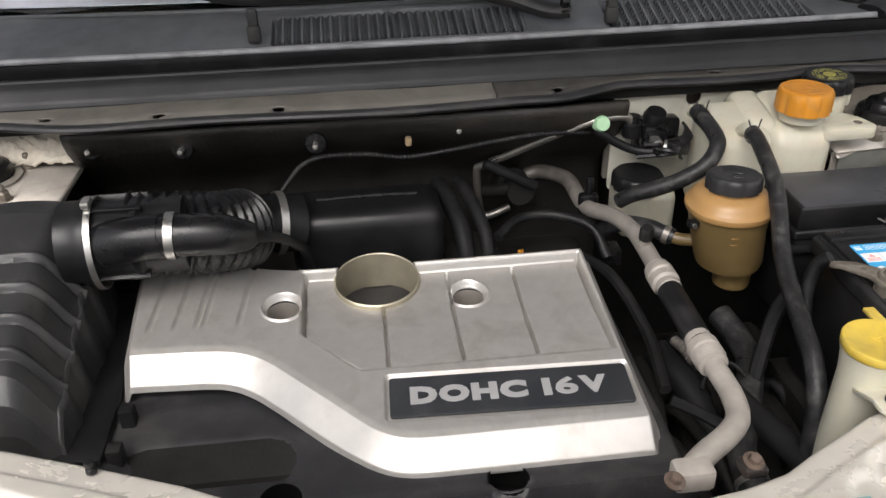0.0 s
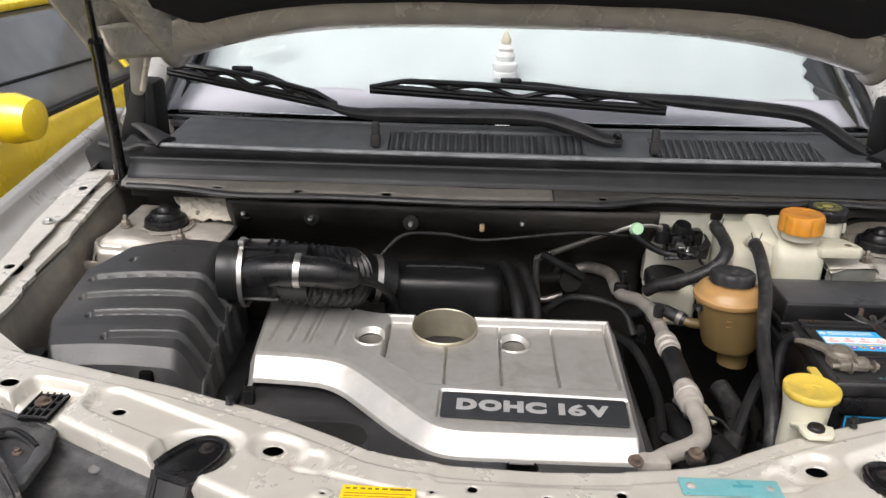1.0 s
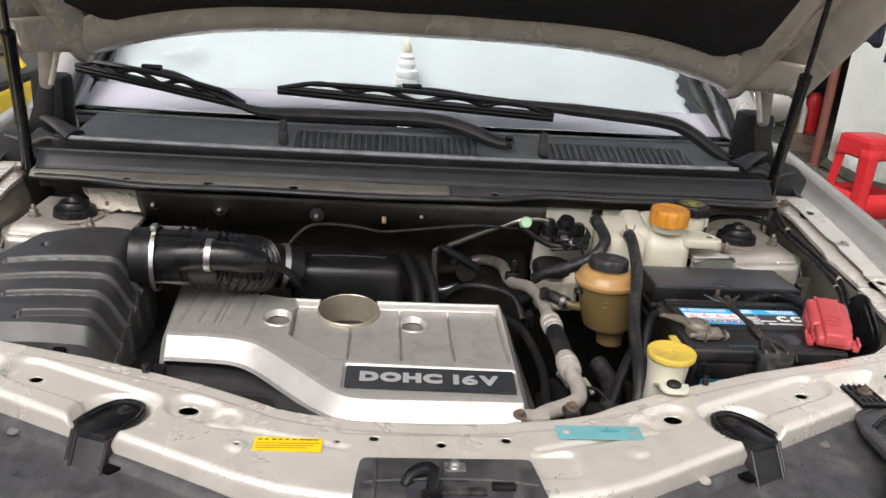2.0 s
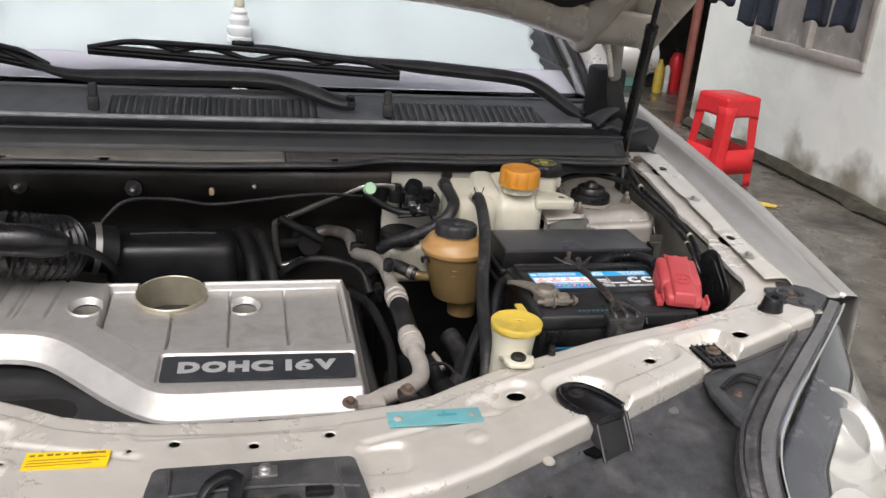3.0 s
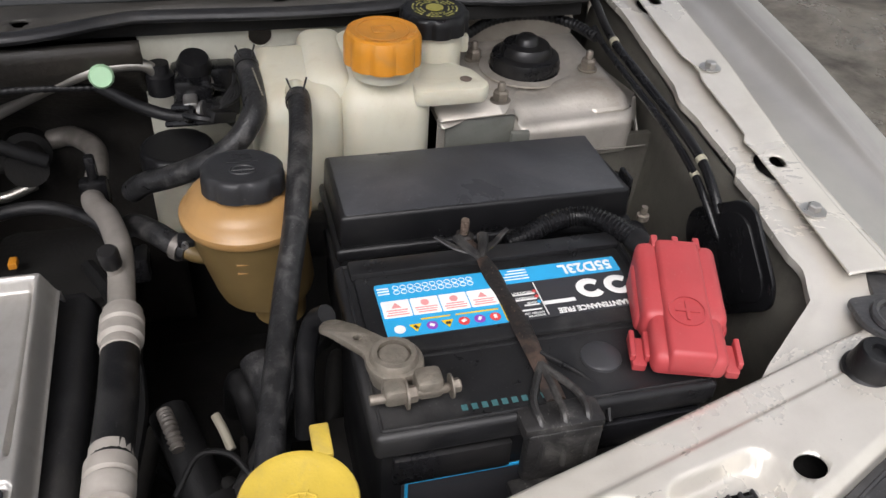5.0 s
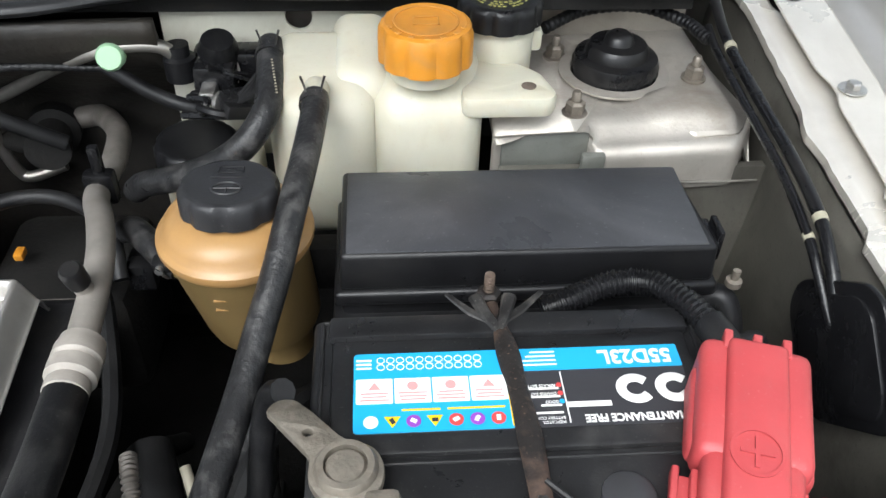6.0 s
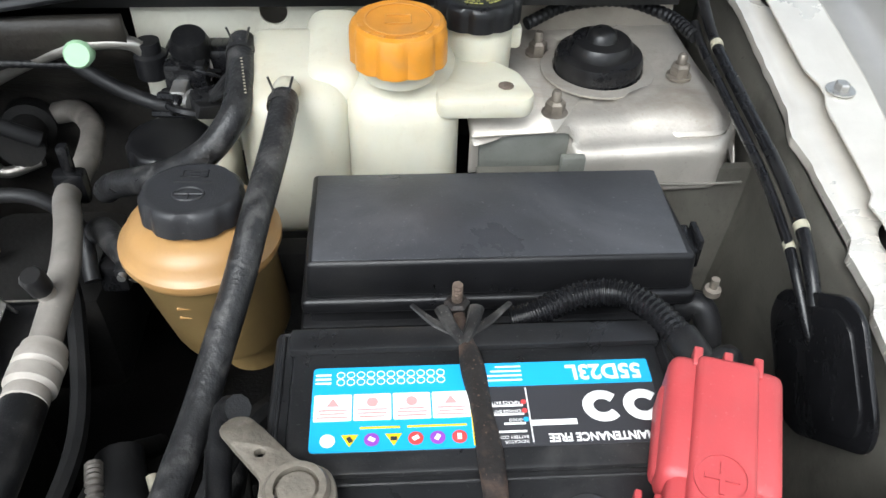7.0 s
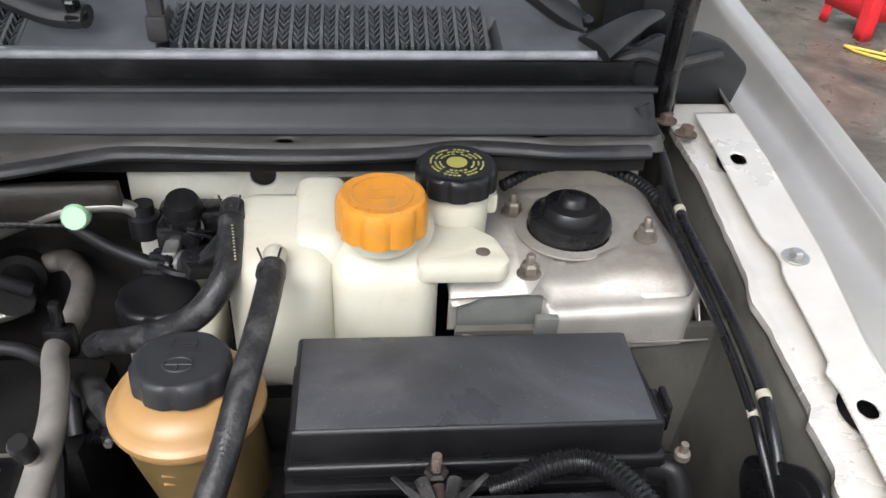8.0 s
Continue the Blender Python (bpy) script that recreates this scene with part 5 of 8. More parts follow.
for k in range(9):
    box(0.452 + 0.007 * k, 0.456 + 0.007 * k, 0.2485, 0.2535, 0.8895, 0.8903, bm=bars)
part("stamp", bars, mat("faded_teal_ink", (0.045, 0.13, 0.14), 0.5), bat, "faint teal date stamp")

# label: read from the rear of the car, so it is turned round
LZ = 0.8938
LX0, LX1, LY0, LY1 = 0.4165, 0.6145, 0.3195, 0.3775


def lab(name, x0, x1, y0, y1, z, material, parent, label="", r=0.001):
    o = [(x0, y0), (x1, y0), (x1, y1), (x0, y1)]
    return part(name, plate(o, 0.0006, Matrix.Translation((0, 0, z)), round_to=r), material, parent, label)


label_ob = lab("battery_label", LX0, LX1, LY0, LY1, LZ, "ink", bat, "printed label in blue, white and black", 0.003)
lab("blue_panel", LX0, 0.508, LY0, LY1, LZ + 0.0006, "blue", label_ob, r=0.003)
lab("blue_strip", 0.508, LX1, 0.3605, LY1, LZ + 0.0006, "blue", label_ob)
lab("yellow_edge", 0.506, 0.5105, LY0 + 0.001, 0.345, LZ + 0.0009, "label_yellow", label_ob)
for k in range(4):
    lab("white_panel", 0.4180 + 0.0222 * k, 0.4392 + 0.0222 * k, 0.3395, 0.3575, LZ + 0.0011, "white", label_ob)
    bm = plate([(0, 0.0032), (0.0036, -0.0024), (-0.0036, -0.0024)] if k in (0, 3) else [(0.0032 * math.cos(a), 0.0032 * math.sin(a)) for a in (2 * math.pi * j / 16 for j in range(16))],
               0.0004, FLAT(0.4286 + 0.0222 * k, 0.3515, LZ + 0.0016))
    part("pictogram", bm, "pale_red", label_ob)
    for j in range(3):
        w = (0.017, 0.014, 0.016)[(j + k) % 3]
        lab("text_bar", 0.4286 + 0.0222 * k - w / 2, 0.4286 + 0.0222 * k + w / 2, 0.3412 + 0.0024 * j, 0.3420 + 0.0024 * j, LZ + 0.0016, "pale_red", label_ob, r=0.0)
for k, c in enumerate(("white", "label_yellow", "print_violet", "label_yellow", "print_red", "print_violet", "print_red")):
    x = 0.4265 + 0.0120 * k
    tri = [(0, -0.0042), (0.0046, 0.0034), (-0.0046, 0.0034)]
    disc = [(0.0042 * math.cos(a), 0.0042 * math.sin(a)) for a in (2 * math.pi * j / 18 for j in range(18))]
    sy = part("safety_symbol", plate(tri if c == "label_yellow" else disc, 0.0004, FLAT(x, 0.3265, LZ + 0.0013)), c, label_ob)
    part("symbol_mark", plate([(-0.0012, -0.0018), (0.0012, -0.0018), (0.0012, 0.0018), (-0.0012, 0.0018)], 0.0004, FLAT(x, 0.3265, LZ + 0.0018, 30 * k)), "ink" if c == "label_yellow" else "white", label_ob)
lab("text_bar", 0.444, 0.466, 0.3338, 0.3348, LZ + 0.0013, "label_yellow", label_ob, r=0.0)
lab("text_bar", 0.470, 0.503, 0.3338, 0.3348, LZ + 0.0013, "label_yellow", label_ob, r=0.0)
for row in range(2):
    for k in range(11):
        bm = lathe([(0.0020, 0), (0.0025, 0), (0.0025, 0.0004), (0.0020, 0.0004)], (0.4325 + 0.0058 * k, 0.3665 + 0.0052 * row, LZ + 0.0010), seg=12, ends=False)
        part("month_ring", bm, "white", label_ob)
for k in range(3):
    lab("text_bar", 0.4180, 0.4270, 0.3655 + 0.003 * k, 0.3666 + 0.003 * k, LZ + 0.0011, "white", label_ob, r=0.0)
TURN = Matrix.Rotation(radians(180), 4, "Z")
part("size_code", text("55D23L", 0.0150, 0.0004, Matrix.Translation((0.587, 0.3692, LZ + 0.0012)) @ TURN, 0.92, bold=0.0004), "white", label_ob, "white size code 55D23L", keep=True)
part("claim", text("MAINTENANCE FREE", 0.0074, 0.0004, Matrix.Translation((0.5775, 0.3240, LZ + 0.0010)) @ TURN, 0.86, bold=0.0002), "white", label_ob, "white words MAINTENANCE FREE", keep=True)
part("name_bar", plate([(-0.013, -0.0018), (0.013, -0.0018), (0.013, 0.0018), (-0.013, 0.0018)], 0.0004, FLAT(0.552, 0.3340, LZ + 0.0010)), "white", label_ob)
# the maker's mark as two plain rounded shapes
for cx in (0.5815, 0.6050):
    arc = [(0.0085 * math.cos(a), 0.0078 * math.sin(a)) for a in (radians(40 + 28 * j) for j in range(11))]
    bm = tube([(cx + x, 0.3440 + y, LZ + 0.0011) for x, y in arc], 0.0031, 6, 3, flat=0.2)
    part("mark", bm, "white", label_ob)
for words_in, ty in (("INDICATOR", 0.3222), ("BATTERY CONDITION", 0.3252), ("GOOD", 0.3365), ("CHANGE BATTERY", 0.3425), ("REPLACE BATTERY", 0.3485)):
    bm = text(words_in, 0.0027, 0.0003, Matrix.Identity(4), 0.92)
    reach = max(v.co.x for v in bm.verts)
    bm.transform(Matrix.Translation((0.5365 - reach if ty < 0.33 else 0.5345 - reach, ty, LZ + 0.0009)) @ TURN)
    part("small_print", bm, "white", label_ob, "white words " + words_in, keep=True)
for ty, w in ((0.3282, 0.020), (0.3335, 0.012), (0.3398, 0.017), (0.3458, 0.019)):
    lab("text_bar", 0.5360 - w, 0.5360, ty, ty + 0.0011, LZ + 0.0009, "white", label_ob, r=0.0)
for k, c in enumerate(("blue", "print_red", "print_red")):
    part("indicator_dot", lathe([(0.0016, 0), (0.0016, 0.0004), (0, 0.0004)], (0.5365, 0.3365 + 0.0060 * k, LZ + 0.0009), seg=10), c, label_ob)
lab("divider", 0.5385, 0.5392, 0.3215, 0.3585, LZ + 0.0009, "white", label_ob, r=0.0)
for k in range(4):
    lab("text_bar", 0.514 + 0.003 * k, 0.538, 0.3640 + 0.0033 * k, 0.3648 + 0.0033 * k, LZ + 0.0012, "white", label_ob, r=0.0)

# negative terminal clamp
term = thing("battery_terminal", (0.415, 0.285, 0.89), "dull corroded lead clamp on the battery post", "terminal", shift=(0, 0.003, 0.004))
bm = plate([(-0.049, 0.046), (-0.044, 0.056), (-0.034, 0.056), (-0.027, 0.047), (-0.004, 0.020), (0.016, 0.013), (0.021, 0.0), (0.018, -0.014), (0.004, -0.020), (-0.012, -0.018), (-0.020, -0.006), (-0.019, 0.010), (-0.040, 0.034)], 0.007,
           FLAT(0.415, 0.287, 0.904) @ Matrix.Diagonal((0.9, 0.92, 1, 1)), holes=[(-0.023, 0.026, 0.0050, 0.0045)], bevel=0.002, round_to=0.006)
for v in bm.verts:                           # the tongue dips towards the cable
    v.co.z -= 0.008 * smooth(0.318, 0.342, v.co.y)
part("clamp_plate", bm, "lead", term)
part("collar", lathe([(0.0168, -0.016), (0.0168, 0.004), (0.0150, 0.007), (0.0115, 0.007), (0.0115, 0.002), (0, 0.002)], (0.415, 0.287, 0.905), seg=28), "lead", term, "pinched lead collar")
part("post", lathe([(0.0112, -0.018), (0.0108, 0.004), (0.0095, 0.0055), (0, 0.006)], (0.415, 0.287, 0.905), seg=24), "lead", term, "round lead post")
part("jaw", box(0.424, 0.443, 0.256, 0.274, 0.894, 0.910, 0.004), "lead", term)
part("jaw", box(0.402, 0.420, 0.254, 0.270, 0.894, 0.908, 0.004), "lead", term)
part("clamp_bolt", lathe([(0.0035, 0), (0.0035, 0.052), (0.002, 0.054), (0, 0.054)], (0.393, 0.258, 0.901), (1, 0.02, 0), 10), "stud", term)
bolt((0.4165, 0.258, 0.901), 0.0058, 0.008, term, axis=(1, 0.02, 0), material="stud")
bolt((0.447, 0.259, 0.902), 0.005, 0.007, term, axis=(1, 0.02, 0), material="stud")
part("lead_cable", tube([(0.378, 0.345, 0.900), (0.368, 0.352, 0.885), (0.36, 0.345, 0.85), (0.355, 0.32, 0.80)], 0.008, 10, 8), "rubber", term, "black earth cable")

# positive terminal cover
redc = thing("terminal_cover", (0.622, 0.29, 0.893), "faded red plastic terminal cover with a plus mark", "terminal cover")
RM = Matrix.Translation((0.630, 0.296, 0.004)) @ Matrix.Rotation(radians(-18), 4, "Z")


def red_part(name, boxes, label=""):
    """Boxes of the cover in its own axes; the whole leans down towards the front of the car."""
    bm = bmesh.new()
    for x0, x1, y0, y1, z0, z1, b in boxes:
        box(x0, x1, y0, y1, z0, z1, b, 3, bm)
    for v in bm.verts:
        v.co.z -= 0.16 * (0.05 - v.co.y) * smooth(0.896, 0.915, v.co.z)
    bm.transform(RM)
    return part(name, bm, "red", redc, label)


red_part("hood_shell", [(-0.0305, 0.0305, -0.022, 0.052, 0.893, 0.931, 0.007), (-0.026, 0.026, -0.056, -0.010, 0.893, 0.929, 0.006)])
red_part("raised_panel", [(-0.0165, 0.0165, -0.0575, 0.0500, 0.915, 0.9355, 0.004)], "raised middle panel")
red_part("side_lobe", [(-0.033, -0.020, -0.014, 0.040, 0.893, 0.920, 0.005)])
red_part("side_lobe", [(0.020, 0.033, -0.020, 0.036, 0.893, 0.920, 0.005)])
for x in (-0.0325, 0.0325):
    red_part("snap_lug", [(x - 0.005, x + 0.005, -0.050, -0.026, 0.890, 0.912, 0.002), (x - 0.007, x - 0.003, -0.046, -0.024, 0.896, 0.918, 0.0012), (x + 0.003, x + 0.007, -0.046, -0.024, 0.896, 0.918, 0.0012)], "snap clip")
red_part("hinge_barrel", [(-0.013, 0.013, 0.0495, 0.0555, 0.921, 0.928, 0.0025)])
for x in (-0.016, 0.0, 0.016):
    red_part("hinge_tab", [(x - 0.0025, x + 0.0025, 0.044, 0.056, 0.924, 0.9325, 0.001)])
ring = RM @ Matrix.Translation((-0.001, -0.020, 0.9246)) @ Matrix.Rotation(radians(9.1), 4, "X")
bm = lathe([(0.0120, 0), (0.0138, 0), (0.0138, 0.0012), (0.0120, 0.0012)], (0, 0, 0), seg=32, ends=False)
bm.transform(ring)
part("plus_ring", bm, "red", redc)
bm = plate([(-0.0012, -0.0085), (0.0012, -0.0085), (0.0012, -0.0012), (0.0085, -0.0012), (0.0085, 0.0012), (0.0012, 0.0012), (0.0012, 0.0085), (-0.0012, 0.0085), (-0.0012, 0.0012), (-0.0085, 0.0012), (-0.0085, -0.0012), (-0.0012, -0.0012)], 0.0014, ring @ Matrix.Translation((0, 0, 0.0004)))
part("plus_mark", bm, "red", redc, "raised plus sign")

loom = thing("battery_loom", (0.58, 0.42, 0.88), "black corrugated cable loom to the battery post", "cable loom")
part("conduit", corrugated([(0.540, 0.420, 0.890), (0.558, 0.423, 0.895), (0.578, 0.430, 0.899), (0.600, 0.432, 0.902), (0.617, 0.424, 0.905), (0.631, 0.405, 0.906), (0.641, 0.380, 0.906)], 0.0085, 0.0036, 0.10, 16), "gloss", loom)
part("tape", tube([(0.638, 0.388, 0.907), (0.643, 0.372, 0.906), (0.647, 0.355, 0.905)], 0.0105, 12, 6), "rubber", loom, "taped end of the loom")
part("branch", tube([(0.646, 0.362, 0.907), (0.660, 0.370, 0.905), (0.668, 0.382, 0.888), (0.668, 0.395, 0.84)], 0.009, 10, 8), "rubber", loom)

# hold-down strap
strap = thing("battery_strap", (0.51, 0.34, 0.84), "rusty black hold-down strap across the battery", "strap")
line = [(0.506, 0.420, 0.897), (0.507, 0.408, 0.900), (0.509, 0.390, 0.901), (0.512, 0.36, 0.899), (0.515, 0.32, 0.899), (0.516, 0.27, 0.897), (0.517, 0.245, 0.895)]
part("bar", tube(line, lambda s: 0.0042 + 0.0026 * smooth(0.2, 0.4, s) - 0.0006 * math.sin(s * 25), 10, 8, flat=0.5), "strap", strap)
for dx in (-0.03, 0.032):
    part("wing", tube([(0.507, 0.398, 0.901), (0.506 + dx * 0.5, 0.408, 0.902), (0.506 + dx, 0.421, 0.906)], lambda s: 0.0046 - 0.0028 * s, 8, 6, flat=0.6), "strap_worn", strap, "pressed worn wing")
for dx in (-0.011, 0.011):
    part("crown_ridge", tube([(0.507, 0.392, 0.902), (0.506 + dx * 0.6, 0.405, 0.904), (0.506 + dx, 0.420, 0.903)], lambda s: 0.0034 + 0.0016 * s, 8, 6, flat=0.7), "strap_worn", strap)
part("rod", corrugated([(0.506, 0.436, 0.84), (0.506, 0.4355, 0.87), (0.506, 0.435, 0.909)], 0.0034, 0.0024, 0.10, 12), "rust", strap, "rusty threaded rod")
part("rod_nut", lathe([(0.0085, 0), (0.0085, 0.007), (0.006, 0.009)], (0.506, 0.435, 0.886), seg=6), "strap", strap)
bm = box(0.487, 0.545, 0.222, 0.246, 0.884, 0.896, 0.004)
box(0.489, 0.543, 0.220, 0.231, 0.845, 0.892, 0.004, bm=bm)
part("front_bracket", bm, "strap_worn", strap, "pressed bracket hooked over the front edge")
for x in (0.500, 0.517, 0.533):
    part("bracket_rib", tube([(0.516, 0.275, 0.899), (x, 0.245, 0.898), (x, 0.226, 0.893), (x, 0.2195, 0.86)], 0.0030, 8, 6), "strap_worn", strap)
part("bracket_foot", box(0.480, 0.535, 0.205, 0.225, 0.838, 0.846, 0.003), "strap_worn", strap)
part("tie", tube([(0.519, 0.285, 0.900), (0.545, 0.262, 0.893), (0.553, 0.243, 0.890), (0.553, 0.232, 0.88)], 0.002, 8, 6), "gloss", strap)
btray = thing("battery_tray", (0.51, 0.32, 0.62), "black steel tray under the battery", "battery tray")
part("tray", box(0.38, 0.65, 0.225, 0.425, 0.66, 0.70, 0.004), "dark", btray)
part("tray_leg", box(0.42, 0.62, 0.25, 0.40, 0.42, 0.66, 0.01), "dark", btray)

# ---------- fuse box ----------
fuse = thing("fuse_box", (0.537, 0.50, 0.74), "black plastic fuse box with a smooth lid", "fuse box", shift=(0.003, 0.015, -0.006))


def fuse_lid():
    bm = box(0.402, 0.672, 0.450, 0.553, 0.874, 0.906, 0.004, 3)
    for v in bm.verts:                       # corner cut on the rear right
        if v.co.z > 0.89:
            v.co.x = 0.538 + (v.co.x - 0.538) * 0.99
            v.co.y = 0.5015 + (v.co.y - 0.5015) * 0.97
        k = smooth(0.60, 0.668, v.co.x) * smooth(0.50, 0.553, v.co.y)
        v.co.x -= 0.006 * k
    return bm
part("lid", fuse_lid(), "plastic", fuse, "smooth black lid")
# Paler skin on top: dust, plus the light this face catches.
part("lid_top", box(0.4075, 0.6640, 0.4545, 0.5480, 0.9045, 0.9066, 0.0010), "fuse_lid", fuse, "dusty scratched lid top, toned lighter as the lit face")
part("lid_skirt", box(0.398, 0.676, 0.446, 0.556, 0.862, 0.875, 0.004, 3), "plastic", fuse)
part("body", box(0.402, 0.672, 0.450, 0.554, 0.74, 0.862, 0.006), "plastic", fuse)
part("body_rib", box(0.396, 0.678, 0.444, 0.558, 0.842, 0.852, 0.004), "plastic", fuse)
bm = box(0.668, 0.676, 0.462, 0.492, 0.872, 0.900, 0.002)
box(0.675, 0.680, 0.466, 0.488, 0.880, 0.906, 0.0015, bm=bm)
part("latch", bm, "gloss", fuse, "black snap latch")
part("cable_exit", tube([(0.668, 0.455, 0.85), (0.683, 0.448, 0.858), (0.690, 0.435, 0.83), (0.688, 0.43, 0.76)], 0.010, 10, 8), "rubber", fuse, "black cable boot")
part("cable_exit", tube([(0.672, 0.47, 0.845), (0.69, 0.462, 0.85), (0.697, 0.45, 0.82), (0.695, 0.445, 0.75)], 0.006, 10, 8), "rubber", fuse)
part("bracket_bolt", lathe([(0.006, 0), (0.006, 0.005), (0.003, 0.006), (0.003, 0.014), (0, 0.014)], (0.687, 0.448, 0.872), seg=10), "stud", fuse)

# ---------- coolant tank ----------
tank = thing("coolant_tank", (0.44, 0.63, 0.80), "milky white coolant tank with an orange cap", "coolant tank")


def tank_cell(x0, x1, y0, y1, top, bevel, fall):
    """A blown cell with a soft rim; its top falls towards the front by fall."""
    bm = box(x0, x1, y0, y1, 0.80, top, bevel, 5)
    for v in bm.verts:
        if v.co.z > 0.90:
            v.co.z -= fall * max(0.0, y1 - 0.03 - v.co.y)
    return bm
part("main_cell", tank_cell(0.431, 0.520, 0.600, 0.710, 0.968, 0.022, 0.42), "tank", tank)
part("side_cell", tank_cell(0.346, 0.434, 0.602, 0.704, 0.957, 0.022, 0.28), "tank", tank)
part("mid_cell", tank_cell(0.398, 0.446, 0.622, 0.714, 0.966, 0.016, 0.30), "tank", tank)
bm = plate([(0.505, 0.603), (0.569, 0.603), (0.574, 0.610), (0.566, 0.640), (0.548, 0.658), (0.505, 0.664)], 0.018, Matrix.Translation((0, 0, 0.933)), holes=[(0.556, 0.620, 0.007, 0.007)], bevel=0.004, round_to=0.006)
part("mount_arm", bm, "tank", tank, "flat moulded mounting arm")
part("mount_bolt", lathe([(0.0068, 0), (0.0062, 0.005), (0, 0.006)], (0.556, 0.620, 0.937), seg=12), "rust", tank)
part("neck", lathe([(0.0280, 0), (0.0280, 0.02), (0, 0.02)], (0.473, 0.628, 0.950), seg=32), "tank", tank)


def lobed_cap(at, r, h, lobes, depth, material, parent, label, top=None, axis=(0, 0, 1)):
    bm = bmesh.new()
    seg = lobes * 8
    rows = ((1.0, 0.0), (1.0, 0.55), (0.99, 0.80), (0.93, 0.95), (0.84, 1.0), (0.80, 0.985), (0.0, 0.985))
    rings = []
    for k, (rr, hh) in enumerate(rows):
        if rr == 0:
            rings.append([bm.verts.new((0, 0, hh * h))])
            continue
        ring = []
        for j in range(seg):
            a = 2 * math.pi * j / seg
            w = depth * max(0, math.cos(lobes * a)) ** 2 * (1 if k < 3 else 0.5 if k == 3 else 0)
            ring.append(bm.verts.new((r * rr * (1 - w) * math.cos(a), r * rr * (1 - w) * math.sin(a), hh * h)))
        rings.append(ring)
    for a, b in zip(rings, rings[1:]):
        for j in range(seg):
            q = list(dict.fromkeys([a[j], a[(j + 1) % seg], b[(j + 1) % len(b)], b[j % len(b)]]))
            bm.faces.new(q)
    bm.faces.new(rings[0])
    turn = Vector((0, 0, 1)).rotation_difference(Vector(axis)).to_matrix().to_4x4()
    bm.transform(Matrix.Translation(at) @ turn)
    return part("cap", bm, material, parent, label)


cap = lobed_cap((0.473, 0.626, 0.9645), 0.0370, 0.0310, 9, 0.07, "orange", tank, "bright orange ribbed cap")
bm = lathe([(0.024, 0), (0.0255, 0), (0.0255, 0.0008), (0.024, 0.0008)], (0.473, 0.626, 0.9953), seg=32, ends=False)
box(0.463, 0.483, 0.619, 0.620, 0.9953, 0.9960, bm=bm)
box(0.463, 0.483, 0.632, 0.633, 0.9953, 0.9960, bm=bm)
box(0.463, 0.464, 0.619, 0.633, 0.9953, 0.9960, bm=bm)
box(0.482, 0.483, 0.619, 0.633, 0.9953, 0.9960, bm=bm)
for k in range(7):
    a = radians(200 + 23 * k)
    box(-0.002, 0.002, -0.0015, 0.0015, 0, 0.0008, bm=bm, m=Matrix.Translation((0.473 + 0.030 * math.cos(a), 0.626 + 0.030 * math.sin(a), 0.9953)) @ Matrix.Rotation(a + math.pi / 2, 4, "Z"))
part("cap_symbol", bm, mat("worn_orange_marks", (0.55, 0.25, 0.05), 0.5), cap, "raised worn symbols")
part("upper_spigot", tube([(0.345, 0.69, 0.945), (0.347, 0.676, 0.948), (0.348, 0.665, 0.948)], 0.010, 12, 4), "tank", tank)
part("front_spigot", tube([(0.388, 0.625, 0.935), (0.388, 0.606, 0.950), (0.388, 0.588, 0.951)], 0.0095, 12, 4), "tank", tank)


def spring_clip(at, axis, r, parent):
    c = part("spring_clip", lathe([(r, -0.0035), (r + 0.0009, -0.0035), (r + 0.0009, 0.0035), (r, 0.0035)], at, axis, 24, ends=False), "strap_worn", parent, "dark spring clip")
    for s in (-1, 1):
        root = Vector(at) + Vector((0.005 * s, 0.0, r * 0.9))
        part("clip_ear", tube([root, root + Vector((0.002 * s, 0.002, 0.006)), root + Vector((0.004 * s, 0.003, 0.012))], 0.0010, 6, 3), "strap_worn", c)


h3 = thing("return_hose", (0.35, 0.40, 0.72), "black rubber hose from the tank down beside the reservoir", "hose", "coolant hoses")
part("hose", tube([(0.388, 0.592, 0.951), (0.388, 0.575, 0.948), (0.384, 0.540, 0.940), (0.375, 0.485, 0.925), (0.366, 0.447, 0.904), (0.355, 0.410, 0.883), (0.346, 0.372, 0.868), (0.338, 0.335, 0.860), (0.331, 0.30, 0.853), (0.324, 0.255, 0.838), (0.317, 0.22, 0.80), (0.312, 0.20, 0.70)], 0.0104, 16, 10), "hose", h3)
spring_clip((0.3875, 0.585, 0.949), (0.03, 1, 0.16), 0.0106, h3)
h2 = thing("tank_hose", (0.30, 0.62, 0.84), "black rubber hose looping from the tank to the engine", "hose", "coolant hoses")
part("hose", tube([(0.347, 0.682, 0.948), (0.348, 0.660, 0.946), (0.350, 0.625, 0.940), (0.347, 0.600, 0.930), (0.328, 0.585, 0.910), (0.298, 0.588, 0.889), (0.268, 0.598, 0.873), (0.240, 0.612, 0.858), (0.226, 0.625, 0.842)], 0.0111, 16, 10), "hose", h2)
spring_clip((0.3475, 0.664, 0.9465), (-0.05, 1, 0.1), 0.0112, h2)
bars = bmesh.new()
for k in range(12):
    t = k / 11
    p = Vector((0.352, 0.640, 0.9565)).lerp(Vector((0.3575, 0.608, 0.9455)), t)
    box(-0.0008, 0.0008, -0.0006, 0.0006, 0, 0.0004, bm=bars, m=Matrix.Translation(p) @ Matrix.Rotation(radians(12), 4, "X"))
part("print_marks", bars, "tape", h2, "tiny faded print")

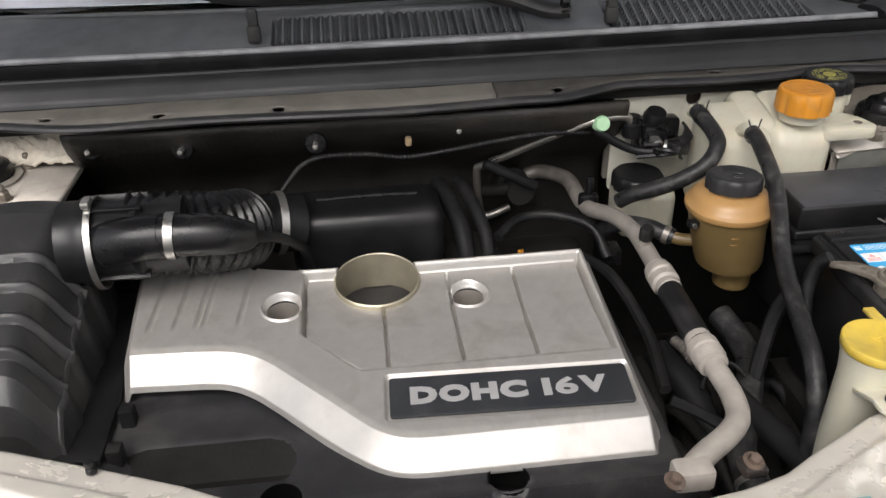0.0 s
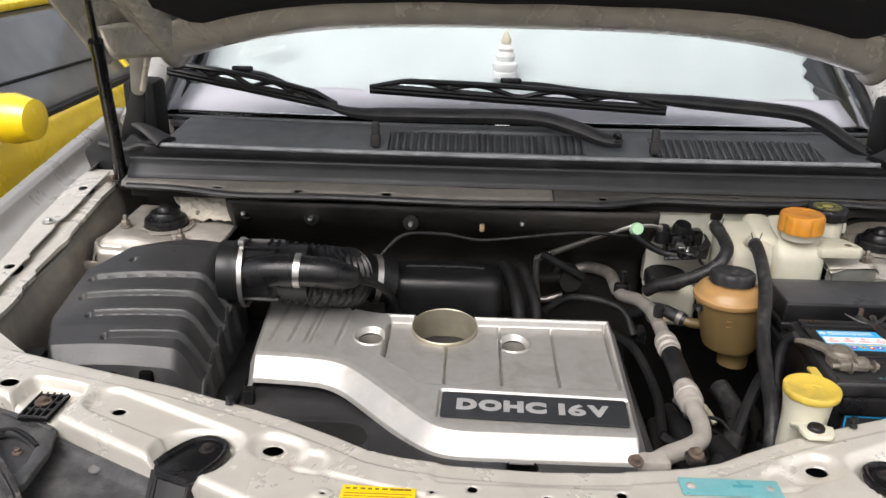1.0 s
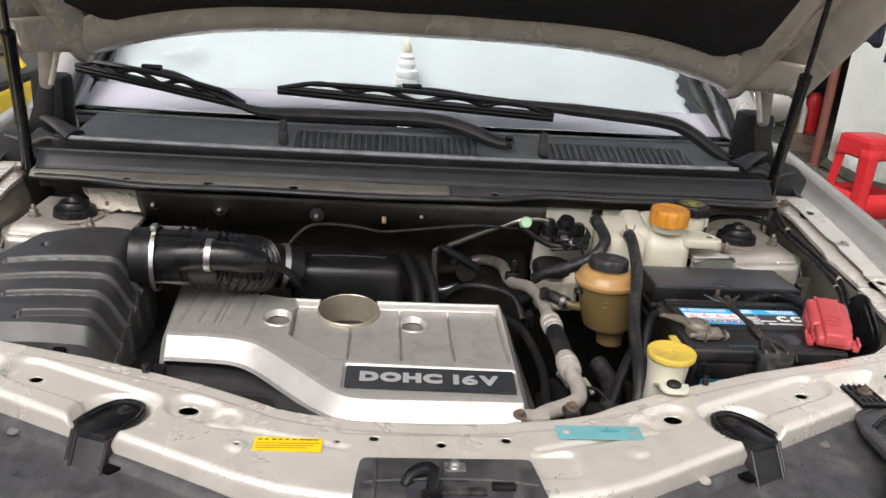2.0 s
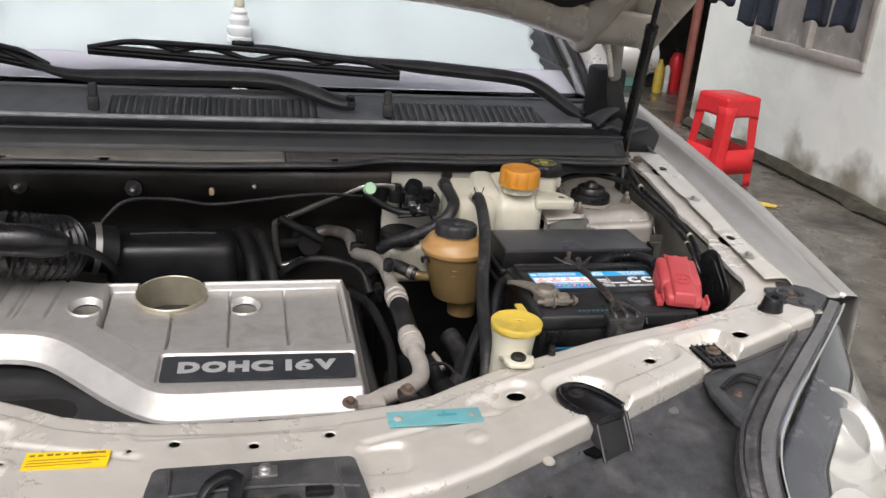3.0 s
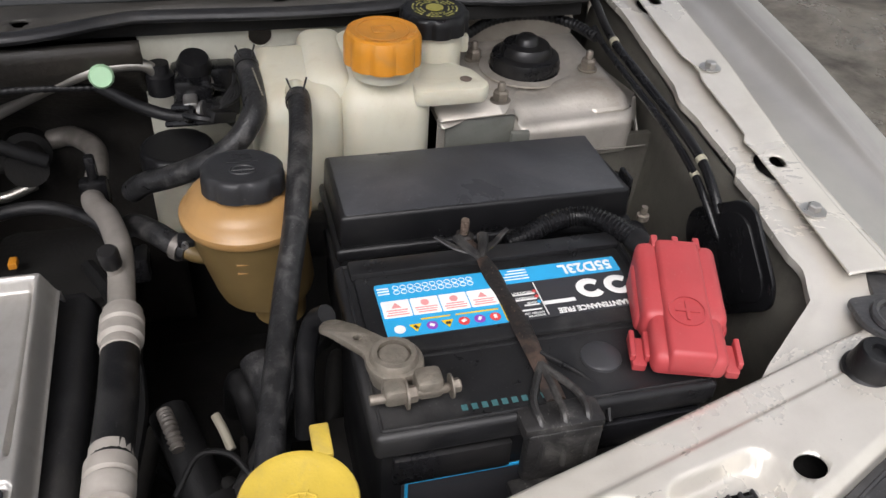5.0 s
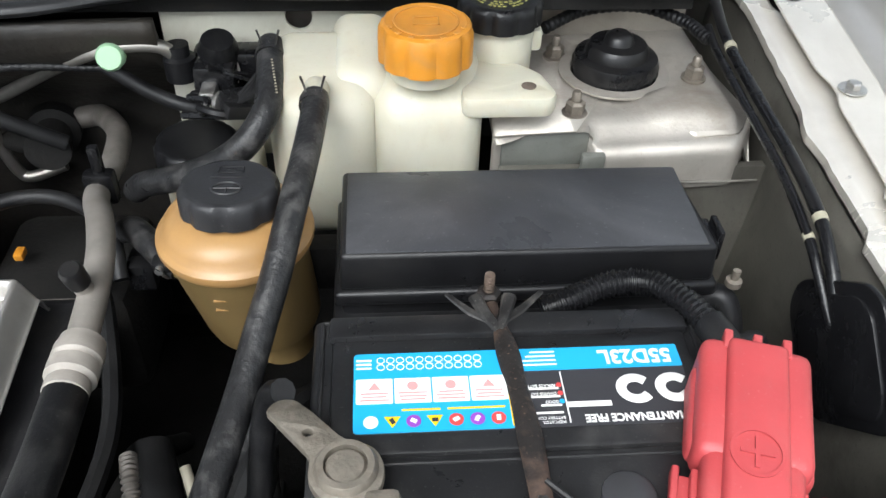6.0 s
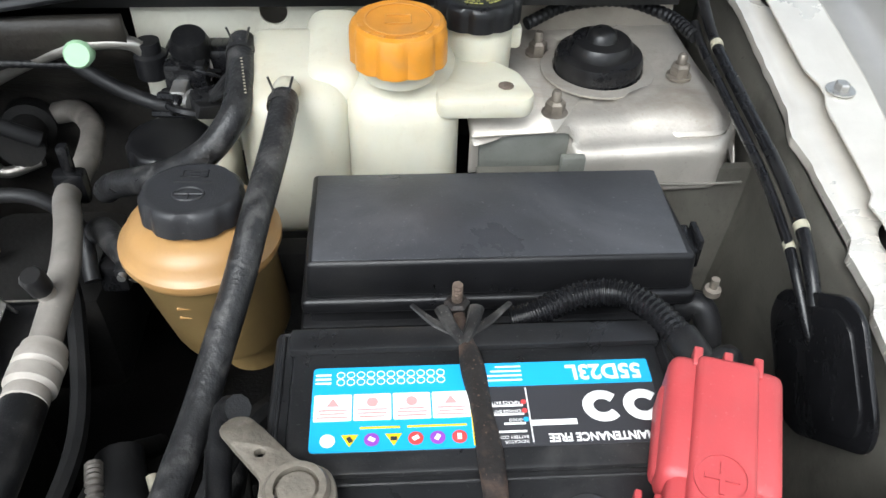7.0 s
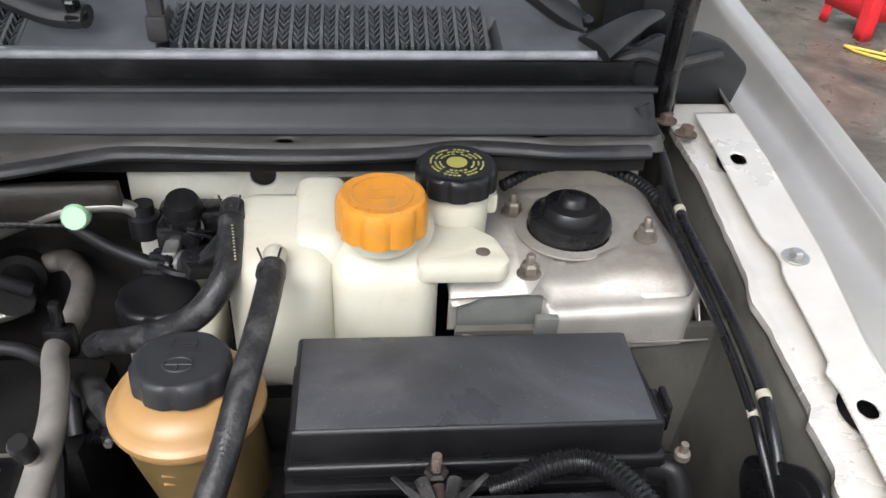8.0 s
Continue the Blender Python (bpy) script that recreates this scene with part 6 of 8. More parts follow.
# ---------- power steering reservoir ----------
ps = thing("steering_fluid_reservoir", (0.331, 0.520, 0.76), "amber plastic fluid reservoir with a black ribbed cap", "fluid reservoir", shift=(0, -0.012, 0.009))
part("upper_body", lathe([(0.0, 0.0), (0.050, 0.0), (0.0545, 0.002), (0.0562, 0.006), (0.0560, 0.010), (0.0535, 0.0125), (0.0520, 0.0135), (0.0500, 0.019), (0.0450, 0.025), (0.0370, 0.029), (0.031, 0.031), (0.030, 0.036), (0, 0.036)], (0.331, 0.520, 0.875), seg=48), "tan", ps, "amber shoulder")
bm = lathe([(0.0, -0.082), (0.036, -0.082), (0.0415, -0.079), (0.0445, -0.070), (0.0488, -0.020), (0.0510, 0.002), (0, 0.002)], (0.331, 0.520, 0.875), seg=48)
for v in bm.verts:                           # the bowl leans towards its foot
    v.co.x += 0.011 * smooth(0.875, 0.795, v.co.z)
part("lower_body", bm, "tan_low", ps, "fluid-darkened lower bowl")
part("foot_neck", lathe([(0.0, -0.034), (0.024, -0.034), (0.025, -0.004), (0.027, 0.004), (0, 0.004)], (0.353, 0.522, 0.794), seg=28), "tan_low", ps, "narrow stained foot")
cap = lobed_cap((0.331, 0.518, 0.9065), 0.0350, 0.0195, 8, 0.06, "plastic_dusty", ps, "black ribbed screw cap", axis=(0.02, 0.10, 1))
CAP_TOP = Matrix.Translation((0.3315, 0.5203, 0.9255)) @ Matrix.Rotation(radians(-5.7), 4, "X") @ Matrix.Rotation(radians(1.1), 4, "Y")
bm = tube([(0.010 * math.cos(a), -0.009 + 0.008 * math.sin(a), 0.0004) for a in (radians(30 * k) for k in range(13))], 0.0010, 6, 2)
for a in (0, 180, 270):
    tube([(0.0, -0.009, 0.0004), (0.009 * math.cos(radians(a)), -0.009 + 0.007 * math.sin(radians(a)), 0.0004)], 0.0008, 6, 2, bm)
for x0, x1, y0, y1 in ((-0.009, 0.009, 0.012, 0.0132), (-0.009, 0.009, 0.020, 0.0212), (-0.009, -0.0078, 0.012, 0.021), (0.0078, 0.009, 0.012, 0.021), (-0.003, 0.003, 0.0155, 0.0167), (-0.013, 0.013, 0.0055, 0.0067)):
    box(x0, x1, y0, y1, 0, 0.001, bm=bm)
bm.transform(CAP_TOP)
part("cap_symbol", bm, "plastic_dusty", cap, "raised moulded symbols")
part("spigot", tube([(0.300, 0.535, 0.822), (0.283, 0.545, 0.819), (0.272, 0.552, 0.821)], 0.0085, 14, 5), "tan_low", ps, "stained amber spigot")
part("outlet", tube([(0.276, 0.550, 0.820), (0.262, 0.560, 0.823), (0.246, 0.578, 0.824), (0.225, 0.610, 0.812), (0.205, 0.640, 0.785)], 0.0112, 14, 6), "hose", ps, "short black outlet hose")
part("hose_clamp", lathe([(0.0117, -0.004), (0.0130, -0.004), (0.0130, 0.004), (0.0117, 0.004)], (0.268, 0.555, 0.8215), (-0.75, 0.6, 0.15), 24, ends=False), "alu_dark", ps, "dull hose clamp")
for k in range(2):
    part("level_mark", box(0.318, 0.334, 0.4712 + 0.0012 * k, 0.4740 + 0.0012 * k, 0.858 - 0.010 * k, 0.8590 - 0.010 * k), "tan", ps)
part("side_lug", box(0.272, 0.286, 0.498, 0.510, 0.862, 0.871, 0.002), "rubber", ps, "small black clip lug")
part("lug_pin", lathe([(0.003, 0), (0.003, 0.004), (0, 0.004)], (0.278, 0.498, 0.867), (0, -1, 0), 10), "zinc", ps)
part("bracket", box(0.345, 0.41, 0.54, 0.56, 0.80, 0.845, 0.004), "dark", ps)

# ---------- brake fluid reservoir ----------
mc = thing("brake_fluid_reservoir", (0.537, 0.690, 0.86), "white brake fluid reservoir with a black printed cap", "fluid reservoir")
part("bowl", lathe([(0.0, 0.052), (0.026, 0.052), (0.029, 0.058), (0.030, 0.095), (0.026, 0.104), (0, 0.104)], (0.538, 0.685, 0.865), seg=28), "tank", mc)
part("master_cylinder", lathe([(0.0, 0), (0.021, 0), (0.021, 0.048), (0.024, 0.052), (0, 0.053)], (0.538, 0.685, 0.865), seg=24), "dark", mc, "dark cylinder under the bowl")
cap = lobed_cap((0.538, 0.685, 0.969), 0.0355, 0.0205, 10, 0.06, "plastic", mc, "black ribbed cap with a yellow ring of print")
part("cap_emblem", lathe([(0.009, 0), (0.009, 0.0008), (0, 0.0008)], (0.538, 0.685, 0.9893), seg=24), mat("faded_yellow_emblem", (0.33, 0.30, 0.07), 0.5), cap, "round faded yellow emblem")
bm = bmesh.new()
for ring, n in ((0.0145, 22), (0.0185, 30), (0.0225, 36)):
    for k in range(n):
        a = 2 * math.pi * k / n
        if (k * 7) % 9 < 7:
            box(-0.0014, 0.0014, -0.0008, 0.0008, 0, 0.0006, bm=bm, m=Matrix.Translation((0.538 + ring * math.cos(a), 0.685 + ring * math.sin(a), 0.9893)) @ Matrix.Rotation(a + math.pi / 2, 4, "Z"))
part("cap_print", bm, mat("faded_yellow_print", (0.30, 0.285, 0.09), 0.6), cap, "ring of faded yellow print bars")
part("bowl_lug", box(0.560, 0.575, 0.676, 0.690, 0.942, 0.962, 0.004), "tank", mc)

clutch = thing("clutch_fluid_reservoir", (0.262, 0.665, 0.78), "small milky reservoir with a black ribbed cap deep behind the hoses", "fluid reservoir")
part("bowl", box(0.240, 0.325, 0.650, 0.725, 0.76, 0.836, 0.014, 3), "tank", clutch)
lobed_cap((0.270, 0.680, 0.836), 0.038, 0.022, 8, 0.06, "plastic", clutch, "dusty black cap")

# ---------- air-conditioning line and pipes ----------
ac = thing("air_conditioning_hose", (0.2, 0.4, 0.80), "aluminium and rubber air-conditioning line with crimped ferrules", "pipe", shift=(0.002, 0.0, 0.007))
part("rear_hose", tube([(0.125, 0.80, 0.80), (0.15, 0.79, 0.808), (0.178, 0.745, 0.815), (0.183, 0.695, 0.812)], 0.0115, 14, 8), "alu_dark", ac, "stained rear pipe bend")
part("upper_pipe", tube([(0.183, 0.71, 0.812), (0.182, 0.665, 0.815), (0.186, 0.63, 0.822), (0.203, 0.585, 0.835), (0.215, 0.54, 0.838), (0.219, 0.50, 0.835), (0.221, 0.435, 0.829)], 0.0112, 14, 8), "alu_grey", ac)
part("holder", box(0.172, 0.200, 0.642, 0.658, 0.805, 0.838, 0.005), "gloss", ac, "black pipe holder")
part("holder_clip", box(0.182, 0.192, 0.646, 0.656, 0.836, 0.864, 0.003), "gloss", ac)


def ferrule(at, axis):
    part("ferrule", lathe([(0.011, -0.024), (0.0152, -0.022), (0.0152, -0.014), (0.0142, -0.012), (0.0176, -0.009), (0.0176, 0.002), (0.0150, 0.004), (0.0176, 0.007), (0.0176, 0.016), (0.0160, 0.019), (0.0160, 0.024), (0.012, 0.025)], at, axis, 28),
         "alu", ac, "crimped aluminium ferrule")


ferrule((0.221, 0.430, 0.829), (0, 1, 0))
part("rubber_hose", tube([(0.221, 0.415, 0.828), (0.221, 0.36, 0.827), (0.219, 0.30, 0.827)], 0.0150, 18, 6), "rubber", ac, "black rubber section")
ferrule((0.219, 0.292, 0.827), (0, -1, 0))
part("lower_pipe", tube([(0.219, 0.300, 0.827), (0.2195, 0.255, 0.826), (0.220, 0.225, 0.825), (0.212, 0.190, 0.826), (0.190, 0.165, 0.829), (0.160, 0.142, 0.833), (0.140, 0.125, 0.834)], 0.0118, 16, 8), "alu", ac)
part("valve_stem", lathe([(0.007, 0), (0.007, 0.014), (0.0055, 0.015)], (0.216, 0.494, 0.842), (-0.05, -0.3, 1), 12), "alu", ac)
part("valve_cap", lathe([(0.0085, 0.012), (0.009, 0.028), (0.007, 0.031), (0, 0.031)], (0.216, 0.494, 0.842), (-0.05, -0.3, 1), 12), "gloss", ac, "small black valve cap")
part("flange_block", box(0.118, 0.155, 0.106, 0.130, 0.822, 0.846, 0.005), "alu", ac, "bolted end flange")
for x, y, z in ((0.108, 0.092, 0.860), (0.176, 0.094, 0.872)):
    bolt((x, y, z - 0.003), 0.0055, 0.008, ac, axis=(0.1, -0.2, 1), material="rust")
part("stay", box(0.165, 0.187, 0.084, 0.104, 0.858, 0.868, 0.003), "strap", ac, "rusty steel stay")

pipe = thing("refrigerant_pipe", (0.12, 0.72, 0.80), "bare aluminium pipe with a mint green cap", "pipe")
part("pipe", tube([(0.262, 0.705, 0.925), (0.250, 0.700, 0.938), (0.225, 0.698, 0.940), (0.195, 0.698, 0.934), (0.150, 0.715, 0.910), (0.095, 0.745, 0.872), (0.050, 0.770, 0.842), (0.044, 0.774, 0.832), (0.046, 0.778, 0.79), (0.052, 0.784, 0.752), (0.065, 0.784, 0.745), (0.10, 0.79, 0.755)], 0.0062, 12, 8), "bare_alu", pipe)
part("cap", lathe([(0.0115, -0.008), (0.012, 0.004), (0.010, 0.008), (0, 0.008)], (0.211, 0.690, 0.934), (0.1, -0.9, 0.35), 14), "green", pipe, "mint green valve cap")
part("bushing", lathe([(0.014, 0), (0.014, 0.02), (0.010, 0.022), (0.010, 0.032)], (0.263, 0.706, 0.905), (0, 0, 1), 18), "rubber", pipe, "black rubber bushing")

valve = thing("valve_block", (0.292, 0.70, 0.90), "dark plastic connectors and valve block on the bulkhead", "connector")
part("block", box(0.275, 0.312, 0.685, 0.725, 0.888, 0.925, 0.006), "gloss", valve)
# Added black box that imitates the recess in shade.
part("housing", box(0.272, 0.338, 0.708, 0.736, 0.872, 0.926, 0.006), "gloss", valve, "black box standing in for the shaded recess behind the connectors")
part("stub", lathe([(0.016, 0), (0.018, 0.012), (0.014, 0.022), (0, 0.024)], (0.296, 0.712, 0.920), (0.1, -0.3, 1), 20), "rubber", valve)
part("lever", box(0.283, 0.297, 0.665, 0.69, 0.900, 0.912, 0.003), "zinc", valve, "dull metal lever")
part("plug", box(0.300, 0.336, 0.655, 0.675, 0.896, 0.914, 0.004, m=Matrix.Translation((0.318, 0.665, 0.9)) @ Matrix.Rotation(radians(25), 4, "Z") @ Matrix.Translation((-0.318, -0.665, -0.9))), "gloss", valve)
for k in range(5):
    part("wire", tube([(0.30 + 0.004 * k, 0.67, 0.90), (0.31 + 0.004 * k, 0.655, 0.905 + 0.002 * k), (0.325 + 0.003 * k, 0.665, 0.918), (0.335, 0.68 + 0.004 * k, 0.925)], 0.0022, 6, 6), "rubber", valve)
random.seed(23)
for k in range(7):
    x, y, z = random.uniform(0.268, 0.325), random.uniform(0.655, 0.70), random.uniform(0.888, 0.915)
    part("wire", tube([(x, y, z), (x + random.uniform(-0.02, 0.02), y - 0.012, z + random.uniform(0.0, 0.014)), (x + random.uniform(-0.01, 0.03), y + random.uniform(-0.02, 0.01), z - 0.006), (x + random.uniform(-0.02, 0.03), y + 0.02, z - 0.02)], random.choice((0.0018, 0.0026, 0.0034)), 6, 6), "gloss", valve)
part("clamp_ring", lathe([(0.016, -0.003), (0.0185, -0.003), (0.0185, 0.003), (0.016, 0.003)], (0.296, 0.700, 0.912), (0.3, -0.8, 0.5), 20, ends=False), "alu_dark", valve, "stained clamp ring")
part("connector", box(-0.014, 0.014, -0.007, 0.007, -0.006, 0.006, 0.002, m=Matrix.Translation((0.318, 0.652, 0.903)) @ Matrix.Rotation(radians(35), 4, "Z") @ Matrix.Rotation(radians(20), 4, "Y")), "gloss", valve, "black wiring plug")
part("tie", lathe([(0.0105, -0.002), (0.0115, -0.002), (0.0115, 0.002), (0.0105, 0.002)], (0.303, 0.664, 0.902), (0.8, -0.5, 0.2), 16), "zinc", valve)

loom2 = thing("bulkhead_loom", (0.0, 0.69, 0.90), "thin black wiring loom along the bulkhead", "cable")
part("loom", corrugated([(-0.27, 0.625, 0.85), (-0.235, 0.655, 0.895), (-0.20, 0.670, 0.918), (-0.13, 0.682, 0.915), (-0.07, 0.685, 0.905), (0.0, 0.685, 0.912), (0.06, 0.69, 0.918), (0.13, 0.70, 0.92), (0.20, 0.705, 0.915)], 0.0038, 0.006, 0.06, 10), "rubber", loom2)
part("branch", tube([(0.205, 0.69, 0.925), (0.235, 0.685, 0.905), (0.262, 0.68, 0.894), (0.285, 0.672, 0.893)], 0.0065, 10, 8), "rubber", loom2)
part("clip", box(-0.071, -0.062, 0.678, 0.690, 0.923, 0.936, 0.003), mat("old_tan_clip", (0.30, 0.22, 0.13), 0.6), loom2, "aged tan clip")

evap = thing("heater_pipe", (0.12, 0.76, 0.78), "dark heater pipe joint on the bulkhead", "pipe joint")
part("joint", lathe([(0.026, 0), (0.026, 0.02), (0.018, 0.024), (0.018, 0.05), (0.022, 0.052), (0.022, 0.06), (0, 0.06)], (0.10, 0.80, 0.80), (0.15, -1, 0.1), 20), "dark", evap)
part("pipe_end", tube([(0.055, 0.785, 0.79), (0.075, 0.765, 0.80), (0.095, 0.75, 0.81)], 0.010, 12, 6), "dark", evap)
part("band", tube([(0.05, 0.74, 0.86), (0.09, 0.735, 0.84), (0.13, 0.74, 0.815)], 0.008, 10, 6), "deep_rubber", evap)

low = thing("radiator_hose", (0.26, 0.36, 0.60), "dark coolant hoses running down beside the engine", "hose")
part("hose", tube([(0.325, 0.47, 0.745), (0.335, 0.43, 0.735), (0.33, 0.38, 0.73), (0.29, 0.30, 0.725), (0.265, 0.25, 0.715), (0.262, 0.19, 0.70), (0.26, 0.12, 0.68)], 0.0165, 14, 10), "hose", low)
part("hose", tube([(0.05, 0.62, 0.80), (0.09, 0.66, 0.805), (0.14, 0.665, 0.805), (0.19, 0.63, 0.80), (0.205, 0.59, 0.77)], 0.0070, 12, 8), "rubber", low)
part("hose", tube([(0.24, 0.46, 0.70), (0.26, 0.40, 0.69), (0.275, 0.34, 0.66), (0.28, 0.26, 0.62)], 0.019, 14, 8), "deep_rubber", low)
part("hose", tube([(0.285, 0.33, 0.73), (0.305, 0.25, 0.735), (0.318, 0.18, 0.74), (0.325, 0.11, 0.72)], 0.016, 14, 8), "deep_rubber", low)
clamp((0.263, 0.215, 0.706), (0.05, 1, 0.2), 0.0175, 0.007, low, False)
part("sensor", tube([(0.285, 0.410, 0.745), (0.291, 0.395, 0.740), (0.296, 0.38, 0.732)], 0.0042, 10, 4), mat("pale_sensor_plastic", (0.30, 0.275, 0.215), 0.5), low, "pale plastic sensor")
wires = thing("engine_wiring", (0.25, 0.35, 0.66), "loose dark wires with metal ties between engine and battery", "wiring")
part("spring_sleeve", corrugated([(0.243, 0.418, 0.750), (0.248, 0.400, 0.751), (0.254, 0.378, 0.745)], 0.006, 0.0045, 0.18, 10), "alu_dark", wires, "coiled metal sleeve")
part("wire", tube([(0.25, 0.34, 0.735), (0.27, 0.365, 0.75), (0.295, 0.36, 0.752), (0.31, 0.345, 0.74)], 0.0028, 8, 8), "deep_rubber", wires)
part("wire", tube([(0.195, 0.30, 0.76), (0.225, 0.285, 0.75), (0.25, 0.26, 0.745)], 0.007, 8, 6), "deep_rubber", wires)
part("wire", tube([(0.30, 0.32, 0.70), (0.345, 0.38, 0.79), (0.37, 0.40, 0.82), (0.385, 0.43, 0.80)], 0.009, 8, 8), "deep_rubber", wires)
part("wire", tube([(0.17, 0.62, 0.76), (0.20, 0.55, 0.765), (0.22, 0.45, 0.74), (0.21, 0.35, 0.73)], 0.008, 8, 8), "deep_rubber", wires)
part("connector", box(0.205, 0.23, 0.60, 0.63, 0.745, 0.775, 0.004), "gloss", wires)
part("yellow_clip", box(0.088, 0.097, 0.646, 0.660, 0.745, 0.753, 0.002), "orange", wires, "small orange clip")

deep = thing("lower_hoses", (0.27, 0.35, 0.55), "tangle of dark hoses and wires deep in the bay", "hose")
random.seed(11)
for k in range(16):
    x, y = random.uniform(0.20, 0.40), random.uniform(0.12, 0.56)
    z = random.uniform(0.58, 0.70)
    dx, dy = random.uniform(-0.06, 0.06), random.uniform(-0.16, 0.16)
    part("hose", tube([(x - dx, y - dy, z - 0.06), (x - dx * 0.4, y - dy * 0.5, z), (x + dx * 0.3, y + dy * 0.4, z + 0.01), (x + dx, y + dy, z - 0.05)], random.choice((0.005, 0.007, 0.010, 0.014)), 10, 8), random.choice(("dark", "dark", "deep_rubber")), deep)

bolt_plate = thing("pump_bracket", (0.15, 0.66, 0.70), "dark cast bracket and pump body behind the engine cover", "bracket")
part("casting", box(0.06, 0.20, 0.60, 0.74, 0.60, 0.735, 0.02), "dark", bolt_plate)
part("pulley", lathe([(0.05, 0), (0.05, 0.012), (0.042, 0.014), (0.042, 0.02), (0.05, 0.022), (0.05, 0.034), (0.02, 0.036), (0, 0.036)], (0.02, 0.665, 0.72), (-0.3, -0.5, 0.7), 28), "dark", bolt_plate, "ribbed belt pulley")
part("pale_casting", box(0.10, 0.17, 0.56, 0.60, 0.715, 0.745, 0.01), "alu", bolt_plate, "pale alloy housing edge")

# ---------- cables along the inner wing ----------
cab = thing("wing_cables", (0.735, 0.6, 0.86), "two black cables clipped along the inner wing", "cable")
part("cable", tube([(0.724, 0.755, 0.990), (0.738, 0.738, 0.968), (0.741, 0.685, 0.945), (0.741, 0.60, 0.937), (0.741, 0.52, 0.930), (0.738, 0.466, 0.924), (0.737, 0.43, 0.907), (0.738, 0.406, 0.884), (0.746, 0.398, 0.872)], 0.0048, 12, 8), "gloss", cab)
part("cable", tube([(0.733, 0.715, 0.945), (0.732, 0.68, 0.938), (0.732, 0.60, 0.931), (0.732, 0.52, 0.924), (0.730, 0.460, 0.914), (0.731, 0.430, 0.899), (0.735, 0.408, 0.880), (0.745, 0.400, 0.868)], 0.0037, 12, 8), "gloss", cab)
part("boot", tube([(0.716, 0.760, 1.008), (0.722, 0.754, 0.993), (0.734, 0.748, 0.975)], 0.0095, 12, 4), "rubber", cab, "grey rubber boot")
part("tower_cable", corrugated([(0.590, 0.745, 0.930), (0.63, 0.765, 0.938), (0.68, 0.765, 0.942), (0.715, 0.735, 0.942), (0.730, 0.700, 0.940)], 0.0058, 0.006, 0.07, 10), "rubber", cab)
for x, y, z, r in ((0.7410, 0.677, 0.9445, 0.0052), (0.7382, 0.466, 0.9240, 0.0052), (0.7302, 0.459, 0.9135, 0.0040)):
    part("tape", tube([(x, y + 0.0030, z + 0.0005), (x, y, z), (x - 0.0002, y - 0.0030, z - 0.0006)], r, 12, 3), "tape", cab, "small yellowed tape band")
flap = thing("rubber_flap", (0.74, 0.38, 0.80), "black rubber grommet flap on the inner wing", "grommet")
across = Vector((0.10, -0.735, 0.67)).normalized()
up = Vector((-0.08, 0.67, 0.74)).normalized()
out = across.cross(up).normalized()
up = out.cross(across)
on_wall = Matrix((across, up, out)).transposed().to_4x4()
flap_at = Matrix.Translation((0.740, 0.393, 0.868)) @ on_wall
bm = plate([(-0.050, -0.040), (-0.034, -0.050), (0.040, -0.048), (0.050, -0.030), (0.048, 0.034), (0.036, 0.046), (-0.034, 0.048), (-0.050, 0.030)], 0.005, flap_at, bevel=0.0018, round_to=0.016)
part("flap", bm, "gloss", flap)
bm = plate([(-0.041, -0.032), (-0.028, -0.041), (0.033, -0.040), (0.041, -0.024), (0.039, 0.027), (0.029, 0.038), (-0.028, 0.039), (-0.041, 0.024)], 0.004, flap_at @ Matrix.Translation((0, 0, 0.003 if out.x < 0 else -0.003)), bevel=0.0015, round_to=0.013)
part("inner_panel", bm, "gloss", flap)

# ---------- washer bottle neck ----------
wash = thing("washer_filler_neck", (0.338, 0.19, 0.74), "milky washer filler neck with a yellow flip cap", "filler neck")
part("neck", lathe([(0.0, -0.16), (0.028, -0.16), (0.027, -0.03), (0.029, -0.01), (0.031, 0.0), (0, 0.0)], (0.338, 0.192, 0.902), seg=32), "tank", wash)
bm = plate([(0.312, 0.118), (0.340, 0.116), (0.346, 0.130), (0.352, 0.185), (0.318, 0.185), (0.308, 0.132)], 0.006, Matrix.Translation((0, 0, 0.0)) , bevel=0.0015, round_to=0.01)
for v in bm.verts:
    v.co.z += 0.888 - 0.02 * smooth(0.14, 0.17, v.co.y)
part("tab", bm, "tank", wash, "moulded mounting tab")
part("plug", lathe([(0.010, 0), (0.010, 0.004), (0.008, 0.006), (0.003, 0.005), (0, 0.005)], (0.326, 0.132, 0.890), seg=20), "rubber", wash, "black push plug")
bm = lathe([(0.0325, -0.007), (0.0342, -0.005), (0.0345, 0.0015), (0.0335, 0.0032), (0.029, 0.0036), (0.027, 0.0024), (0.0, 0.003)], (0.340, 0.191, 0.9105), seg=40)
box(0.352, 0.364, 0.218, 0.243, 0.909, 0.9135, 0.0015, bm=bm)
cap = part("cap", bm, "yellow", wash, "yellow flip cap with a finger tab")
bm = tube([(0.340 + 0.012 * math.cos(a), 0.187 + 0.008 * math.sin(a), 0.9138) for a in (radians(15 * k) for k in range(2, 11))], 0.0008, 6, 2)
for k in (-1, 0, 1):
    tube([(0.340, 0.185, 0.9138), (0.340 + 0.006 * k, 0.196, 0.9138)], 0.0007, 6, 2, bm)
part("cap_symbol", bm, "yellow", cap)

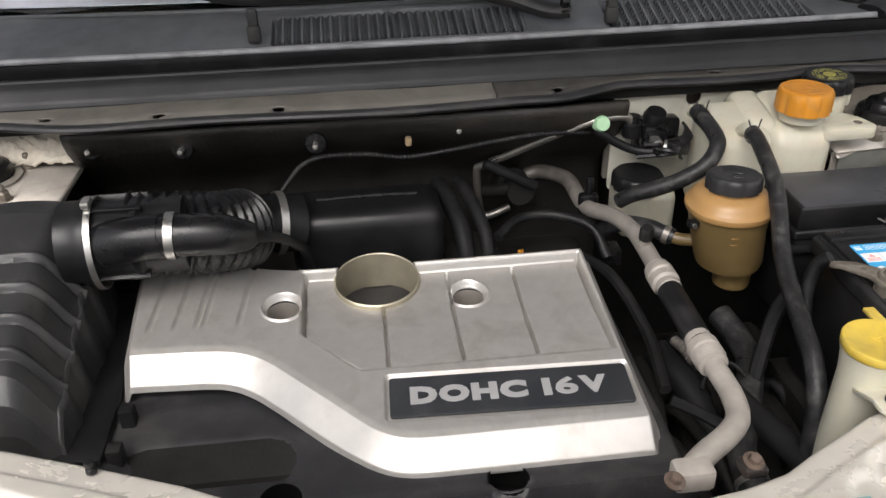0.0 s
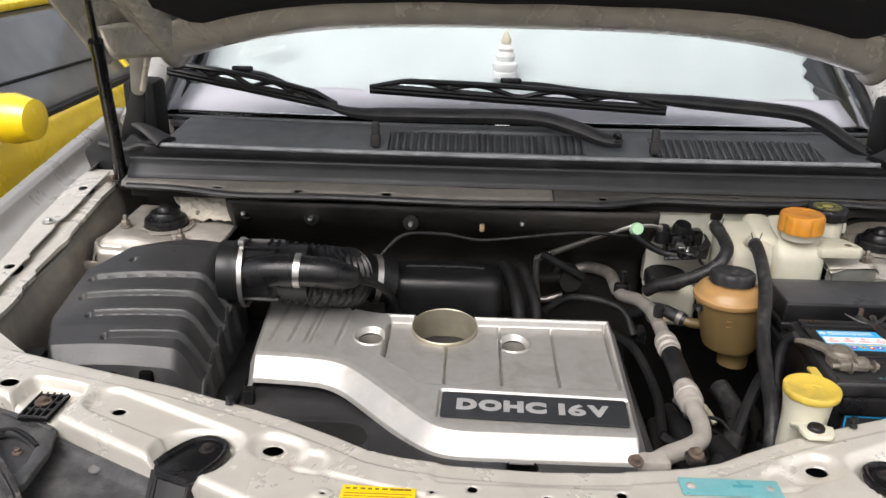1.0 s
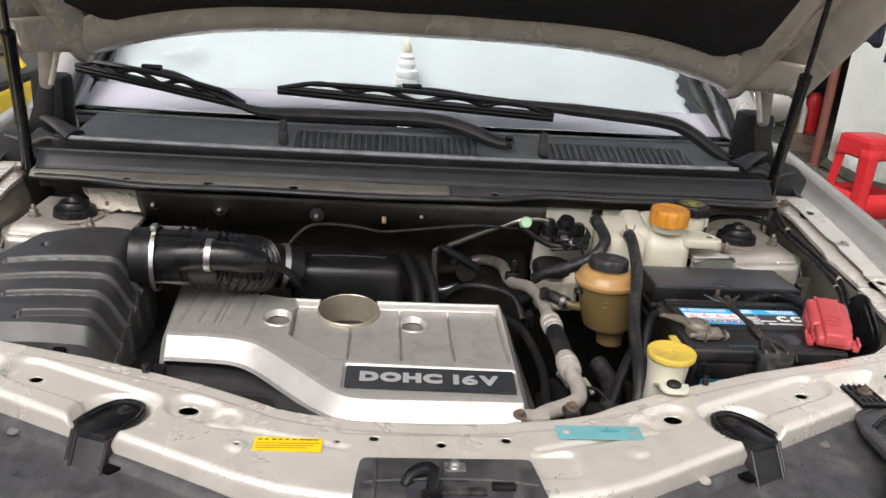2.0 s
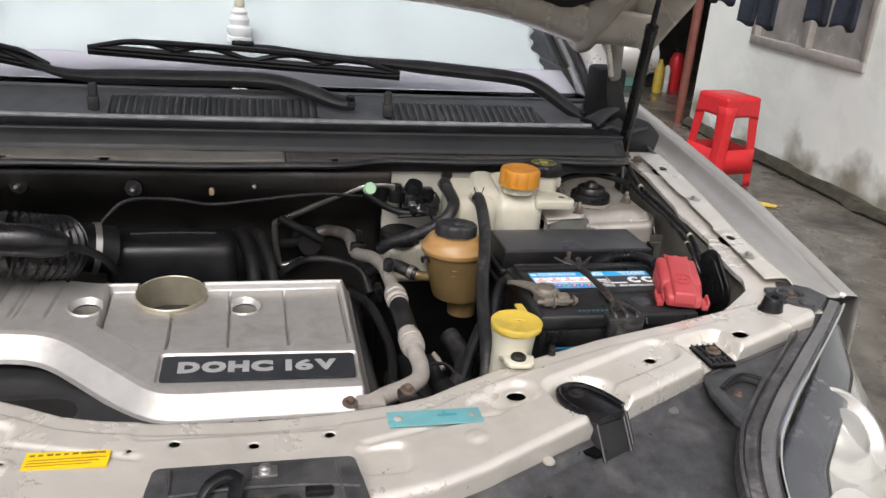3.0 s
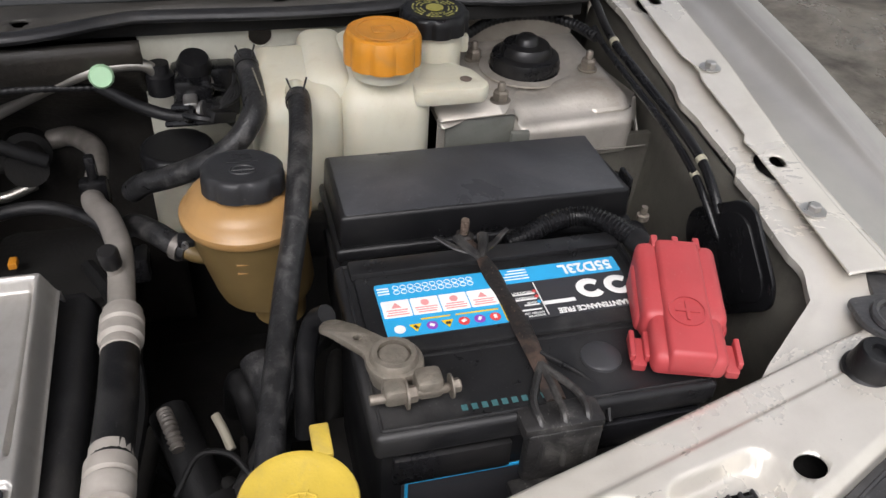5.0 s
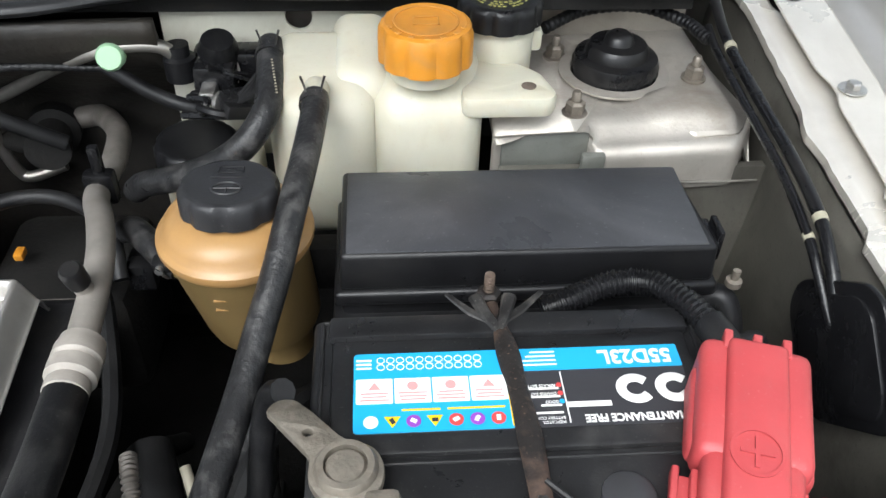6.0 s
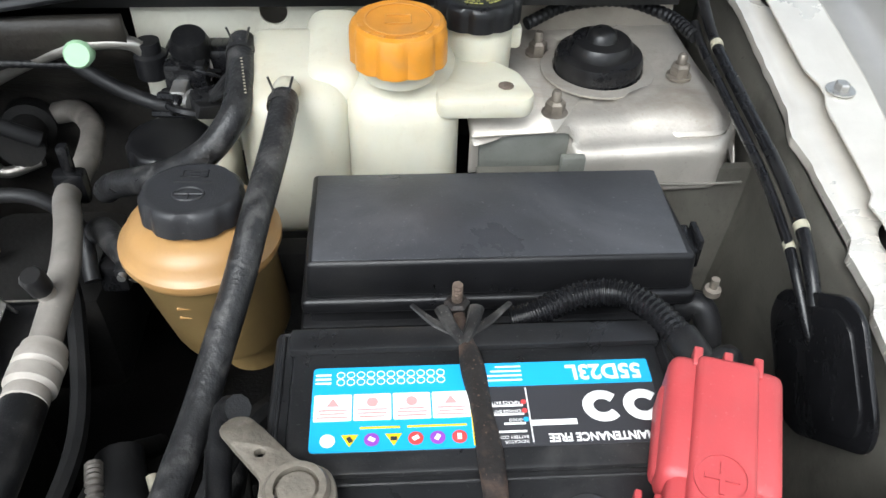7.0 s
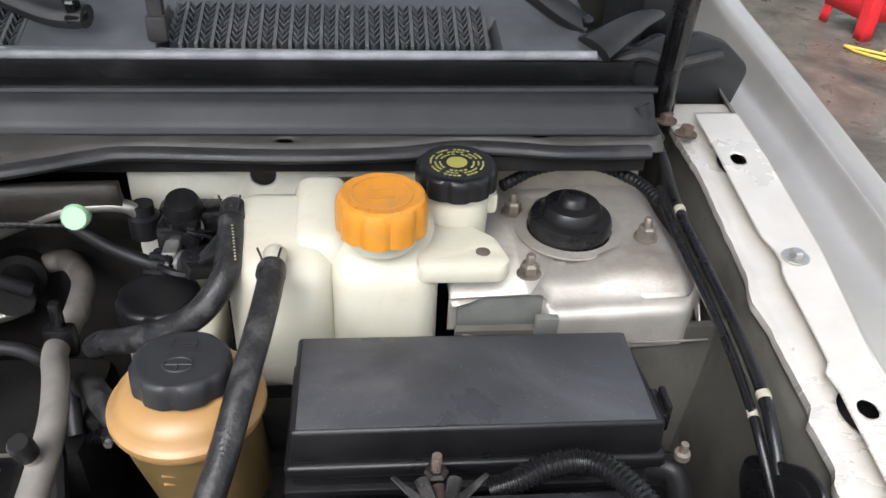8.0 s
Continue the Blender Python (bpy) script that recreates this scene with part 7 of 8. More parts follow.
# ---------- things on the radiator support ----------
plate_t = thing("teal_id_plate", (0.197, 0.027, 0.882), "blank teal metal plate riveted to the cross panel", "plate")
part("plate", plate([(-0.053, -0.014), (0.053, -0.014), (0.053, 0.014), (-0.053, 0.014)], 0.001, FLAT(0.197, 0.0265, support_z(0.2, 0.03) + 0.0022, 0), bevel=0.0003, round_to=0.002), "teal", plate_t)
for x in (0.155, 0.239):
    part("rivet", lathe([(0.0055, 0), (0.0052, 0.0015), (0.003, 0.003), (0, 0.0033)], (x, 0.0268, support_z(x, 0.027) + 0.0026), seg=16), "alu", plate_t, "bright rivet")
part("print_bar", box(0.200, 0.222, 0.027, 0.031, support_z(0.2, 0.03) + 0.0027, support_z(0.2, 0.03) + 0.0031), mat("dark_teal_print", (0.05, 0.27, 0.32), 0.5), plate_t)

sticker = thing("warning_sticker", (-0.178, -0.007, 0.878), "yellow warning sticker with black print on the cross panel", "sticker")
zs = support_z(-0.178, -0.007) + 0.0012
part("sheet", plate([(-0.039, -0.0135), (0.039, -0.0135), (0.039, 0.0135), (-0.039, 0.0135)], 0.0005, FLAT(-0.178, -0.007, zs, -2)), "label_yellow", sticker)
bm = bmesh.new()
random.seed(4)
for k in range(9):
    w = random.uniform(0.004, 0.008)
    box(-0.213 + 0.0078 * k, -0.213 + 0.0078 * k + w, 0.0008, 0.0034, zs + 0.0003, zs + 0.0007, bm=bm)
part("headline_bars", bm, mat("faded_black_print", (0.16, 0.11, 0.02), 0.5), sticker, "faded dark headline bars")
bm = bmesh.new()
for r in range(3):
    box(-0.214, -0.142 - 0.006 * r, -0.0062 - 0.0045 * r, -0.0050 - 0.0045 * r, zs + 0.0003, zs + 0.0007, bm=bm)
part("text_bars", bm, mat("brown_print", (0.30, 0.18, 0.02), 0.5), sticker)
for x in (0.378, -0.378):
    single("rubber_pin", lathe([(0.005, 0), (0.0045, 0.004), (0.003, 0.005), (0.0045, 0.008), (0.004, 0.012), (0, 0.012)], (x, 0.150, support_z(x, 0.15)), seg=12), "rubber", (x, 0.150, support_z(x, 0.15)),
           "small black rubber pin on the cross panel", "pin", "cross panel pins")

def shroud_top(u, v):
    x = -0.64 + 1.28 * u
    yb = interp(abs(x), XF, YF) + 0.004
    yf = -0.34 + 0.55 * max(0, abs(x) - 0.25) ** 1.3
    yf = min(yf, yb - 0.02)
    y = yb + (yf - yb) * v
    z = 0.846 + 0.03 * abs(x) - 0.035 * v - 0.03 * v ** 3
    z += 0.004 * noise.noise(Vector((x * 4, y * 4, 0)))
    ridge = y - interp(abs(x), XF, YF) + 0.018
    z -= 0.007 * smooth(0.004, -0.004, ridge) - 0.002 * max(0.0, 1 - (ridge / 0.004) ** 2)
    return (x, y, z)


def SH(x, y):
    """Height of the shroud's top at a place in plan."""
    yb = interp(abs(x), XF, YF) + 0.004
    yf = min(-0.34 + 0.55 * max(0, abs(x) - 0.25) ** 1.3, yb - 0.02)
    return shroud_top((x + 0.64) / 1.28, (y - yb) / (yf - yb))[2]


for s in (1, -1):
    # arm that ties the grille shroud to the cross panel
    arm = thing("support_bracket", (s * 0.385, 0.02, 0.885), "black plastic grille support bracket screwed to the cross panel", "bracket", "grille brackets")
    zt = 0.8700
    top = [(0.359, 0.066), (0.364, 0.080), (0.380, 0.089), (0.397, 0.086), (0.412, 0.072), (0.423, 0.054), (0.430, 0.038), (0.425, 0.022), (0.384, 0.006), (0.375, 0.020), (0.362, 0.048)]
    part("head", plate([(s * x, y) for x, y in top], 0.007, FLAT(0, 0, zt + 0.0005), bevel=0.002, round_to=0.005), "gloss", arm, "flat black head")
    part("head_rim", tube([(s * x, y, zt + 0.0050) for x, y in top[:7]], 0.0038, 8, 6), "gloss", arm, "raised rim")
    part("head_rim", tube([(s * x, y, zt + 0.0050) for x, y in [top[0]] + top[:8:-1]], 0.0038, 8, 6), "gloss", arm)
    part("edge_rim", tube([(s * x, y, zt + 0.0040) for x, y in ((0.385, 0.009), (0.404, 0.017), (0.425, 0.026))], 0.0022, 8, 4), "gloss", arm)
    lean = lambda x, y, z: Vector((s * (x + 0.05 * (zt - z)), y - 1.05 * (zt - z), z))
    bm = plate([(s * x, y) for x, y in ((0.384, 0.004), (0.423, 0.020), (0.430, 0.029), (0.431, 0.042), (0.410, 0.052), (0.377, 0.022))], 0.050, FLAT(0, 0, zt - 0.023), bevel=0.0008, round_to=0.004)
    for v in bm.verts:
        v.co = lean(s * v.co.x, v.co.y, v.co.z)
    part("drop_box", bm, "plastic", arm, "boxy black drop into the shroud")
    for x, y in ((0.384, 0.0035), (0.4235, 0.0195), (0.4305, 0.029)):
        part("corner_rim", tube([lean(x, y, zt + 0.002), lean(x, y, zt - 0.02), lean(x, y, zt - 0.045)], 0.0024, 8, 4), "plastic", arm)
    # Black plate on the shroud imitates a shaded slot.
    part("slot", plate([(s * x, y) for x, y in ((0.346, 0.002), (0.376, -0.024), (0.392, -0.014), (0.368, 0.012))], 0.004, FLAT(0, 0, SH(0.370, -0.010) + 0.0005), round_to=0.002), "void", arm, "black plate standing in for a shaded slot beside the arm")
    part("screw", lathe([(0.009, 0), (0.009, 0.002), (0.005, 0.003), (0.005, 0.006), (0, 0.007)], (s * 0.382, 0.069, zt + 0.003), seg=14), "strap", arm, "dull dark screw")
    # ribbed lamp tab with a rusty bolt
    tab = thing("lamp_tab", (s * 0.60, 0.137, 0.885), "ribbed black lamp mounting tab with a rusty bolt", "bracket", "lamp tabs")
    tz = support_z(0.602, 0.134) + 0.001
    tm = FLAT(s * 0.600, 0.131, tz, 2 * s)
    # Near-black plate paints the shade between the ribs.
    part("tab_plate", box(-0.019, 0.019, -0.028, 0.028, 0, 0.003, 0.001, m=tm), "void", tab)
    for k in range(5):
        part("rib", box(-0.018 + 0.0085 * k, -0.0160 + 0.0085 * k, -0.027, 0.027, 0.003, 0.007, 0.0005, m=tm), "plastic_dusty", tab)
    for k in range(4):
        part("rib", box(-0.018, 0.018, -0.026 + 0.016 * k, -0.0245 + 0.016 * k, 0.003, 0.0065, 0.0005, m=tm), "plastic_dusty", tab)
    bolt((s * 0.603, 0.136, tz + 0.006), 0.006, 0.007, tab, material="rust", washer=1.7)
    # rubber hood stop on its bracket
    stop = thing("hood_stop", (s * 0.739, 0.222, 0.905), "black rubber hood stop in a dark bracket", "hood stop", "hood stops", shift=(s * 0.016, 0.013, 0))
    part("bracket", plate([(s * x, y) for x, y in ((0.755, 0.272), (0.800, 0.272), (0.803, 0.213), (0.786, 0.197), (0.768, 0.212), (0.750, 0.246))], 0.006, FLAT(0, 0, 0.905), bevel=0.0015, round_to=0.005), "scuffed", stop, "scuffed black plastic lug")
    part("lug_rim", tube([(s * (0.779 + 0.019 * math.cos(radians(a))), 0.243 + 0.019 * math.sin(radians(a)), 0.9095) for a in range(-20, 221, 30)], 0.0035, 8, 4), "scuffed", stop)
    bolt((s * 0.779, 0.240, 0.908), 0.006, 0.006, stop, material="rust", washer=1.7)
    part("peg", lathe([(0.012, 0), (0.012, 0.003), (0.006, 0.004), (0, 0.004)], (s * 0.789, 0.212, 0.908), seg=18), "scuffed", stop)
    part("buffer", lathe([(0.0185, 0), (0.0185, 0.003), (0.0162, 0.005), (0.0155, 0.010), (0.0138, 0.022), (0.0118, 0.0245), (0.006, 0.024), (0.005, 0.020), (0, 0.020)], (s * 0.726, 0.208, 0.900), (-0.03 * s, -0.10, 1), 32), "rubber", stop, "black rubber buffer cone")

# ---------- grille shroud, lock and lamps ----------
shroud = thing("grille_shroud", (0, -0.10, 0.78), "dusty black plastic shroud in front of the cross panel", "shroud")


part("shroud_panel", sheet(150, 60, shroud_top), "scuffed", shroud, "scuffed grey-black panel", solid=0.003, sharp=70)
for s in (1, -1):
    for x, y, c in ((0.315, -0.030, "alu"), (0.507, 0.052, "strip"))[0 if s > 0 else 1:]:
        part("clip", lathe([(0.0072, 0), (0.0062, 0.002), (0.003, 0.002), (0, 0.001)], (s * x, y, SH(s * x, y) + 0.0015), (0, -0.1, 1), 16), c, shroud, "round push clip")


def nose(u, v):
    x = -0.88 + 1.76 * u
    y = -0.34 + 0.55 * max(0, abs(x) - 0.25) ** 1.3
    return (x, y - 0.03 * math.sin(v * 2.5), 0.79 - 0.55 * v)
part("front_face", sheet(50, 14, nose), "plastic_dusty", shroud, solid=0.004)

lock = thing("hood_lock", (0.0, -0.06, 0.86), "black hood lock housing with a release hook", "hood lock")
bm = plate([(-0.100, -0.085), (0.106, -0.085), (0.100, -0.03), (0.096, 0.002), (-0.092, 0.002), (-0.096, -0.03)], 0.012, FLAT(0, -0.047, 0.884), bevel=0.003, round_to=0.006)
part("housing", bm, "scuffed", lock)
part("front_drop", box(-0.098, 0.104, -0.140, -0.128, 0.815, 0.886, 0.004), "scuffed", lock)
# Thin dark blocks on the solid plate imitate openings in shade.
for x0, x1, y0, y1 in ((-0.046, -0.018, -0.118, -0.098), (0.050, 0.068, -0.116, -0.100), (-0.006, 0.026, -0.072, -0.052), (-0.010, 0.040, -0.126, -0.112)):
    part("slot", box(x0, x1, y0, y1, 0.8895, 0.8906), "ink", lock, "dark block standing in for a shaded opening")
for x in (-0.078, 0.080):
    part("rib", tube([(x, -0.050, 0.890), (x, -0.080, 0.891), (x * 1.03, -0.125, 0.890)], 0.0025, 6, 4), "scuffed", lock)
part("ridge", tube([(-0.09, -0.090, 0.8905), (-0.05, -0.086, 0.8915), (0.0, -0.084, 0.8915), (0.05, -0.086, 0.8915), (0.098, -0.092, 0.8905)], 0.0022, 6, 4), "scuffed", lock)
part("hook", tube([(-0.048, -0.096, 0.892), (-0.040, -0.086, 0.899), (-0.026, -0.080, 0.903), (-0.016, -0.086, 0.903), (-0.018, -0.104, 0.897), (-0.020, -0.125, 0.890)], lambda q: 0.0050 + 0.0025 * math.sin(q * math.pi), 8, 8, flat=0.6), "gloss", lock, "black release hook")
part("hook_root", box(-0.030, -0.008, -0.134, -0.108, 0.888, 0.897, 0.003), "gloss", lock)
part("striker_plate", box(-0.002, 0.022, -0.070, -0.054, 0.890, 0.8925, 0.001), "zinc", lock, "worn steel striker plate")
part("spring_bolt", lathe([(0.006, 0), (0.006, 0.004), (0.003, 0.006), (0, 0.006)], (0.010, -0.061, 0.8925), seg=12), "zinc", lock)
part("catch", box(0.046, 0.072, -0.104, -0.094, 0.890, 0.897, 0.002), "gloss", lock)
part("side_clip", box(-0.015, 0.040, -0.112, -0.100, 0.890, 0.8945, 0.0015), "strap_worn", lock)


def headlight(s):
    hl = thing("headlight", (s * 0.78, 0.02, 0.72), "large hazy headlight beside the grille shroud", "headlight", "headlights")
    def outline(u):
        y = 0.27 - 0.52 * u
        xi = interp(y, (-0.25, -0.14, -0.05, 0.10, 0.27), (0.525, 0.540, 0.590, 0.735, 0.885))
        xo = interp(y, (-0.25, -0.12, 0.0, 0.14, 0.27), (0.66, 0.79, 0.875, 0.935, 0.955))
        return y, xi, xo
    def lens(u, v):
        y, xi, xo = outline(u)
        x = xi + (xo - xi) * v
        zt = 0.868 + 0.03 * u * (1 - u) - 0.05 * u
        z = zt - 0.14 * v ** 1.9 - 0.03 * u * v
        return (s * x, y, z)
    part("lens", sheet(40, 24, lens), "lens", hl, "hazy clear lens", solid=0.0015).visible_shadow = False
    def tray(u, v):
        y, xi, xo = outline(u)
        x = xi + 0.01 + (xo - xi - 0.02) * v
        return (s * x, y, 0.79 - 0.06 * v - 0.06 * u)
    part("reflector_tray", sheet(20, 14, tray), "reflector", hl, solid=0.004)
    def bezel(u, v):
        y, xi, xo = outline(u)
        return Vector(lens(u, v * min(0.45, 0.072 / (xo - xi)))) + Vector((0, 0, 0.0015))
    part("bezel", sheet(40, 8, bezel), "bezel", hl, "dark inner bezel", solid=0.003)
    part("projector", lathe([(0.0, 0.008), (0.030, 0.003), (0.042, -0.006), (0.045, -0.014), (0.052, -0.008), (0.060, 0.0), (0.066, -0.002), (0.070, -0.03), (0.07, -0.08), (0, -0.08)], (s * 0.755, 0.035, 0.812), (0.15 * s, -0.62, 0.77), 36), "reflector", hl, "round projector bowl")
    part("projector_lens", lathe([(0.038, 0), (0.032, 0.008), (0.019, 0.014), (0, 0.016)], (s * 0.755, 0.035, 0.812), (0.15 * s, -0.62, 0.77), 28), "silver", hl)
    part("indicator_bowl", lathe([(0.052, 0.0), (0.044, -0.03), (0.02, -0.045), (0, -0.046)], (s * 0.66, -0.12, 0.79), (0.2 * s, -0.7, 0.66), 28), "reflector", hl)
    # black top edge and the long rubber strip beside the lens
    strip = thing("lamp_strip", (s * 0.70, 0.08, 0.86), "long grey-black rubber strip along the headlight", "trim strip", "headlight strips")
    pts = [(0.890, 0.275, 0.886), (0.812, 0.197, 0.886), (0.745, 0.134, 0.885), (0.690, 0.081, 0.885), (0.640, 0.034, 0.883), (0.588, -0.020, 0.881), (0.561, -0.053, 0.879), (0.528, -0.112, 0.872), (0.505, -0.20, 0.848), (0.495, -0.30, 0.815)]
    line = spline([(s * x, y, z) for x, y, z in pts], 8)
    across, rise = (-0.028, -0.026, -0.0225, -0.021, -0.0195, -0.0075, -0.006, -0.0045, -0.003, 0.011, 0.0125, 0.0135, 0.016), (-0.014, 0.002, 0.003, -0.004, -0.001, 0.0, 0.002, -0.004, 0.002, 0.0015, -0.003, -0.003, -0.005)

    def along(i, d):
        t = (line[min(i + 1, len(line) - 1)] - line[max(i - 1, 0)])
        n = Vector((-t.y, t.x, 0)).normalized() * s
        return line[i] + n * d

    def band(u, v):
        i = round(u * (len(line) - 1))
        d = -0.028 + 0.023 * v
        wob = 0.0022 * noise.noise(Vector((line[i].x * 55, line[i].y * 55, v * 3))) * smooth(0.2, 0.4, v)
        return along(i, d) + Vector((0, 0, interp(d, across, rise) + wob))

    def outer_band(u, v):
        i = round(u * (len(line) - 1))
        d = -0.005 + 0.021 * v
        wob = 0.0006 * noise.noise(Vector((line[i].x * 30, line[i].y * 30, v * 3)))
        return along(i, d) + Vector((0, 0, interp(d, across, rise) + wob))
    part("inner_band", sheet(len(line) - 1, 46, band), "mouldy", strip, "dark mouldy rubber band", sharp=60)
    part("outer_band", sheet(len(line) - 1, 42, outer_band), "strip", strip, "pale grey rubber band", sharp=60)
    part("chrome_line", tube([along(i, 0.0175) + Vector((0, 0, -0.001)) for i in range(0, len(line), 6)], 0.0032, 8, 6), "chrome", strip, "thin bright edge")
    # triangular cover plate between strip and cross panel
    corner = thing("lamp_cover_plate", (s * 0.66, 0.10, 0.87), "dusty black plastic plate over the lamp mounting", "cover plate", "lamp cover plates")
    o = [(0.571, 0.096), (0.604, 0.114), (0.654, 0.132), (0.736, 0.170), (0.838, 0.247), (0.850, 0.252), (0.736, 0.146), (0.634, 0.046), (0.577, -0.010), (0.566, -0.018), (0.557, -0.006), (0.559, 0.055)]
    pocket = [(0.574, 0.060), (0.590, 0.074), (0.613, 0.089), (0.628, 0.089), (0.641, 0.077), (0.612, 0.044), (0.574, 0.010), (0.569, 0.030)]
    part("plate", plate([(s * x, y) for x, y in o], 0.010, FLAT(0, 0, 0.871), bevel=0.002, round_to=0.006, cuts=[[(s * x, y) for x, y in pocket]]), "scuffed", corner)
    part("pocket_floor", plate([(s * x, y) for x, y in ((0.565, 0.055), (0.612, 0.095), (0.650, 0.082), (0.612, 0.035), (0.568, -0.005))], 0.004, FLAT(0, 0, 0.862)), "scuffed", corner, "dusty floor of the pocket")
    part("pocket_rim", tube([(s * x, y, 0.876) for x, y in pocket[:5]], 0.003, 8, 6), "plastic", corner)
    part("seam_rib", tube([(s * 0.572, 0.092, 0.876), (s * 0.602, 0.108, 0.876), (s * 0.652, 0.126, 0.876), (s * 0.735, 0.164, 0.876)], 0.0018, 6, 6), "scuffed", corner)
    part("screw", lathe([(0.0065, 0), (0.006, 0.002), (0.0035, 0.003), (0.0035, 0.006), (0, 0.006)], (s * 0.600, 0.062, 0.864), seg=14), "rust", corner)
    part("corner_flap", plate([(s * x, y) for x, y in ((0.814, 0.320), (0.856, 0.292), (0.866, 0.262), (0.840, 0.236), (0.800, 0.206), (0.789, 0.262))], 0.005, FLAT(0, 0, 0.900), bevel=0.001, round_to=0.004), "scuffed", corner, "black plastic flap under the wing tip")


for side in (1, -1):
    headlight(side)

# ---------- the yard: wall, window, stool, washing ----------
WX = 3.52
wall = thing("wall_east", (WX, 1.5, 0), "white plaster yard wall with damp stains", "wall", kind="structure")


def wall_box(y0, y1, z0, z1):
    part("wall_panel", box(WX, WX + 0.22, y0, y1, z0, z1), "plaster", wall)


WY0, WY1, WZ0, WZ1 = 3.48, 4.68, 0.757, 1.75
wall_box(-8.0, WY0, 0, 3.2)
wall_box(WY1, 5.33, 0, 3.2)
wall_box(WY0, WY1, 0, WZ0)
wall_box(WY0, WY1, WZ1, 3.2)
def kerb(u, v):
    y = -8 + 13.33 * u
    n = noise.noise(Vector((y * 5, v * 3, 0)))
    return (WX - 0.06 * (1 - v) + 0.03 * n * (1 - v), y, 0.004 + 0.045 * smooth(0, 0.8, v) + 0.03 * n * v)
part("wall_foot", sheet(300, 6, kerb), mat("mossy_wall_foot", (0.035, 0.033, 0.022), 0.9, 0, 0.5, 12, 0.6, 60, (0.10, 0.095, 0.07), 0.5, 7), wall, "dark mossy foot of the wall", solid=0.02)
win = thing("window_1", (WX, 4.07, WZ0), "aluminium sliding window with dusty panes", "window", kind="structure")
for y0, y1, z0, z1 in ((WY0, WY1, WZ0, WZ0 + 0.06), (WY0, WY1, WZ1 - 0.06, WZ1), (WY0, WY0 + 0.05, WZ0 + 0.06, WZ1 - 0.06), (WY1 - 0.05, WY1, WZ0 + 0.06, WZ1 - 0.06), (4.04, 4.10, WZ0 + 0.06, WZ1 - 0.06)):
    part("window_frame", box(WX - 0.02, WX + 0.07, y0, y1, z0, z1, 0.006), "frame", win)
for y0, y1 in ((WY0 + 0.05, 4.04), (4.10, WY1 - 0.05)):
    part("pane", box(WX + 0.03, WX + 0.036, y0, y1, WZ0 + 0.06, WZ1 - 0.06), "pane", win)
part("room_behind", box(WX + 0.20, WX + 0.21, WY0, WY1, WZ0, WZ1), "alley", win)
single("pole", lathe([(0.036, 0), (0.036, 3.2), (0, 3.2)], (3.46, 5.40, 0), seg=20), "pipe_red", (3.46, 5.40, 0), "brown-red painted steel pole at the wall's end", "pole")

alley = thing("wall_north", (3.6, 8.2, 0), "dark alley end with a teal lower wall", "wall", kind="structure")
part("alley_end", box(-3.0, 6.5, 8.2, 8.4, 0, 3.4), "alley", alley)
part("teal_panel", box(3.60, 3.88, 7.0, 7.05, 0, 1.4), "teal_wall", alley)
part("alley_door", box(2.70, 3.58, 7.0, 7.05, 0, 2.2), mat("dark_brown_door", (0.055, 0.035, 0.025), 0.5, 0, 0.2), alley, "dark brown door")
# Unseen roof, added to keep daylight out of the alley.
part("alley_shade_roof", box(1.2, 6.5, 5.36, 8.2, 2.0, 2.1), "alley", alley, "unseen roof added to shade the alley")
part("alley_side", box(6.3, 6.5, 5.2, 8.2, 0, 3.4), "alley", alley)
part("return_wall", box(WX + 0.22, 6.3, 5.18, 5.33, 0, 3.2), "plaster", alley)
ext = thing("fire_extinguisher", (4.13, 6.81, 0), "red fire extinguisher against the alley wall", "fire extinguisher")
part("bottle", lathe([(0.0, 0), (0.066, 0.0), (0.07, 0.03), (0.07, 0.30), (0.05, 0.36), (0.024, 0.38), (0, 0.38)], (4.13, 6.81, 0), seg=20), "stool", ext)
part("valve", lathe([(0.022, 0.37), (0.022, 0.40), (0.035, 0.41), (0.035, 0.43), (0, 0.44)], (4.13, 6.81, 0), seg=14), "gloss", ext)
jug = thing("yellow_bottle", (3.91, 6.71, 0), "yellow plastic bottle standing in the alley", "bottle")
part("jug", lathe([(0, 0), (0.045, 0), (0.048, 0.03), (0.048, 0.24), (0.02, 0.29), (0.02, 0.32), (0, 0.32)], (3.91, 6.71, 0), seg=18), "yellow", jug)
jug2 = thing("white_bottle", (4.01, 6.75, 0), "pale plastic bottle standing in the alley", "bottle")
part("jug", lathe([(0, 0), (0.032, 0), (0.035, 0.03), (0.035, 0.22), (0.015, 0.26), (0, 0.26)], (4.01, 6.75, 0), seg=18), "white", jug2)


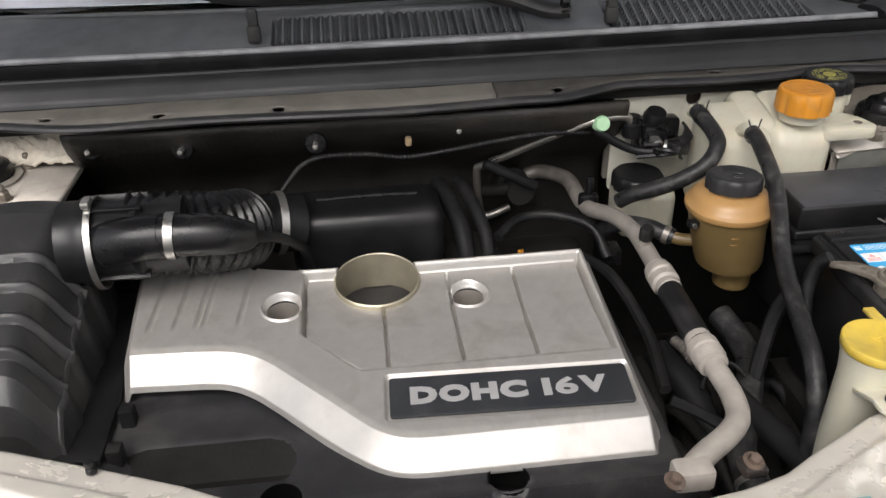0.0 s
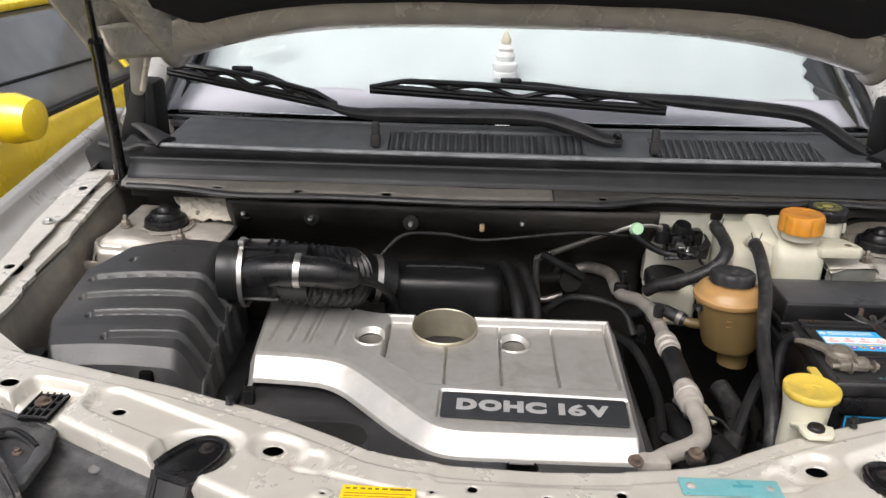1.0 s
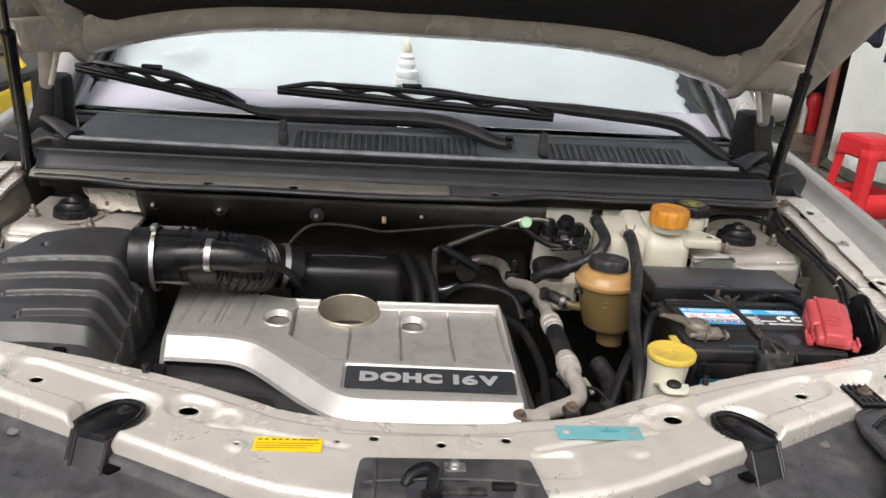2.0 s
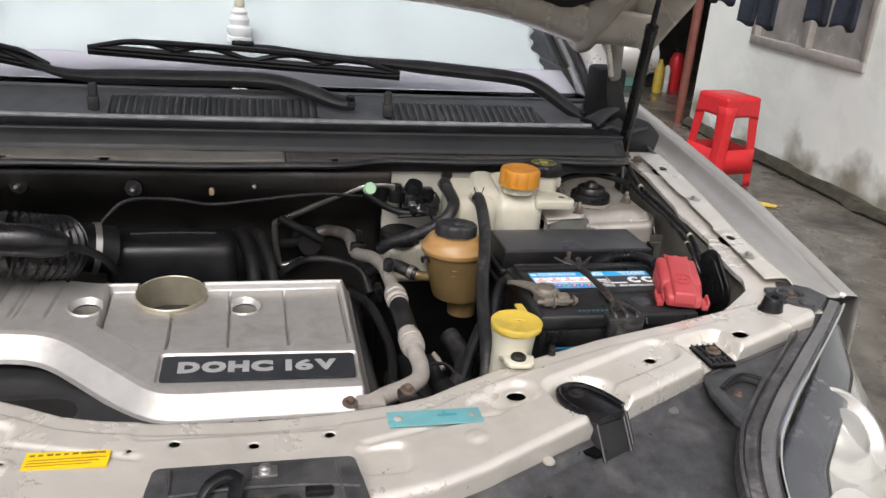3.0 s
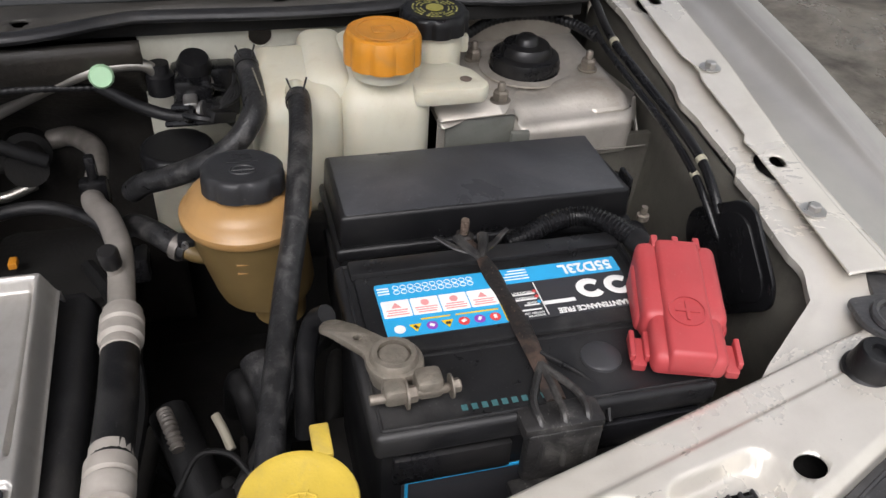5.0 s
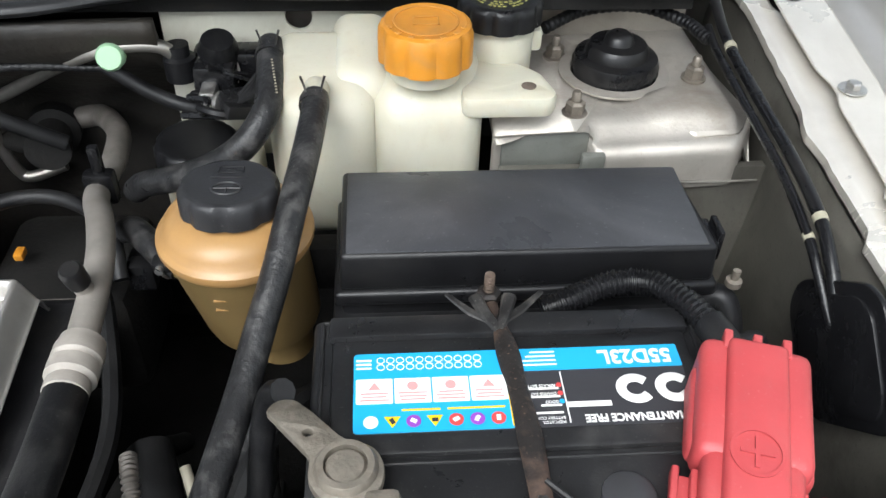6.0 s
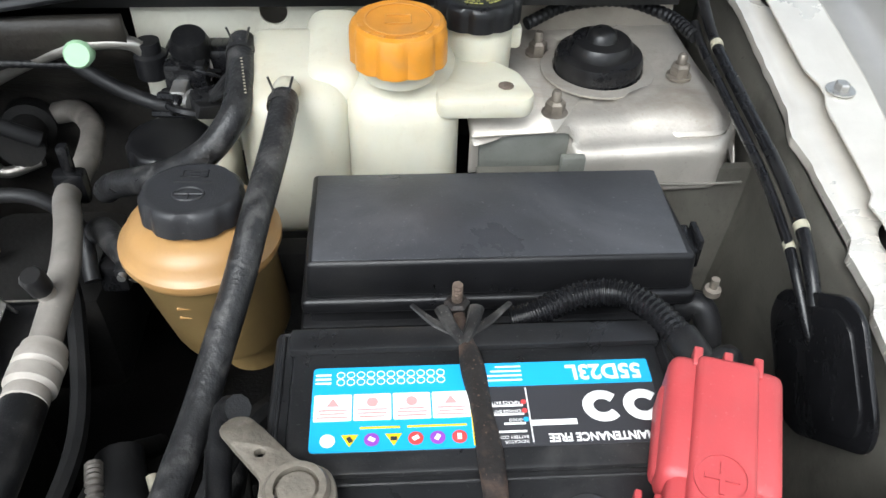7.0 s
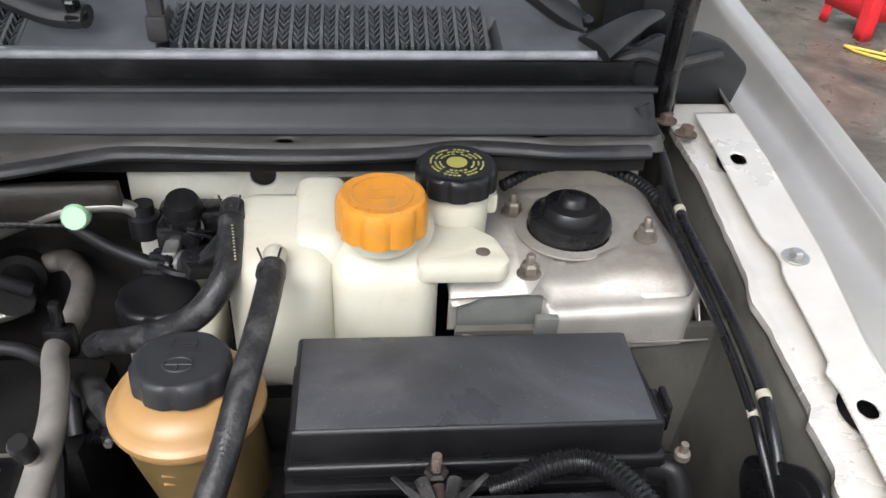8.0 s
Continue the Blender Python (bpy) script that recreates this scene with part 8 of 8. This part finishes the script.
def plastic_stool(cx, cy, turn):
    st = thing("stool", (cx, cy, 0), "tall red moulded plastic stool on the wet yard", "stool")
    m = Matrix.Translation((cx, cy, 0)) @ Matrix.Rotation(radians(turn), 4, "Z")
    H, top, foot = 0.556, 0.120, 0.154
    bm = box(-top, top, -top, top, H - 0.012, H, 0.006, 2, m=m)
    part("seat", bm, "stool", st, "square seat")
    half = lambda z: foot + (top + 0.004 - foot) * z / H
    for k in range(4):
        q = m @ Matrix.Rotation(radians(90 * k), 4, "Z")
        def side(u, v):
            z = H - 0.006 - 0.135 * v
            x = (2 * u - 1) * half(z)
            low = 0.022 * (1 - abs(2 * u - 1) ** 3) * v
            return q @ Vector((x, -half(z), z + low))
        part("apron", sheet(20, 6, side), "stool", st, solid=0.004)
        def rung(u, v):
            z = 0.235 - 0.150 * v
            return q @ Vector(((2 * u - 1) * half(z), -half(z) + 0.001, z))
        part("rung", sheet(10, 2, rung), "stool", st, solid=0.005)
        def leg(u, v):
            z = H - 0.06 - (H - 0.06) * v
            h = half(z)
            w = 0.072 - 0.020 * v
            a = (u - 0.5) * 2
            return q @ Vector((h - w * max(0, -a), -h + w * max(0, a), z))
        part("leg", sheet(12, 10, leg), "stool", st, solid=0.005)
    part("brand_bar", box(-0.026, 0.026, -half(0.48) - 0.004, -half(0.48) - 0.001, 0.470, 0.490, m=m @ Matrix.Rotation(radians(-90), 4, "Z")), "label_yellow", st, "small pale sticker")
    return st


plastic_stool(2.872, 3.785, 12)

hang = thing("coat_hanger", (2.78, 3.38, 0.004), "yellow plastic coat hanger lying on the wet ground", "coat hanger")
part("frame", tube([(2.63, 3.52, 0.012), (2.76, 3.42, 0.012), (2.96, 3.27, 0.012), (2.93, 3.25, 0.012), (2.78, 3.33, 0.012), (2.66, 3.44, 0.012), (2.63, 3.52, 0.012)], 0.007, 8, 6), "yellow", hang)
part("hook", tube([(2.76, 3.42, 0.012), (2.79, 3.46, 0.012), (2.83, 3.47, 0.012), (2.85, 3.44, 0.012)], 0.005, 8, 6), "yellow", hang)

single("clothes_line", tube([(2.60, 6.2, 1.86), (2.60, 3.0, 1.84), (2.60, -2.0, 1.86)], 0.004, 8, 4), "frame", (2.60, 3.0, 1.84), "thin grey washing line over the yard", "washing line")


def garment(y0, y1, zb, material, label, seed):
    g = thing("hanging_trousers", (2.60, (y0 + y1) / 2, zb), label, "trousers", "washing on the line")
    mid = (y0 + y1) / 2
    for a, b in ((y0, mid - 0.012), (mid + 0.012, y1)):
        def cloth(u, v):
            y = a + (b - a) * u
            z = zb + (1.842 - zb) * v + (0.012 * math.sin(u * 7 + seed) if v < 0.02 else 0)
            n = noise.noise(Vector((y * 9 + seed, z * 3, 1)))
            return (2.60 + 0.03 * math.sin(u * math.pi) + 0.02 * n, y + 0.008 * n, z)
        part("leg", sheet(18, 30, cloth), material, g, solid=0.02)


garment(3.10, 3.42, 1.010, "denim", "dark trousers hung on the washing line", 1)
garment(2.92, 3.10, 1.240, "denim_blue", "blue denim trousers hung on the washing line", 5)
garment(2.50, 2.86, 1.085, "denim", "black trousers hung on the washing line", 9)
garment(3.50, 3.85, 1.090, "denim", "dark navy trousers hung further along the washing line", 14)

# ---------- yellow car parked alongside ----------
taxi = thing("yellow_car", (-2.2, 2.4, 0), "bright yellow car with dark tinted windows parked alongside", "car")
TX = -1.42


def taxi_side(u, v):
    y = -0.3 + 4.6 * u
    z = 0.20 + 0.635 * v
    x = TX - 0.05 * (1 - math.sin(min(1, v * 1.25) * math.pi / 2)) - 0.03 * smooth(0.86, 1.0, v) + 0.012 * math.sin(v * 6)
    return (x, y, z)
part("body_side", sheet(40, 24, taxi_side), "taxi", taxi, "yellow doors and wing", solid=0.01)


def taxi_glass(u, v):
    y = 1.55 + 2.1 * u
    return (TX - 0.05 - 0.19 * v, y, 0.840 + 0.29 * v)
part("side_window", sheet(16, 10, taxi_glass), "tint", taxi, "tinted side window, greyed for its reflection", solid=0.006)
part("belt_trim", tube([(TX - 0.038, 1.2, 0.838), (TX - 0.038, 2.4, 0.842), (TX - 0.038, 4.0, 0.85)], 0.014, 8, 6), "rubber", taxi, "black belt strip")
part("window_line", tube([(TX - 0.12, 1.60, 0.955), (TX - 0.11, 2.1, 0.945), (TX - 0.10, 2.8, 0.935)], 0.006, 8, 6), "rubber", taxi, "black edge of the lowered glass")
part("door_pillar", tube([(TX - 0.045, 2.55, 0.885), (TX - 0.13, 2.55, 1.00), (TX - 0.24, 2.55, 1.14)], 0.020, 8, 6, flat=0.5), "taxi", taxi)
part("front_pillar", tube([(TX - 0.045, 1.20, 0.88), (TX - 0.13, 1.48, 1.02), (TX - 0.24, 1.72, 1.145)], 0.022, 8, 6), "taxi", taxi)
part("roof", box(TX - 1.3, TX - 0.23, 1.7, 3.7, 1.135, 1.165, 0.012), "taxi", taxi)
part("bonnet", box(TX - 1.45, TX - 0.03, -0.3, 1.25, 0.80, 0.87, 0.02), "taxi", taxi)
part("cabin_dark", box(TX - 1.35, TX - 0.25, 1.3, 4.2, 0.22, 0.86), "interior", taxi)
part("door_mirror", lathe([(0, -0.09), (0.045, -0.08), (0.068, -0.03), (0.070, 0.015), (0.056, 0.07), (0, 0.09)], (TX + 0.07, 1.475, 0.918), (1, -0.15, 0), 22), "taxi", taxi, "rounded yellow door mirror")
part("mirror_foot", tube([(TX - 0.03, 1.56, 0.87), (TX + 0.02, 1.52, 0.88), (TX + 0.07, 1.49, 0.895)], 0.016, 8, 5), "rubber", taxi)
for y in (0.45, 3.3):
    t = part("tyre", lathe([(0.18, -0.09), (0.29, -0.09), (0.30, -0.07), (0.30, 0.07), (0.29, 0.09), (0.18, 0.09)], (TX - 0.12, y, 0.30), (1, 0, 0), 32, ends=False), "rubber", taxi)
    part("rim", lathe([(0, 0.06), (0.17, 0.05), (0.18, -0.06), (0, -0.04)], (TX - 0.12, y, 0.30), (1, 0, 0), 28), "zinc", t)
    part("tyre", lathe([(0.18, -0.09), (0.29, -0.09), (0.30, -0.07), (0.30, 0.07), (0.29, 0.09), (0.18, 0.09)], (TX - 1.40, y, 0.30), (1, 0, 0), 32, ends=False), "rubber", taxi)
part("seat_cover", box(TX - 0.40, TX - 0.36, 2.05, 2.2, 0.9, 1.1, 0.01), "stool", taxi, "red seat cover behind the glass")


# the far side, screens and ends of the yellow car
def taxi_far(u, v):
    x, y, z = taxi_side(u, v)
    return (2 * (TX - 0.79) - x, y, z)
part("body_side", sheet(40, 24, taxi_far), "taxi", taxi, "yellow doors and wing", solid=0.01)


def taxi_far_glass(u, v):
    x, y, z = taxi_glass(u, v)
    return (2 * (TX - 0.79) - x, y, z)
part("side_window", sheet(16, 10, taxi_far_glass), "tint", taxi, "tinted side window, greyed for its reflection", solid=0.006)
part("front_screen", sheet(12, 8, lambda u, v: (TX - 0.10 - 1.38 * u + 0.14 * v * (1 - 2 * u) * -1, 1.22 + 0.50 * v, 0.865 + 0.275 * v)), "tint", taxi, "dark windscreen", solid=0.006)
part("rear_screen", sheet(12, 8, lambda u, v: (TX - 0.10 - 1.38 * u - 0.14 * v * (1 - 2 * u), 3.95 - 0.27 * v, 0.865 + 0.275 * v)), "tint", taxi, "dark rear window", solid=0.006)
part("boot_lid", box(TX - 1.53, TX - 0.05, 3.90, 4.30, 0.80, 0.865, 0.02), "taxi", taxi)
part("tail_panel", box(TX - 1.53, TX - 0.05, 4.27, 4.33, 0.22, 0.82, 0.02), "taxi", taxi)
part("nose_panel", box(TX - 1.53, TX - 0.05, -0.33, -0.27, 0.22, 0.82, 0.02), "taxi", taxi)
